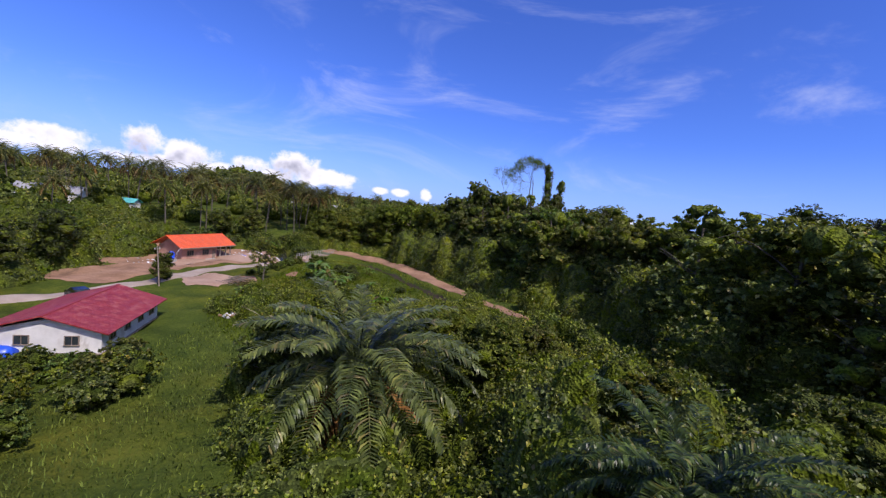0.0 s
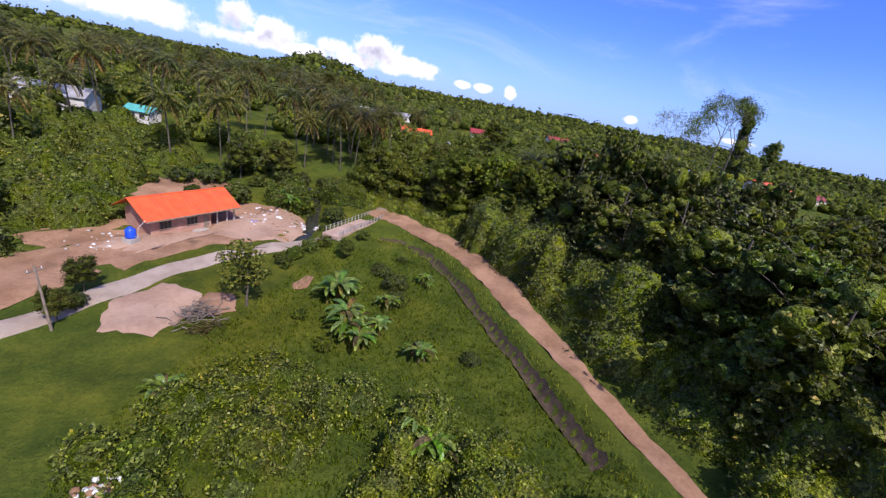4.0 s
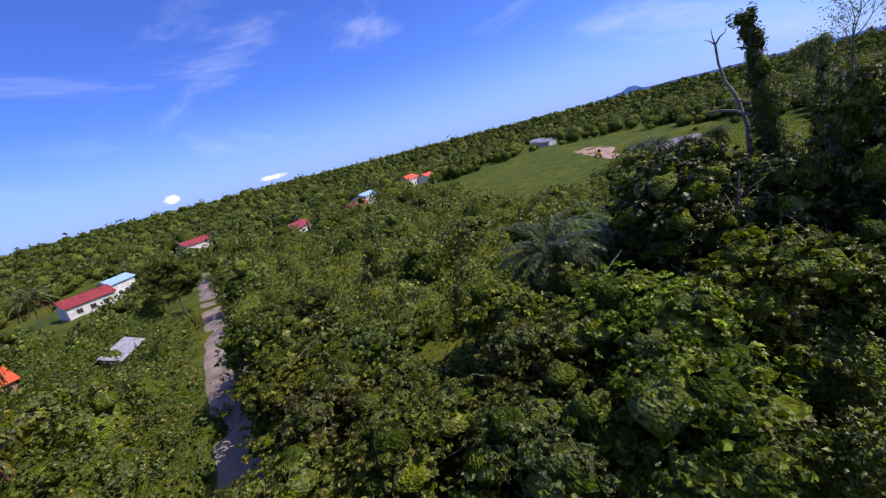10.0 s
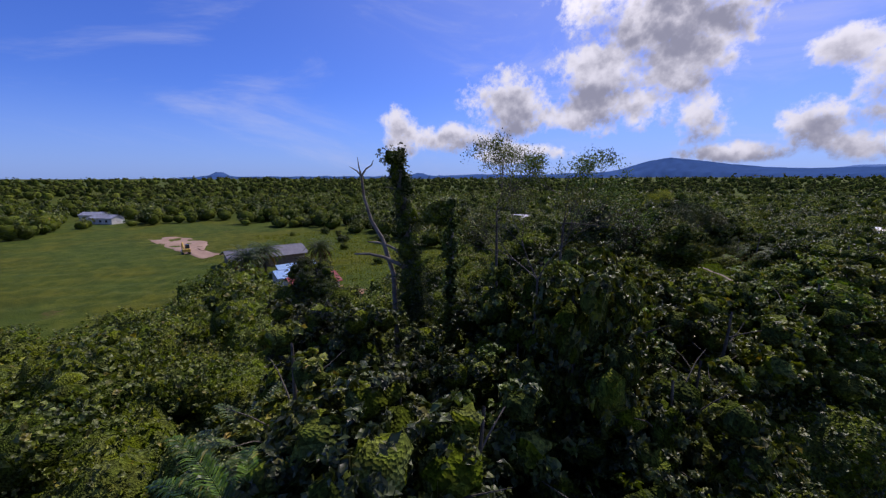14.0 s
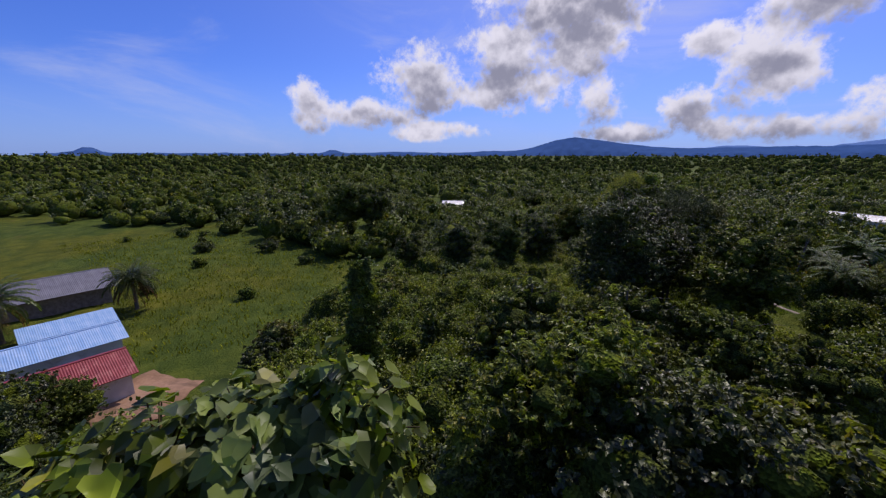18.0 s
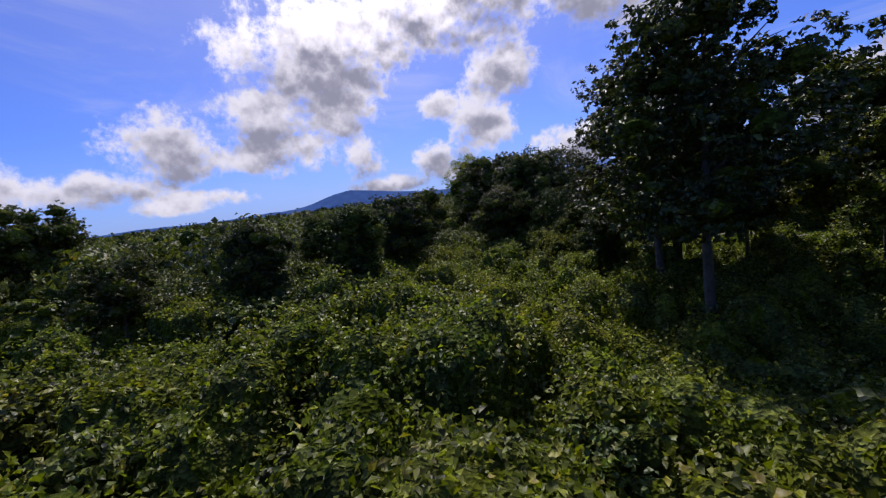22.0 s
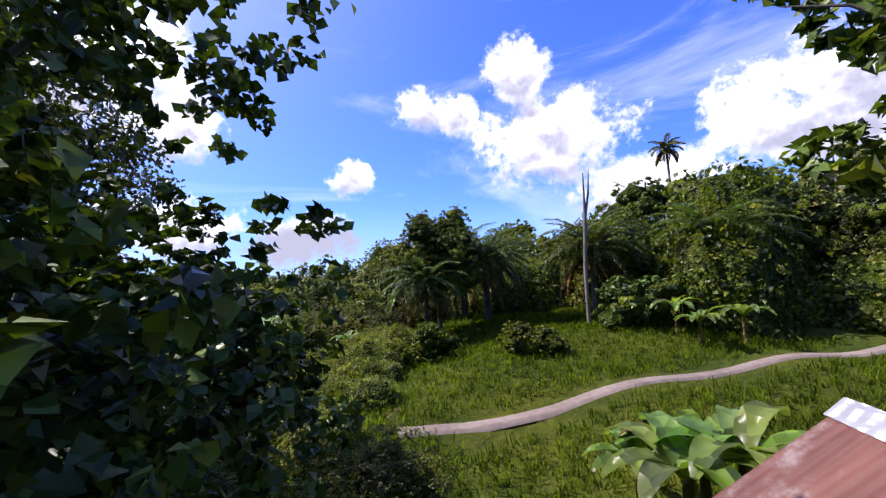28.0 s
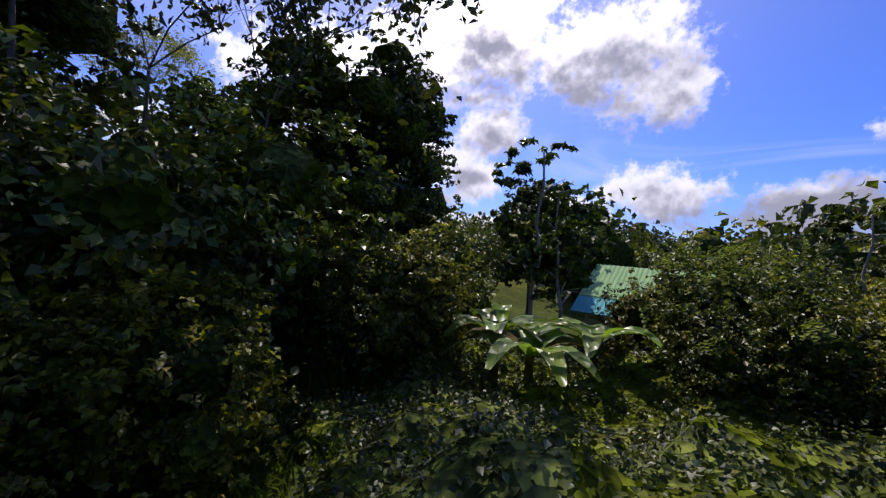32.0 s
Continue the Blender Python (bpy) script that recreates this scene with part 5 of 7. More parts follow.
# wood trees, unit height about 15 m
wood = [broadleaf(20 + i, 15, 5.0 + 0.5 * (i % 3), 30, 5200, 0.28, M[k], M["bark"], lab, 0.2) for i, (k, lab) in enumerate((
    ("leaf", "tall broad-leaved forest tree with a dense green crown"), ("leaf_dark", "tall forest tree with a dark glossy crown"),
    ("leaf", "spreading forest tree with an uneven green crown"), ("leaf_dark", "dark forest tree hung with climbers"), ("leaf_pale", "forest tree with a pale yellowish green crown")))]
ISLAND = [(-15, 106), (-8, 116), (8, 121), (24, 124), (42, 119), (52, 108), (55, 96), (52, 84), (50, 72), (40, 62), (30, 54), (18, 50), (14.5, 58), (8, 72), (3, 82), (-5, 95)]
places = [p for p in scatter(rng, ISLAND, 6.0) if is_open(*p, 5.5) and math.hypot(p[0] - 22, p[1] - 112) > 6]
plant(wood[::2], [p for p in places if p[0] < 27 and p[1] < 84], rng, 0.85, 1.18, "trees of the wood")
crest = [p for p in places if p[0] < 27 and p[1] >= 84]
plant(wood, [p for p in crest if float(along(*p, DIRT_ROAD)) > 13], rng, 0.85, 1.18, "trees of the wood")
plant(wood, [p for p in crest if float(along(*p, DIRT_ROAD)) <= 13], rng, 0.36, 0.55, "trees of the wood")
for x, y, z in ((5.5, 104, 1.42), (10, 99.5, 1.38), (14.5, 102.5, 1.34), (16.5, 97.5, 1.3), (2.5, 100, 1.15), (21, 95, 1.25), (28, 100, 1.1)):
    ob = copy_thing(wood[int(x) % 4], pose(x, y, L0(x, y) - 0.2, 0, 0, x * 77))
    ob.scale = (0.92, 0.92, z)
plant(wood, [p for p in places if p[0] >= 27 and p[1] < 92], rng, 0.55, 0.9, "trees of the wood")
plant(wood[:1] + wood[2:5:2], [p for p in places if p[0] >= 27 and p[1] >= 92], rng, 0.3, 0.5, "young trees of the wood")
plant(wood[:2] + wood[3:4], scatter(rng, [(4, 98), (10, 106), (20, 100), (24, 88), (10, 88)], 6.5), rng, 1.0, 1.15, "trees of the wood")
SOUTH = [(19, 46), (36, 52), (42, 52), (43, 42), (42, 24), (46, 4), (52, -20), (30, -30), (22, 8), (18, 28)]
places = [p for p in scatter(rng, SOUTH, 6.8) if is_open(*p, 4)]
plant(wood[::2], [p for p in places if p[0] < 33], rng, 0.8, 1.15, "trees of the wood")
plant(wood, [p for p in places if p[0] >= 33 and p[1] < 36], rng, 0.4, 0.62, "trees of the wood")
plant(wood, [p for p in places if p[0] >= 33 and p[1] >= 36], rng, 0.8, 1.05, "trees of the wood")
BRIDGE_TREES = [(-36, 113), (-19, 109), (-16, 118), (-15, 132), (-14, 146), (-22, 150), (-28, 138), (-37, 126)]
rain = [broadleaf(40 + i, 12, 5.6, 40, 9000, 0.19, M["leaf_pale"], M["pale_bark"], "wide feathery yellow-green tree", 0.25, flat=0.6) for i in range(2)]
plant(rain, [p for p in scatter(rng, BRIDGE_TREES, 5.6) if is_open(*p, 1.5) and math.hypot(p[0] + 14, p[1] - 140) > 6.5], rng, 0.7, 0.95, "trees by the bridge")
for x, y, s in ((-33.6, 114.2, 0.72), (-29.6, 113.6, 0.8), (-25.6, 114.4, 0.78), (-37, 118, 0.8), (-31.5, 119.5, 0.85), (-18.5, 111, 1.12), (-12.5, 113.5, 1.15), (-22.5, 115.5, 0.95), (-16, 118.5, 1.0), (-9.5, 118.5, 1.0), (-12.5, 124, 0.95), (-13.5, 31, 0.62), (-11, 36.5, 0.68), (-3.5, 34, 0.6), (2, 31, 0.6), (-15.2, 37, 0.52), (6, 34, 0.5), (9.5, 22, 0.58), (14, 18, 0.6), (-1.5, 39, 0.5)):
    ob = copy_thing(rain[int(-x) % 2], pose(x, y, L0(x, y) - 0.2, 0, 0, x * 37))
    ob.scale = (s, s, s)
drop(rain)
plant(wood[:4], [p for p in scatter(rng, [(-17, 108), (-14, 122), (-4, 127), (8, 122), (-2, 107)], 5.6) if is_open(*p, 5) and p[0] > -7], rng, 0.55, 0.85, "trees of the wood")

# scrub and bushes
bush = [shrub(60 + i, 3.0, 2.4, 14, 2600, 0.17, M[k], lab) for i, (k, lab) in enumerate((("leaf", "leafy green shrub of tangled stems"), ("vine", "shrub overgrown with bright climbers"), ("leaf_dark", "dense dark green leafy shrub"), ("leaf_pale", "pale green loose leafy shrub")))]
START = [(-12, 24), (-16.5, 32), (-15, 41), (-9, 48.5), (-4, 54), (2, 58), (8, 53), (11, 45), (15.5, 34), (18, 27), (8, 25), (0, 29), (-6, 30.5), (-9, 27)]
FRONT = [(-13, 14), (-13, 23), (-8, 25), (1, 27), (2, 14), (-4, 10)]
FRONT_EAST = [(2, 14), (2, 26), (9, 25), (17, 26), (20, 10), (12, 6), (5, 8)]
FIELD = [(-28, 70), (-30, 94), (-20, 94), (-9, 78), (0, 64), (-8, 64), (-20, 66)]
plant(bush, [p for p in scatter(rng, FIELD, 6.5, 0.6) if is_open(*p, 2)], rng, 0.25, 0.7, "shrubs in the grass")
LEFT0 = [(-35, 20), (-34, 33), (-29, 37), (-24.5, 30), (-22.5, 20)]
plant(bush, [p for p in scatter(rng, LEFT0, 3.4)], rng, 0.5, 1.1, "shrubs beside the lawn")
SCRUB = [(52, 108), (60, 114), (72, 108), (82, 100), (92, 88), (98, 72), (92, 60), (80, 66), (66, 74), (54, 84)]
plant(bush, scatter(rng, SCRUB, 7.0), rng, 0.7, 1.3, "scrub on the slope")
EASTFIELD = [(76, 112), (78, 128), (96, 130), (124, 122), (150, 150), (170, 130), (120, 90), (96, 92)]
plant(bush, scatter(rng, EASTFIELD, 9, 0.55), rng, 0.5, 1.2, "bushes in the green field")
for x, y, s in ((65.3, 30.3, 0.62), (62.6, 33.0, 0.5), (61.6, 33.4, 0.42), (55.6, 33.6, 0.9), (52, 36, 0.8), (-21, 83, 0.75), (-24, 86, 0.55), (-36.5, 77.6, 0.5), (-35.6, 81.5, 0.5), (-36, 84.5, 0.55), (-35.2, 87.5, 0.6), (-34.2, 90, 0.6), (-37.8, 75.8, 0.4), (-36.9, 83, 0.4), (-36.2, 86, 0.45), (-30.5, 95.5, 0.5), (-45.6, 64, 0.5), (-38, 100, 0.9), (-45, 101, 1.2), (-55, 97, 1.3)):
    ob = copy_thing(bush[int(x + y) % 4], pose(x, y, L0(x, y) - 0.15, 0, 0, x * 40))
    ob.scale = (s, s, s)
plant(bush, scatter(rng, [(-76, 98), (-62, 120), (-48, 117), (-45, 108), (-56, 102), (-64, 92)], 4.6, 0.75), rng, 0.5, 1.15, "bushes about the clearing")
plant(bush, [(-39.0, 104.5), (-47.5, 103.6), (-41.0, 110), (-50.5, 107), (-37.4, 95.8), (-37.8, 99.6)], rng, 0.35, 0.6, "bushes on the stream bank")
drop(bush)

# palms
oil = [palm("oil_palm", 80 + i, 6.0, 42, 5.4, M["frond"], "oil palm with a wide crown of arching dark fronds", 42, 0.0, 9, 0.32, leaf=1.05, wide=0.055) for i in range(2)]
oil.append(palm("oil_palm", 82, 10.8, 40, 5.2, M["frond"], "tall oil palm with a wide dark crown above the wood", 40, 0.02, 6, 0.3, leaf=1.05, wide=0.055))
for x, y, s, zz in ((-7.1, 27.9, 1.6, -3.6), (5.4, 13.6, 0.78, 0.6), (9.4, 14.4, 0.62, 0.2), (-6.8, 122.9, 1.0, 9), (2.2, 121.5, 1.15, 0.5), (10, 123, 1.0, 0.2), (58.0, 24.4, 0.7, 0), (55.5, 17.5, 0.9, 0), (53.5, 29.6, 0.72, 0), (50, 35, 0.75, 0), (74.8, 40.2, 0.38, 0.6), (63.2, 25.6, 0.55, 0), (77, 142, 0.9, 0), (92, 128, 0.8, 0), (85, 140, 0.9, 0)):
    ob = copy_thing(oil[2 if zz == 9 else int(x) % 2], pose(x, y, L0(x, y) - 0.2 + 1.5 * min(zz, 0), 0, 0, x * 57))
    ob.scale = (s, s, s * (1 + 0.3 * (zz if 0 < zz < 9 else 0)))
drop(oil)
coco = [palm("coconut_palm", 90 + i, 12.0 + i, 26, 4.8, M["coco"], "slender coconut palm with a drooping olive crown", 16, (0.05, -0.08, 0.12)[i], 6, 0.15, M["bark"], 1.05, 0.1) for i in range(3)]
GROVE = [(-66, 118), (-60, 142), (-44, 144), (-48, 156), (-62, 156), (-84, 144), (-86, 122), (-70, 112)]
plant(coco, scatter(rng, GROVE, 7.6, 0.8), rng, 0.8, 1.1, "coconut palms of the grove")
for x, y, s in ((-50, 127, 1.0), (-45, 133, 1.0), (-41.5, 137, 0.95), (-47.2, 128.6, 0.9), (-54, 131, 1.0), (-58, 136, 1.0), (-52.5, 138, 0.95), (-62, 128, 1.0), (-57, 123, 0.9), (-75, 105, 1.0), (-96, 104, 0.95), (-110, 110, 1.0), (-120, 126, 1.0), (-104, 132, 1.0), (-90, 90, 0.9), (-112, 70, 1.0), (-45, 170, 0.9), (-40, 205, 0.9)):
    ob = copy_thing(coco[int(abs(x)) % 3], pose(x, y, L0(x, y) - 0.2, 0, 0, x * 31))
    ob.scale = (s, s, s)
PLANTATION = [(-90, 145), (-60, 160), (-50, 230), (-90, 300), (-190, 300), (-260, 200), (-230, 120), (-150, 90), (-120, 100)]
plant(coco, scatter(rng, PLANTATION, 13.5, 0.75), rng, 0.85, 1.15, "coconut palms beyond the houses", limit=120)
drop(coco)
lone = palm("fan_palm", 97, 17.6, 15, 1.9, M["coco"], "tall thin palm with a small ragged crown", 16, 0.0, 6, 0.14, M["bark"], 0.6, 0.09)
lone.matrix_basis = pose(31.7, 22.4, L0(31.7, 22.4) - 0.2, 0, 0, 40)
ban = [banana(101 + i, 2.6, 8, "banana plant with broad torn leaves") for i in range(2)]
for x, y, s in ((-25.5, 76.3, 1.7), (-22.6, 72.5, 1.4), (-22, 70.8, 1.2), (-20, 69.5, 1.1), (-25, 78, 1.0), (-20, 78, 0.9), (-19, 72.5, 1.0), (-14, 70, 1.0), (-12, 62, 1.1), (-10.5, 60.4, 1.1), (-17.5, 86, 0.8), (-46, 99.5, 1.4), (-48, 103, 1.3), (-30, 58, 1.0), (67.8, 42.9, 0.95), (67.0, 43.3, 1.0), (66.6, 42.5, 0.8), (67.5, 41.9, 0.7), (72.6, 22.6, 0.8), (73.6, 21.8, 0.9), (71.8, 21.4, 0.8), (67.6, 24.0, 0.75), (64.2, 19.5, 0.9), (56, 36, 0.8), (57, 37.5, 0.7), (55, 38.2, 0.8)):
    for k in range(3 if x < -9 else 1):
        bx, by, bs = x + 0.55 * k * math.cos(x + 2 * k), y + 0.55 * k * math.sin(x + 2 * k), s * (1, 0.85, 0.7)[k]
        ob = copy_thing(ban[(int(abs(x)) + k) % 2], pose(bx, by, L0(bx, by) - 0.1, 0, 0, x * 71 + 50 * k))
        ob.scale = (bs, bs, bs)
drop(ban)

# standing dead wood
zt = L0(22.4, 112.7)
climber_tower("overgrown_snag", "tall dead trunk wrapped in climbers with a drooping leafy head", (24.3, 110.9, zt), 25.7, 1.15, (-0.9, 2.0), 46000, 0.1, ((22.0, 1.9, 1.7, 0.1), (14.2, 1.6, 5.5, 0.26), (15.5, 1.2, 4.4, 0.2), (14.6, 2.0, 1.5, 0.16)))
column = climber_tower("overgrown_snag", "broken trunk wrapped in climbers under a head of heart-shaped leaves", (26.0, 107.0, L0(26, 107)), 21.5, 0.75, (0.1, 0.1), 16000, 0.12)
climber_head(column, 160, ((0.0, -0.1, 25.85, 0.55, 0.6, 0.6), (0.2, 0.6, 25.85, 0.6, 0.6, 0.5), (0.35, 1.3, 25.75, 0.6, 0.65, 0.5), (0.2, 2.0, 25.5, 0.6, 0.7, 0.5), (0.3, 0.7, 25.0, 0.8, 0.8, 0.7),
                           (0.0, 1.6, 24.8, 0.7, 0.9, 0.6), (0.0, 0.0, 24.8, 0.75, 0.75, 0.9)), 210)
climber_tower("overgrown_snag", "short broken trunk smothered by climbers", (54.7, 101.2, L0(54.7, 101.2)), 13.6, 1.5, (0.3, 0.1), 12000, 0.15)
climber_tower("overgrown_snag", "short broken trunk smothered by climbers", (58.8, 93.4, L0(58.8, 93.4)), 6.2, 1.0, (0.2, 0.1), 3000, 0.19)
snag = base("dead_tree", "bare grey leaning dead tree with a forked top", "dead tree", (24.6, 112.9, zt))
for name, pts, rad in (("trunk", [(0, 0, -0.4), (0.1, 0.4, 14), (0.4, 1.4, 17.6), (0.8, 2.4, 19.4), (1.0, 3.0, 21.6), (1.0, 3.2, 23.8)], [0.3, 0.24, 0.2, 0.17, 0.13, 0.12]),
                       ("branch", [(1.0, 3.2, 23.7), (1.1, 3.6, 24.2), (1.2, 4.3, 24.6)], [0.09, 0.07, 0.025]), ("branch", [(1.0, 3.2, 23.7), (0.9, 3.4, 24.6), (1.0, 3.5, 25.5)], [0.09, 0.06, 0.025]),
                       ("branch", [(1.0, 3.2, 23.7), (0.8, 2.7, 24.4), (0.7, 2.2, 24.7), (0.6, 2.0, 25.2)], [0.1, 0.08, 0.06, 0.025])):
    V, F = tube(pts, rad, 8)
    child(name, mesh_np(name, V, F, [M["dead_wood"]], smooth=True), snag)
bare_tree((11.3, 104.2, L0(11, 104)), 25.0, 4, "tall sparse tree with twisted bare twigs", 1500, 0.42, high=0.72)
bare_tree((17.3, 104.5, L0(17.3, 104.5)), 27.0, 6, "tall sparse tree with twisted bare twigs and loose leaves", 4200, 0.38, high=0.8, leaf=0.075)
bare_tree((17.6, 99.6, L0(17.6, 99.6)), 27.4, 8, "tall sparse tree hung with climbers", 4600, 0.42, M["vine"], high=0.76)
bare_tree((107.2, 15.7, L0(107, 15)), 18.0, 10, "pale thin-leaved tree above the wood", 7000, 0.5, M["leaf_pale"], high=0.5)
for k, (x, y, h) in enumerate(((81.0, 27.0, 14.0), (82.5, 30.5, 15.0), (80.0, 23.5, 12.5), (84.0, 24.0, 15.5))):
    bare_tree((x, y, L0(x, y)), h, 20 + k, "tall thinly leaved tree with dark twisting branches", 2600, 0.48, M["leaf_dark"], high=0.5, leaf=0.15)
pole = base("dead_palm_trunk", "bare grey dead palm trunk with a split top", "dead tree", (56.8, 31.8, L0(56.8, 31.8)))
V, F = joined([tube([(0, 0, -0.3), (-0.1, 0, 3), (-0.35, 0.1, 6), (-0.5, 0.1, 8.3)], [0.12, 0.1, 0.085, 0.03], 8), tube([(-0.3, 0.1, 5.6), (-0.65, 0.2, 7.2), (-0.85, 0.2, 8.5)], [0.08, 0.06, 0.02], 6)])
child("trunk", mesh_np("trunk", V, F, [M["dead_wood"]], smooth=True), pole)

# single large trees
big = [broadleaf(130 + i, 16, 6.5, 46, 18000, 0.19, M[k], M["bark"], lab, 0.35, limbs=9) for i, (k, lab) in enumerate((("leaf_dark", "large spreading tree with a dense dark crown"), ("leaf", "large round-crowned leafy green tree"), ("leaf_dark", "large dark tree with glossy leaves")))]
for x, y, s, k in ((61, 55.2, 0.85, 2), (50, 58.5, 0.95, 1), (31.5, 92.5, 0.98, 0), (70.3, 50.9, 0.44, 1), (46, 121.5, 0.5, 0), (50.5, 123.8, 0.62, 2), (55, 125.6, 0.62, 0), (41, 119.5, 0.5, 2), (59.5, 124.0, 0.4, 1), (66.5, 56, 0.42, 0), (81.5, 35.0, 0.9, 1), (88, 67, 0.62, 0), (89.5, 57.5, 0.66, 2), (92, 74, 0.58, 0), (95, 84, 0.52, 2), (98, 62, 0.6, 1), (-19, 145, 0.62, 2), (-20.5, 196, 0.85, 1), (131, 90, 1.0, 1), (130, 83, 0.95, 2), (86, 33, 0.85, 0), (94, 27, 1.0, 2), (109, 9, 1.1, 1), (100, 40, 0.7, 1), (56.5, 52, 0.6, 2), (84, 42, 0.6, 1), (82.5, 17.5, 0.72, 2), (84.5, 34, 0.8, 2), (61.4, 23.8, 0.51, 1), (57, 18.5, 0.5, 1), (79.5, 40.5, 0.55, 2), (82.5, 45.5, 0.6, 0), (66.5, 7, 0.3, 1), (78, 8, 0.5, 0), (86, 12, 0.7, 2), (59.5, 14.2, 0.42, 1), (64, 11.5, 0.3, 1), (45, 34, 0.46, 1), (42, 40, 0.5, 0), (48, 24, 0.46, 1), (-62, 62, 0.6, 0), (-68, 70, 0.6, 1), (-60, 52, 0.55, 2), (-72, 56, 0.6, 0), (-64, 46, 0.6, 1), (-56, 112, 0.55, 1), (-62, 108, 0.5, 2), (-39, 113, 0.5, 1), (-38, 121, 0.45, 1), (-47, 66, 0.25, 2), (-30, 88, 0.2, 1), (-45, 62, 0.22, 1)):
    if s:
        ob = copy_thing(big[k], pose(x, y, L0(x, y) - 0.2, 0, 0, x * 47))
        ob.scale = (s, s, s)
drop(big)
drop(wood)

# the two great trees on the hillside: high crowns of separate heads, with sky between
for seed, x, y, h, r, k in ((141, 58.2, 69.4, 19.0, 6.0, "leaf_dark"), (143, 61.4, 62.4, 17.0, 6.4, "leaf_dark"), (145, 61.2, 55.9, 11.5, 4.4, "leaf")):
    t = broadleaf(seed, h, r, 60, 30000, 0.15, M[k], M["bark"], "great tree with a high spreading crown and a grey trunk", 0.36, core=0.3, limbs=14, flat=0.6)
    t.matrix_basis = pose(x, y, L0(x, y) - 0.2, 0, 0, seed * 40)

lane_tree = broadleaf(147, 8.4, 2.7, 26, 6500, 0.13, M["leaf"], M["bark"], "slender half-bare tree beside the lane", 0.34, core=0.0, limbs=12)
lane_tree.matrix_basis = pose(-33.4, 71.4, L0(-33.4, 71.4) - 0.2, 0, 0, 30)
mango = broadleaf(149, 16.5, 5.2, 60, 30000, 0.11, M["t_vine"], M["bark"], "broad mango tree with bright drooping leaves", 0.3, core=0.5, long=3.4)
mango.matrix_basis = pose(36.2, 95.4, L0(36.2, 95.4) - 0.2, 0, 0, 10)

# the growth that the camera passes close by
near = broadleaf(150, 9.2, 3.3, 52, 34000, 0.1, M["leaf_dark"], M["bark"], "dark tree with round leathery leaves beside the hut", 0.36, core=0.0, long=1.3)
near.matrix_basis = pose(75.8, 42.3, L0(75.8, 42.3) - 0.2, 0, 0, 20)
lush = broadleaf(151, 9.8, 2.9, 44, 24000, 0.09, M["leaf"], M["bark"], "bright leafy tree leaning over the rusty hut", 0.12, core=0.25, long=1.6)
bough = broadleaf(158, 9.4, 1.7, 20, 5600, 0.1, M["leaf"], M["bark"], "slender leafy tree behind the hut", 0.6, core=0.0, long=1.7)
bough.matrix_basis = pose(68.5, 46.2, L0(68.5, 46.2) - 0.2, 0, 0, 15)
lush.matrix_basis = pose(68.9, 48.6, L0(68.9, 48.6) - 0.2, 0, 0, 60)
wall = [shrub(152 + i, 5.6, 3.3, 26, 17000, 0.105, M["leaf_pale" if i else "leaf"], "tall dense shrub with small glossy leaves", core=0.4) for i in range(2)]
for i, (x, y, s, k) in enumerate(((78.2, 25.6, 1.0, 0), (77.8, 30.4, 0.95, 1), (79.2, 35.6, 0.9, 0), (76.2, 22.4, 0.62, 1), (75.4, 27.2, 0.5, 1), (74.4, 29.4, 0.36, 1), (77.6, 19.2, 0.7, 0), (68.6, 16.2, 0.62, 0), (66.2, 18.4, 0.5, 1), (65.2, 24.2, 0.42, 0), (72.8, 40.4, 0.36, 0), (73.9, 40.0, 0.42, 0), (71.9, 38.6, 0.26, 0), (69.7, 19.6, 0.55, 1), (71.2, 39.2, 0.33, 0), (72.9, 47.9, 0.38, 1), (72.0, 48.9, 0.4, 0), (73.4, 46.0, 0.3, 1), (72.4, 44.8, 0.34, 0), (70.0, 49.4, 0.5, 1), (70.7, 37.6, 0.2, 0), (69.4, 21.4, 0.42, 0), (71.0, 19.2, 0.4, 1), (67.4, 21.0, 0.45, 1), (65.0, 16.4, 0.5, 0), (71.6, 53.8, 0.85, 1), (67.5, 53.5, 0.8, 0), (78.5, 46.2, 0.5, 0))):
    ob = copy_thing(wall[k], pose(x, y, L0(x, y) - 0.2, 0, 0, x * 53 + i))
    ob.scale = (s, s, s)
drop(wall)
slim = broadleaf(156, 6.6, 1.5, 16, 1300, 0.13, M["leaf"], M["pale_bark"], "slim young tree with loose sprays of leaves", 0.35, core=0.0, long=2.2)
for x, y, s in ((74.8, 16.6, 1.1), (73.4, 18.0, 0.8), (66.6, 14.0, 0.8), (62, 20, 0.7), (63.8, 17, 0.75)):
    ob = copy_thing(slim, pose(x, y, L0(x, y) - 0.2, 0, 0, x * 90))
    ob.scale = (s, s, s)
drop([slim])


# ---- far woods: what nobody could count ----


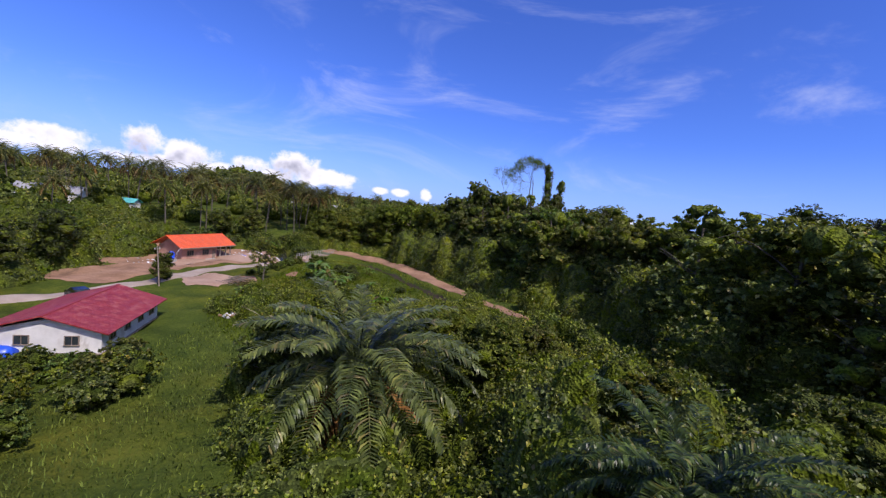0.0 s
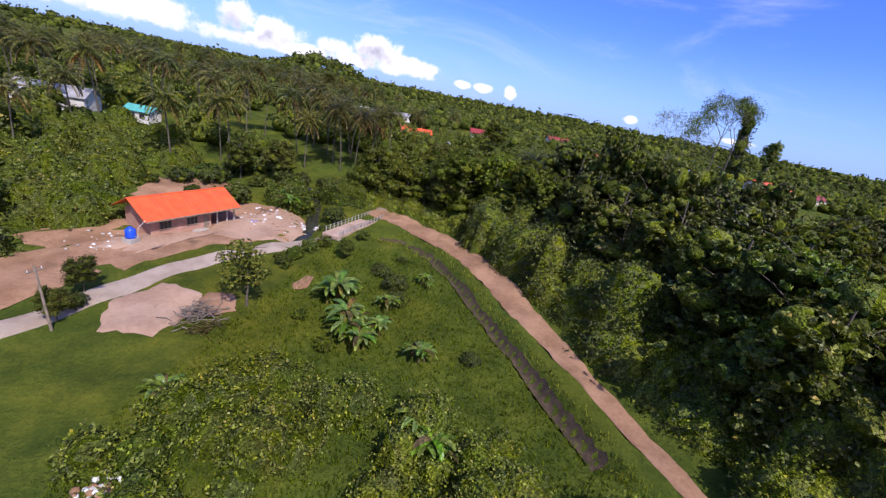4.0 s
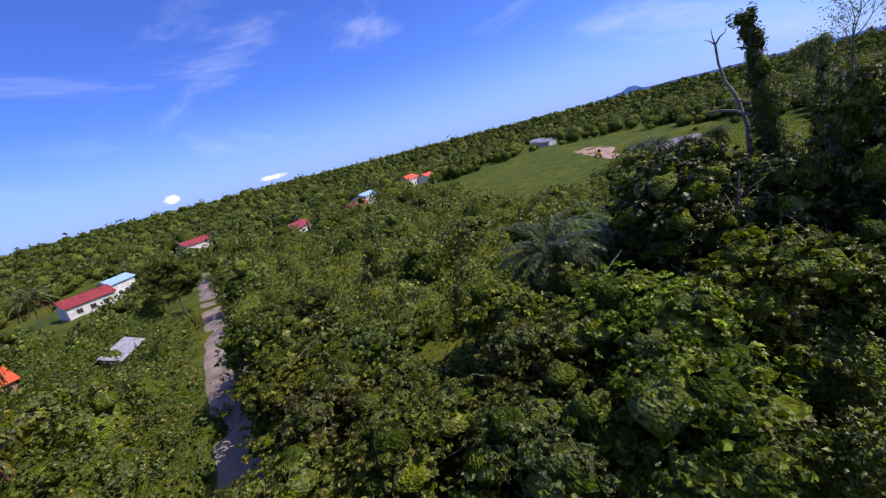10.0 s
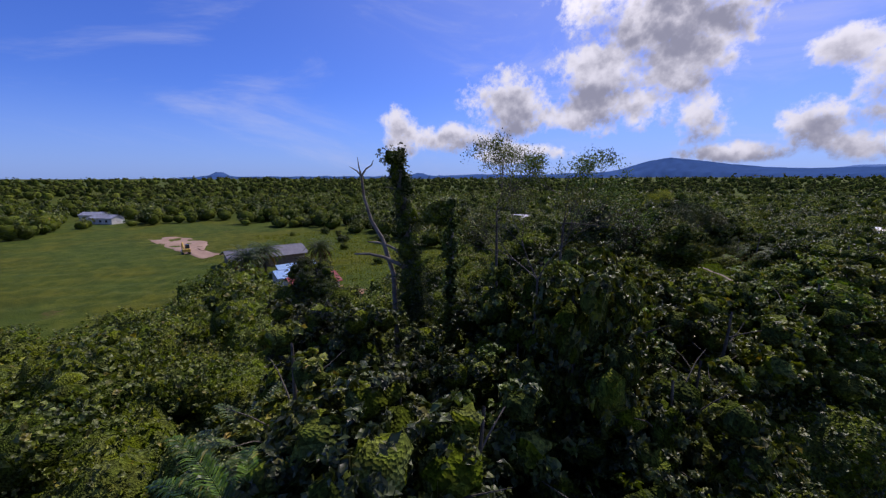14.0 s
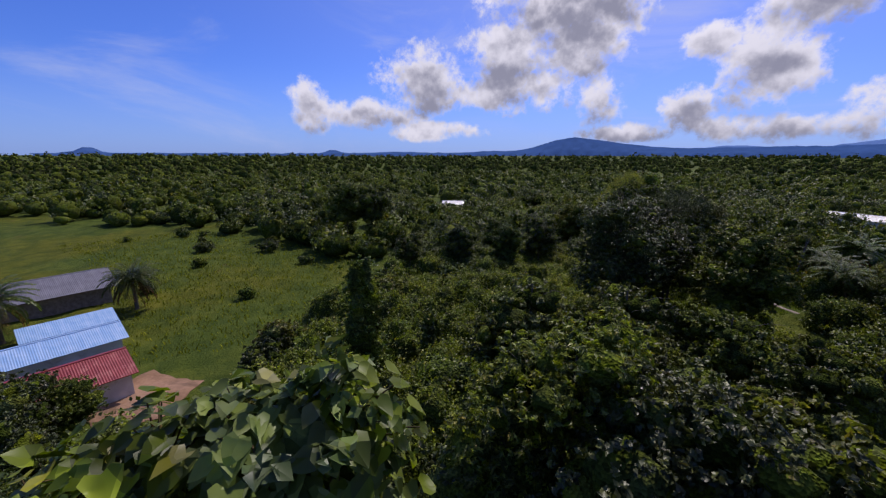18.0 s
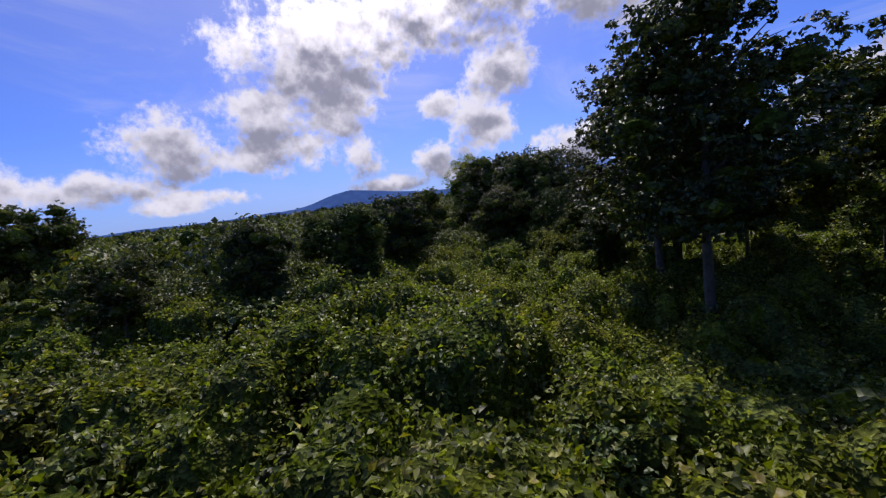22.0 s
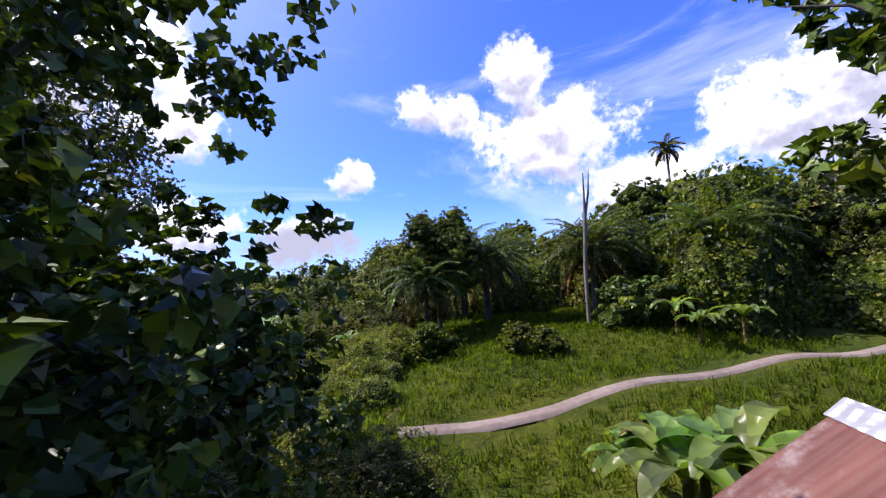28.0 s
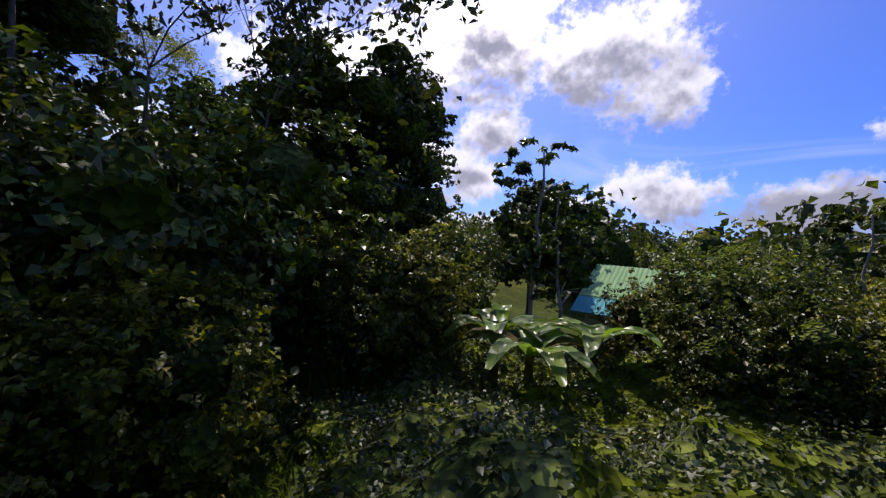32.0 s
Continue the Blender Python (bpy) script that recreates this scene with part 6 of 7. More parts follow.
def woods(name, label, n, seed, where, size, leaf, per, mat, lo=0.7, hi=1.4, lumps=4):
    """Many crowns of loose leaves about lumpy masses, joined."""
    rng = np.random.default_rng(seed)
    V, F, W, count = [], [], [], 0
    for _ in range(n):
        x, y = where(rng)
        s = size * rng.uniform(lo, hi)
        h = s * rng.uniform(0.6, 1.0)
        z = L0(x, y)
        c = np.array([x, y, z + h])
        pieces = [blob(rng, c - (0, 0, h * 0.3), np.array([s * 0.7, s * 0.7, h * 0.68]), *((5, 8) if per > 60 else (4, 6)), 0.2)]
        for _ in range(lumps):
            u = rng.normal(0, 1, 3)
            u /= np.linalg.norm(u)
            pieces.append(blob(rng, c + u * np.array([s, s, h]) * (0.6, 0.6, 0.55) + (0, 0, h * 0.15), np.array([s, s, h]) * rng.uniform(0.2, 0.3), 4, 6, 0.25))
        k = per
        d = rng.normal(0, 1, (k, 3))
        d[:, 2] = np.abs(d[:, 2]) * 0.9 - 0.15
        d /= np.linalg.norm(d, axis=1, keepdims=True)
        hearts = d[: max(3, k // 8)]
        d = hearts[rng.integers(0, len(hearts), k)] + rng.normal(0, 0.22, (k, 3))
        d /= np.maximum(np.linalg.norm(d, axis=1, keepdims=True), 0.8)
        pieces.append(leaves(rng, c + d * np.array([s, s, h]) * rng.uniform(0.7, 1.0, (k, 1)), d, leaf * s / size, 1.4))
        v, f = joined(pieces)
        w = np.ones(len(f), np.int32)
        w[-k:] = 0
        V.append(v)
        F.append(f + count)
        W.append(w)
        count += len(v)
    # slot 1: lumps in the darker green that carries the crowns' inner shade
    ob = new(name, mesh_np(name, np.concatenate(V), np.concatenate(F), [mat, M["inner_shade"]], np.concatenate(W), True))
    return tagged(ob, label, "woods", kind="stuff")


def ring(r0, r1, a0, a1, keep=lambda x, y: True):
    def f(rng):
        while True:
            r = math.sqrt(rng.uniform(r0 * r0, r1 * r1)) if rng.uniform() < 0.6 else rng.uniform(r0, r1)
            a = radians(rng.uniform(a0, a1))
            x, y = math.sin(a) * r, 60 + math.cos(a) * r
            if keep(x, y):
                return x, y
    return f


HOUSES = [tuple(o.location[:2]) for o in bpy.data.objects if o.name.startswith("house") and o.parent is None]


def free(x, y):
    if -92 < x < 54 and -10 < y < 118:
        return False
    if -32 < x < 40 and 100 < y < 130:
        return False
    if within(x, y, MEADOW):
        return False
    if 48 < x < 102 and -6 < y < 112:
        return False
    if -60 < x < -30 and 205 < y < 245:
        return False
    if abs(x + 60 - (y - 215) * 0.4) < 6 and 200 < y < 300:
        return False
    if float(along(x, y, [(-31, 136), (-29, 144), (-16, 197), (-6, 240)])) < 5 or (-62 < x < -36 and 112 < y < 140):
        return False
    return all(math.hypot(x - a, y - b) > 11 and not (abs(x - a - (y - b) * (a + 29) / max(b - 92, 40)) < 8 and 0 < b - y < 20) for a, b in HOUSES)


woods("woods_near", "mixed green woods beyond the clearings", 800, 201, ring(60, 190, -180, 180, free), 3.8, 0.42, 230, M["t_leaf"], lumps=2)
woods("woods_dark", "darker woods beyond the clearings", 550, 202, ring(60, 200, 60, 250, free), 4.2, 0.42, 230, M["t_dark"], lumps=2)
woods("woods_middle", "distant green woods", 2900, 203, ring(180, 420, -180, 180, free), 4.4, 0.7, 40, M["t_leaf"], lumps=1)
woods("woods_middle", "distant dark woods", 1700, 207, ring(180, 420, -180, 180, free), 4.4, 0.7, 40, M["t_dark"], lumps=1)
woods("woods_far", "far wooded land", 5600, 204, ring(400, 1100, -180, 180), 6.0, 1.5, 10, M["far_leaf_haze"], lumps=1)
woods("woods_horizon", "wooded land towards the horizon", 2600, 205, ring(1000, 2600, -180, 180), 12.0, 4.0, 8, M["far_leaf_haze"], 0.6, 1.2, 0)
woods("woods_knoll", "trees on the knoll", 420, 206, lambda r: (-345 + r.normal(0, 48), 655 + r.normal(0, 50)), 5.5, 1.4, 24, M["t_dark"], lumps=2)


# ---- thickets: blankets of growth over the ground ----


def thicket(name, label, outline, step, seed, r, h, leaf, per_m2, mat, keep_open=1.0, res=0.7, hole=None):
    """Domes of tangled growth side by side: one lumpy sheet with leaves standing off it all over."""
    rng = np.random.default_rng(seed)
    o = np.array(outline, float)
    x0, y0, x1, y1 = o[:, 0].min() - 3, o[:, 1].min() - 3, o[:, 0].max() + 3, o[:, 1].max() + 3
    xs, ys = np.arange(x0, x1, res), np.arange(y0, y1, res)
    gx, gy = np.meshgrid(xs, ys)
    top = np.full(gx.shape, -0.6)
    for px, py in scatter(rng, outline, step):
        if within(px, py, MEADOW) or not is_open(px, py, keep_open) or (hole and math.hypot(px - hole[0], py - hole[1]) < hole[2]):
            continue
        rr, hh = rng.uniform(*r), rng.uniform(*h)
        i0, i1 = np.searchsorted(xs, (px - rr, px + rr))
        j0, j1 = np.searchsorted(ys, (py - rr, py + rr))
        sx, sy = gx[j0:j1, i0:i1], gy[j0:j1, i0:i1]
        q = ((sx - px) ** 2 + (sy - py) ** 2) / rr**2
        dome = np.where(q < 1, hh * np.maximum(1 - q**1.4, 0) ** 0.42, -0.6)
        top[j0:j1, i0:i1] = np.maximum(top[j0:j1, i0:i1], dome)
        for _ in range(int(3 + rr * 2)):                       # smaller heads round it
            a, d = rng.uniform(0, 6.283), rr * rng.uniform(0.2, 0.85)
            cx, cy, sr = px + math.cos(a) * d, py + math.sin(a) * d, max(rr * rng.uniform(0.28, 0.48), res * 1.1)
            i0, i1 = np.searchsorted(xs, (cx - sr, cx + sr))
            j0, j1 = np.searchsorted(ys, (cy - sr, cy + sr))
            q = ((gx[j0:j1, i0:i1] - cx) ** 2 + (gy[j0:j1, i0:i1] - cy) ** 2) / sr**2
            crest = hh * (1 - (d / rr) ** 2.8) ** 0.42 + sr * rng.uniform(-0.1, 0.55)
            head = np.where(q < 1, crest - sr * (1 - np.sqrt(np.maximum(1 - q, 0))), -0.6)
            top[j0:j1, i0:i1] = np.maximum(top[j0:j1, i0:i1], head)
    top += np.where(top > 0, rng.uniform(-0.1, 0.1, top.shape) * (0.5 + 0.15 * max(h)), 0)
    z = land(gx, gy) + top
    idx = np.arange(gx.size).reshape(gx.shape)
    F = np.stack([idx[:-1, :-1], idx[:-1, 1:], idx[1:, 1:], idx[1:, :-1]], -1).reshape(-1, 4)
    F = F[top.ravel()[F].max(1) > -0.3]
    used, inv = np.unique(F, return_inverse=True)
    V = np.stack([gx, gy, z], -1).reshape(-1, 3)[used]
    F = inv.reshape(-1, 4)
    # leaves over the sheet, more where it is steep
    a, b, c, d = (V[F[:, k]] for k in range(4))
    nrm = np.cross(c - a, d - b)
    area = np.linalg.norm(nrm, axis=1) / 2
    nrm /= 2 * area[:, None] + 1e-9
    n = int(area.sum() * per_m2)
    pick = rng.choice(len(F), n, p=area / area.sum())
    u, v = rng.uniform(0, 1, (n, 1)), rng.uniform(0, 1, (n, 1))
    p = (a[pick] * (1 - u) + b[pick] * u) * (1 - v) + (d[pick] * (1 - u) + c[pick] * u) * v
    # sprays: leaves gather about shoots that stand off the sheet
    m = max(1, n // 9)
    heart = rng.integers(0, n, m)[rng.integers(0, m, n)]
    off = rng.normal(0, leaf * 1.15, (n, 3)) * (1, 1, 0.7)
    rise = (rng.uniform(0, 1, n) ** 2 * leaf * 4.0)[heart][:, None]
    loose = rng.uniform(0, 1, (n, 1)) < 0.35
    c0 = np.where(loose, p, p[heart] + nrm[pick][heart] * (rise + leaf * 0.4) + off)
    lv, lf = leaves(rng, c0, nrm[pick] * 0.7 + (0, 0, 0.5), leaf, 1.5)
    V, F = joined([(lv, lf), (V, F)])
    # slot 1: the sheet, its darker green painted for shade under the leaves
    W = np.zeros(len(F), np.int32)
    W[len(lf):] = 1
    ob = new(name, mesh_np(name, V, F, [mat, M["inner_shade"]], W, True))
    return tagged(ob, label, "undergrowth", kind="stuff")


thicket("thicket_start", "tall tangle of bright leafy growth on the slope", START, 3.2, 501, (1.2, 2.6), (1.0, 4.0), 0.15, 36, M["t_vine"], 0.6, 0.42, hole=(-7.1, 27.9, 3.4))
thicket("thicket_front", "low tangle of bright leafy growth below the palms", FRONT, 2.8, 519, (0.9, 2.2), (0.6, 3.2), 0.15, 34, M["t_vine"], -0.5, 0.42, hole=(-7.1, 27.9, 3.6))
thicket("thicket_bank_east", "tall bright bushes beside the palms", FRONT_EAST, 3.2, 520, (1.3, 2.7), (2.4, 6.8), 0.15, 34, M["t_leaf"], 0.3, 0.42)
thicket("thicket_tall", "tall climber-hung bushes above the track", [(2, 18), (2, 38), (7, 46), (12, 44), (15, 30), (17, 16)], 2.8, 515, (1.2, 2.4), (1.6, 4.6), 0.17, 36, M["t_vine"], 0.4, 0.45)
thicket("thicket_slope", "low sprawling green bushes on the grass slope", [(-31, 52), (-29, 60), (-22, 64), (-15, 62), (-12, 63), (-5, 65), (-2, 58), (-6, 52), (-12, 52), (-13, 57), (-17, 58), (-18, 53), (-24, 50)], 2.9, 502, (0.9, 2.2), (0.7, 2.8), 0.16, 36, M["t_vine"], 1.0, 0.4)
# darker leaves here stand in for the wood's shaded, backlit side
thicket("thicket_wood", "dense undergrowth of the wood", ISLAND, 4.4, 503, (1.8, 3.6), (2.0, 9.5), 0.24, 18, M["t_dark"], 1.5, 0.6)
thicket("thicket_glade", "bright climber-hung bushes on the lower side of the wood", [(27, 121), (42, 118), (52, 108), (55, 96), (52, 84), (44, 82), (34, 88), (29, 100)], 3.6, 521, (1.3, 2.8), (3.5, 9.5), 0.17, 30, M["t_vine"], 1.0, 0.45)
thicket("thicket_south", "dense undergrowth of the southern wood", SOUTH, 4.6, 504, (2.4, 4.5), (3.0, 10.0), 0.28, 15, M["t_leaf"], 1.5, 0.7)
thicket("thicket_verge", "climber-covered bank beside the dirt track", [(-14, 109), (-2, 97), (10, 82), (21, 64), (24, 54), (14, 52), (3, 74), (-7, 92), (-16, 101)], 2.2, 505, (1.2, 2.6), (1.0, 4.0), 0.18, 32, M["t_vine"], 0.6, 0.5)
thicket("thicket_bank", "bushy stream bank by the bridge", [(-44, 108), (-35, 111), (-34, 132), (-36, 142), (-38, 130), (-44, 114), (-52, 108), (-54, 102), (-47, 100)], 2.8, 506, (1.4, 3.0), (1.5, 4.0), 0.2, 20, M["t_leaf"], 0.2)
thicket("thicket_corner", "bright climbers spilling beside the end of the track", [(-27, 110.5), (-20, 106.6), (-15, 105), (-15, 110), (-20, 114), (-27, 116), (-37, 116), (-37, 111.5)], 2.2, 516, (1.1, 2.2), (0.8, 3.0), 0.17, 36, M["t_vine"], -2.6, 0.6)
thicket("thicket_north", "scrubby trees and climbers beyond the wood", [(-27, 118), (-10, 119), (10, 124), (40, 124), (56, 116), (60, 130), (66, 150), (60, 200), (20, 230), (-5, 220), (-14, 190), (-22, 160), (-27, 140)], 4.6, 507, (1.8, 3.8), (1.2, 4.6), 0.3, 8, M["t_leaf"], 2.0, 0.7, hole=(-14, 140, 8.0))
thicket("thicket_roadside", "bushes between the palm grove and the road", [(-44, 140), (-34, 138), (-30, 160), (-22, 190), (-34, 215), (-52, 204), (-54, 170)], 3.4, 514, (1.6, 3.4), (1.2, 4.2), 0.3, 8, M["t_leaf"], 1.0, 0.9)
thicket("thicket_scrub", "rough scrub on the open slope", SCRUB, 3.5, 508, (1.2, 2.7), (0.7, 4.2), 0.19, 28, M["t_vine"], 1, 0.45)
thicket("thicket_hillside", "blanket of bright leafy scrub on the hillside", [(52, 84), (66, 76), (80, 70), (96, 66), (96, 46), (84, 41), (79, 48), (75, 50), (73.5, 49.5), (68, 50), (60, 47), (46, 50), (46, 64)], 2.1, 509, (0.6, 1.6), (0.4, 3.0), 0.13, 58, M["t_vine"], 0.3, 0.36, hole=(72, 45, 2.6))
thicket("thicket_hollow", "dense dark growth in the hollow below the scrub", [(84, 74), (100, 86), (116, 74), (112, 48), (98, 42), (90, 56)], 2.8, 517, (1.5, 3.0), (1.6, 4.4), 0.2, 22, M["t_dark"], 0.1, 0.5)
# these vines take the darker leaves to paint the shade on the ground
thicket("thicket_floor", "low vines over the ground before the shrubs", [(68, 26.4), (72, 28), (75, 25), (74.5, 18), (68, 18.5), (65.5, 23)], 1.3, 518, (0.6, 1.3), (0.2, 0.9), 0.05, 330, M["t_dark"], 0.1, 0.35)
thicket("thicket_mound", "low leafy growth over a mound in the grass", [(66, 25), (64.6, 27.5), (68, 32), (72.4, 34), (74, 31.5), (72, 28.6), (69, 26.8)], 1.5, 510, (0.9, 1.9), (0.3, 1.25), 0.042, 900, M["t_vine"], 0.1, 0.22)
thicket("thicket_rise", "low bright weeds on the rise beside the shrubs", [(70.9, 36.6), (72.6, 37.4), (74.2, 35.4), (75.4, 32.6), (73.6, 31.8), (72.4, 33.2)], 1.4, 522, (0.8, 1.5), (0.4, 1.3), 0.04, 800, M["t_vine"], 0.1, 0.25)
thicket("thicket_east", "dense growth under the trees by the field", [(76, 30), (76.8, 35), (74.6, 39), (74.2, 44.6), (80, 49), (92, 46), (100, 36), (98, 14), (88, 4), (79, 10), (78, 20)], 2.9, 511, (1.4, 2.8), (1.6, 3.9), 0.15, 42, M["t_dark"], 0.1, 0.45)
thicket("thicket_west", "mixed bushes and small trees behind the houses", [(-60, 44), (-57, 58), (-64, 72), (-62, 84), (-74, 92), (-74, 112), (-92, 118), (-110, 90), (-100, 40), (-76, 30)], 5.2, 512, (2.0, 4.0), (1.5, 5.5), 0.32, 5, M["t_leaf"], 1.5, 0.9)
thicket("thicket_edge", "green wall of trees behind the grass field", [(49, 44), (52, 36), (50, 28), (50, 20), (56, 14), (66, 16), (68, 8), (66, 2), (52, 0), (44, 20), (42, 44)], 2.9, 513, (1.2, 2.4), (1.4, 4.6), 0.19, 30, M["t_leaf"], 0.6, 0.45)


# ---- grass ----


def turf(name, label, outline, step, seed, height, blades, width=0.02, mat=None):
    rng = np.random.default_rng(seed)
    pts = np.array([p for p in scatter(rng, outline, step) if is_open(*p, -1.2)])
    n = len(pts) * blades
    c = np.repeat(pts, blades, 0) + rng.normal(0, step * 0.35, (n, 2))
    z = land(c[:, 0], c[:, 1])
    b = np.concatenate([c, z[:, None] - 0.03], 1)
    a = rng.uniform(0, 6.283, n)
    h = height * rng.uniform(0.4, 1.25, n)[:, None]
    out = np.stack([np.cos(a), np.sin(a), np.zeros(n)], 1)
    side = np.stack([-np.sin(a), np.cos(a), np.zeros(n)], 1) * width * rng.uniform(0.7, 1.5, n)[:, None]
    mid = b + out * h * 0.22 + np.array([0, 0, 1.0]) * h * 0.62
    tip = b + out * h * 0.62 + np.array([0, 0, 1.0]) * h * rng.uniform(0.7, 1.0, n)[:, None]
    V = np.stack([b - side, b + side, mid + side * 0.8, mid - side * 0.8, tip + side * 0.1, tip - side * 0.1], 1).reshape(-1, 3)
    i = np.arange(n)[:, None] * 6
    F = np.concatenate([i + np.array([[0, 1, 2, 3]]), i + np.array([[3, 2, 4, 5]])], 0)
    ob = new(name, mesh_np(name, V, F, [mat or M["grass"]]))
    return tagged(ob, label, "grass", kind="stuff")


turf("grass_field", "long bright green grass of the open field", [(50, 24), (52, 44), (58, 47), (69, 46), (72, 42), (76, 38), (78, 33), (77, 22), (72, 14), (58, 14)], 0.36, 301, 0.32, 11, 0.016)
turf("grass_slope", "long tufted grass between the bushes", [(-32, 52), (-34, 92), (-20, 94), (-8, 80), (6, 60), (-2, 44), (-20, 40)], 0.6, 302, 0.45, 6, 0.03, mat=M["grass_rough"])
turf("grass_lawn", "rough grass beside the red-roofed house", [(-30, 22), (-30, 52), (-12, 48), (-8, 24), (-14, 2), (-26, 2)], 0.6, 303, 0.34, 5, 0.028, mat=M["grass_rough"])
turf("grass_east", "rough grass of the eastern field", [(74, 100), (72, 128), (110, 136), (150, 160), (160, 130), (110, 88)], 1.5, 304, 0.6, 5, 0.06, mat=M["grass_rough"])
turf("grass_verge", "rank grass beside the dirt track", [(-30, 96), (-24, 104), (-12, 96), (0, 78), (10, 58), (6, 56), (-6, 76), (-16, 92)], 0.6, 305, 0.5, 6, 0.03, mat=M["grass_rough"])

# ---- distance ----


def mountains(name, label, az0, az1, dist, profile, colour, seed):
    """A range of hills far behind everything; distance haze is put into its blue, glowing colour."""
    rng = np.random.default_rng(seed)
    n = 160
    az = np.linspace(az0, az1, n)
    el = profile(az) + rng.normal(0, 0.02, n)
    V, rows = [], 8
    for k in range(rows):
        f = k / (rows - 1)
        for a, e in zip(az, el):
            r = dist - (1 - f) * dist * 0.12 + 60 * math.sin(a * 3 + k)
            z = 20 + math.tan(radians(max(e, 0.0))) * dist * f**0.9 + rng.normal(0, 4) * (0 < k < rows - 1)
            V.append((math.sin(radians(a)) * r, math.cos(radians(a)) * r, z - 30 * (k == 0)))
    i = np.arange(rows * n).reshape(rows, n)
    F = np.stack([i[:-1, :-1], i[:-1, 1:], i[1:, 1:], i[1:, :-1]], -1).reshape(-1, 4)
    m, nd, b, out = material(name + "_haze_blue", 1.0)
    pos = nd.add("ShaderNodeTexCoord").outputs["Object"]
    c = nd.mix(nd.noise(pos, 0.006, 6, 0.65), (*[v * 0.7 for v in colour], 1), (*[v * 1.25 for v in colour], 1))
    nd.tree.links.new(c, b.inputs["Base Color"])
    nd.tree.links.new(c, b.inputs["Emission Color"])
    # even glow in place of the bright hazy air before the hills
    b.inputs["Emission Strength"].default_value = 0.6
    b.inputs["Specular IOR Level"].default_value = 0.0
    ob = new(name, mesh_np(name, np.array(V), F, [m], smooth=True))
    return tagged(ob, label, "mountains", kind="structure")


def hump(az, c, w, h):
    return h * np.exp(-(((az - c) / w) ** 2))


mountains("mountain_range", "wooded mountains on the horizon, haze painted in as glowing blue", 66, 190, 3900, lambda a: 0.12 + hump(a, 127.8, 4.6, 1.4) + hump(a, 133, 6.5, 1.1) + hump(a, 118, 5, 0.35) + hump(a, 96, 1.2, 0.5) + hump(a, 105, 5, 0.25) + hump(a, 150, 14, 0.8) + hump(a, 166, 9, 0.9) + hump(a, 70.2, 1.0, 0.7), (0.035, 0.075, 0.19), 401)
mountains("mountain_ridge", "mountains behind the others, haze painted in paler", 136, 240, 4400, lambda a: 0.15 + hump(a, 147, 5, 0.9) + hump(a, 162, 8, 1.5) + hump(a, 173, 9, 1.3) + hump(a, 192, 10, 0.7), (0.08, 0.14, 0.3), 402)


# ---- clutter ----


def sticks(name, label, category, at, n, reach, height, seed, mat, thick=0.03):
    """A heap of cut branches lying every way."""
    rng = np.random.default_rng(seed)
    t = base(name, label, category, at)
    for _ in range(n):
        a, p = rng.uniform(0, 6.283), rng.normal(0, reach * 0.35, 2)
        l = rng.uniform(0.8, 2.2)
        z = rng.uniform(0.05, height) * math.exp(-(p[0] ** 2 + p[1] ** 2) / reach**2)
        d = Vector((math.cos(a), math.sin(a), rng.uniform(-0.25, 0.35))) * l
        c = Vector((p[0], p[1], z + 0.1))
        V, F = tube([c - d * 0.5, c + Vector(rng.normal(0, 0.08, 3)), c + d * 0.5], [thick, thick * 0.8, thick * 0.4], 4)
        child("branch", mesh_np("branch", V, F, [mat]), t)
    return t


sticks("brush_pile", "heap of cut brown branches beside the lane", "brush pile", (-35.6, 67.6, L0(-35.6, 67.6)), 90, 3.0, 1.2, 41, M["dead_wood"], 0.045)
sticks("brush_pile", "low heap of dry branches in the grass", "brush pile", (-33.6, 66.0, L0(-33.6, 66.0)), 40, 2.0, 0.7, 42, M["leaf_dry"], 0.04)


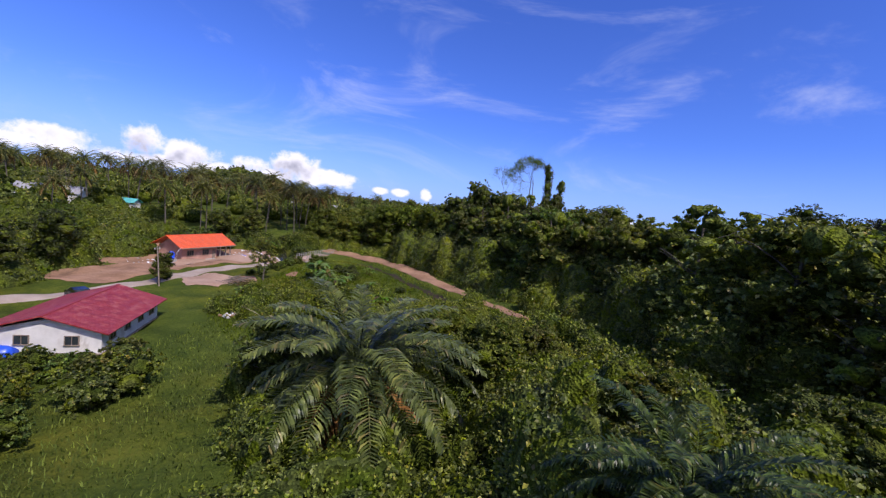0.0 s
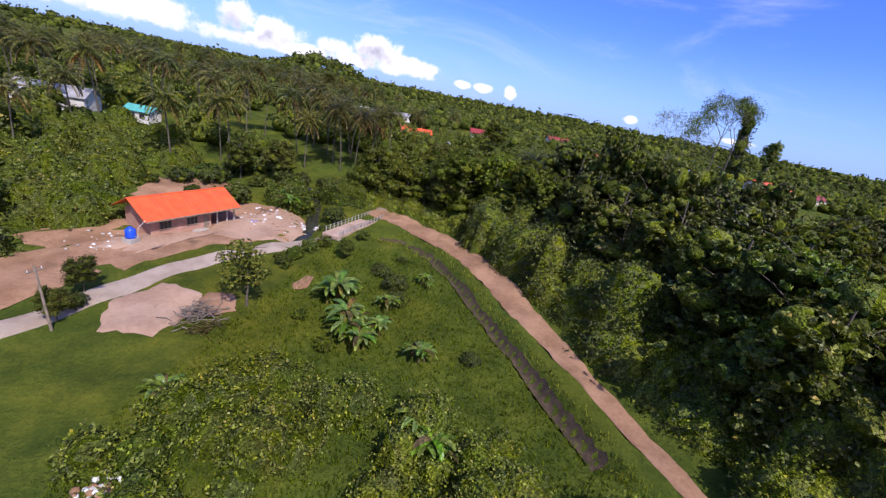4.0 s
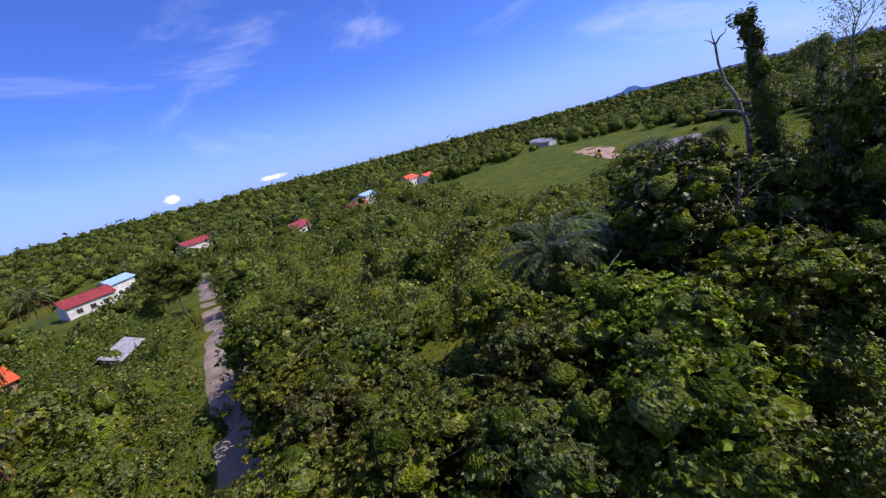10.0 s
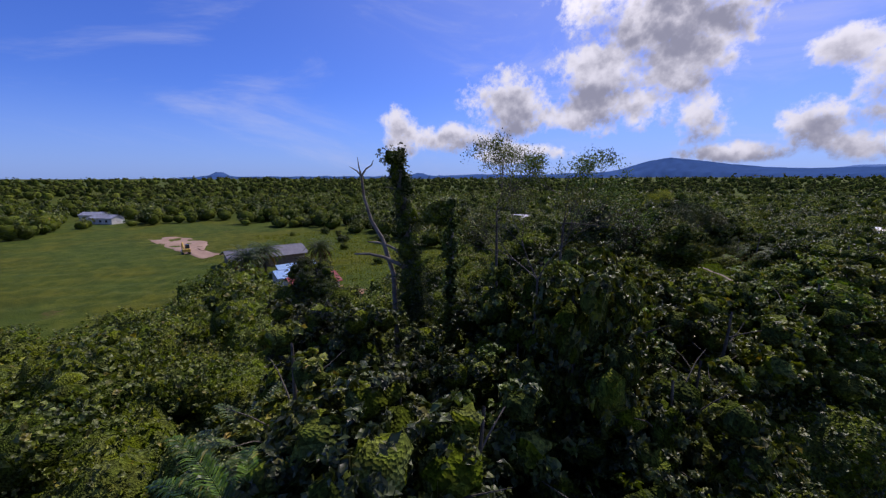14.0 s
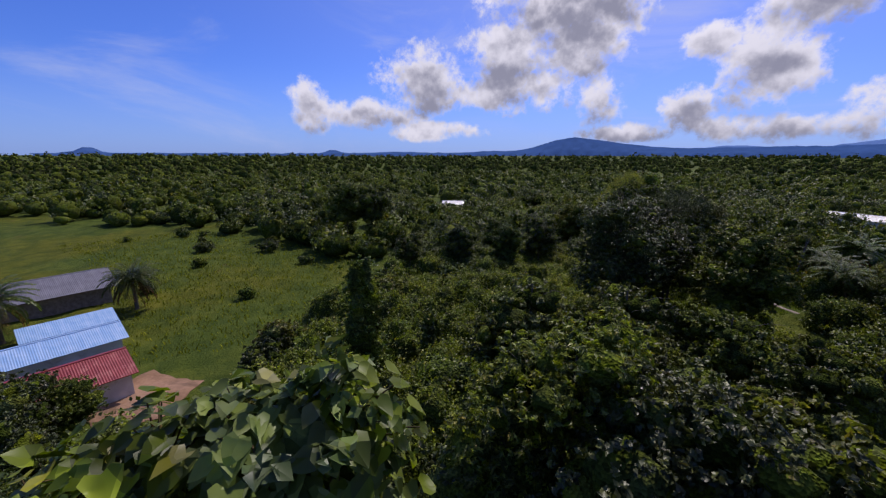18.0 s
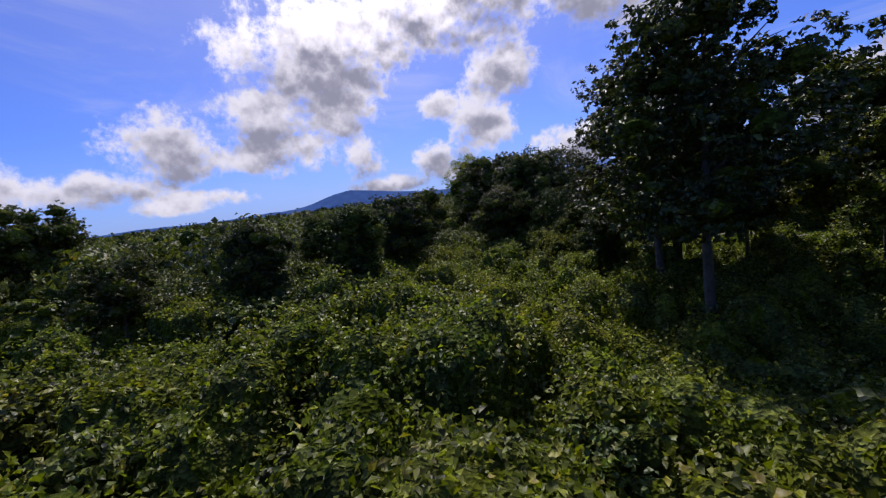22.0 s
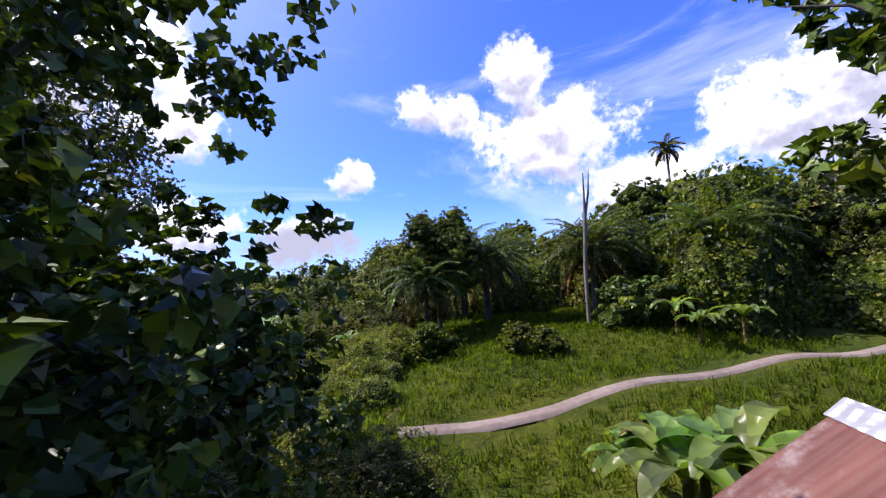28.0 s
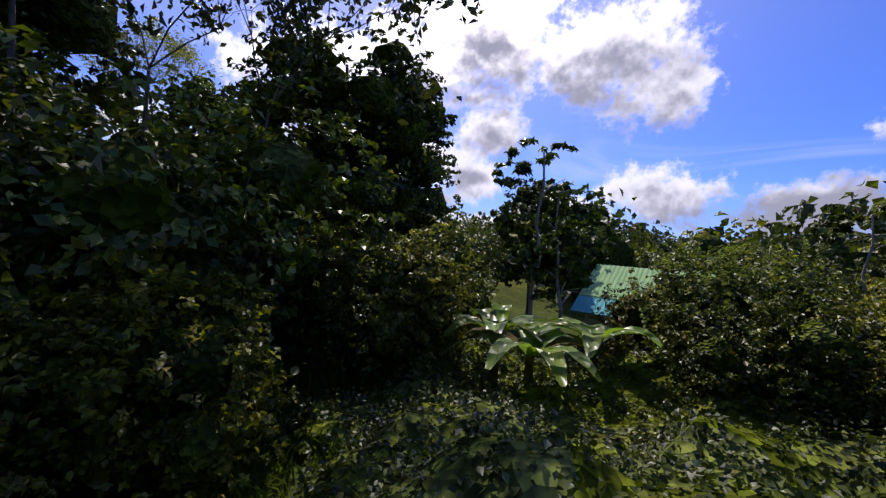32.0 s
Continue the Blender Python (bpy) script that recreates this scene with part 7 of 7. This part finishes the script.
def heap(name, label, category, at, n, reach, seed, mats, size=(0.1, 0.4)):
    """Loose lumps lying about, each a piece of its own."""
    rng = np.random.default_rng(seed)
    t = base(name, label, category, at)
    for i in range(n):
        p = rng.normal(0, reach * 0.45, 2)
        s = rng.uniform(*size)
        z = L0(at[0] + p[0], at[1] + p[1]) - at[2] + 0.1
        V, F = blob(rng, np.array([p[0], p[1], z + s * 0.2]), np.array([s, s * rng.uniform(0.5, 1), s * 0.5]), 4, 6, 0.35)
        child("piece", mesh_np("piece", V, F, [mats[i % len(mats)]]), t)
    return t


heap("rubble_heap", "heap of broken pale stones on the lawn", "rubble", (-28.2, 51.7, L0(-28.2, 51.7)), 45, 1.4, 51, [M["cement"], M["rubbish"], M["dirt"]], (0.1, 0.3))
heap("rubbish", "scattered rubbish and broken blocks on the bare yard", "rubbish", (-46.5, 95.0, L0(-46.5, 95.0)), 80, 5.0, 52, [M["rubbish"], M["cement"], M["dirt"], M["rubbish"], M["sand"]], (0.08, 0.34))
heap("rubbish", "broken stones and rubbish on the stream bank", "rubbish", (-41.0, 97.2, L0(-41.0, 97.2)), 45, 2.0, 53, [M["rubbish"], M["cement"], M["sand"]], (0.12, 0.4))
heap("rubbish", "scraps and stones beside the house", "rubbish", (-56.0, 76.0, L0(-56.0, 76.0)), 35, 4.0, 54, [M["rubbish"], M["dirt"], M["cement"]], (0.08, 0.3))
heap("blue_scrap", "scrap of blue plastic on the bare yard", "rubbish", (-47.4, 92.2, L0(-47.4, 92.2)), 3, 0.5, 55, [M["blue_plastic"]], (0.15, 0.3))


def utility_pole(at, height, lean):
    t = base("utility_pole", "thin leaning grey wooden utility pole beside the lane", "utility pole", at)
    V, F = tube([(0, 0, -0.4), (lean * 0.5, 0, height / 2), (lean, 0, height)], [0.12, 0.1, 0.08], 8)
    child("pole", mesh_np("pole", V, F, [M["timber"]], smooth=True), t)
    part("crossarm", boxes((lean - 0.05, lean + 0.05, -0.6, 0.6, height - 0.5, height - 0.4)), M["timber"], t)
    for y in (-0.5, 0.0, 0.5):
        V, F = tube([(lean, y, height - 0.4), (lean, y, height - 0.22)], [0.04, 0.03], 6)
        child("insulator", mesh_np("insulator", V, F, [M["rubbish"]]), t)


utility_pole((-44.2, 61.0, L0(-44.2, 61.0)), 6.0, -0.5)
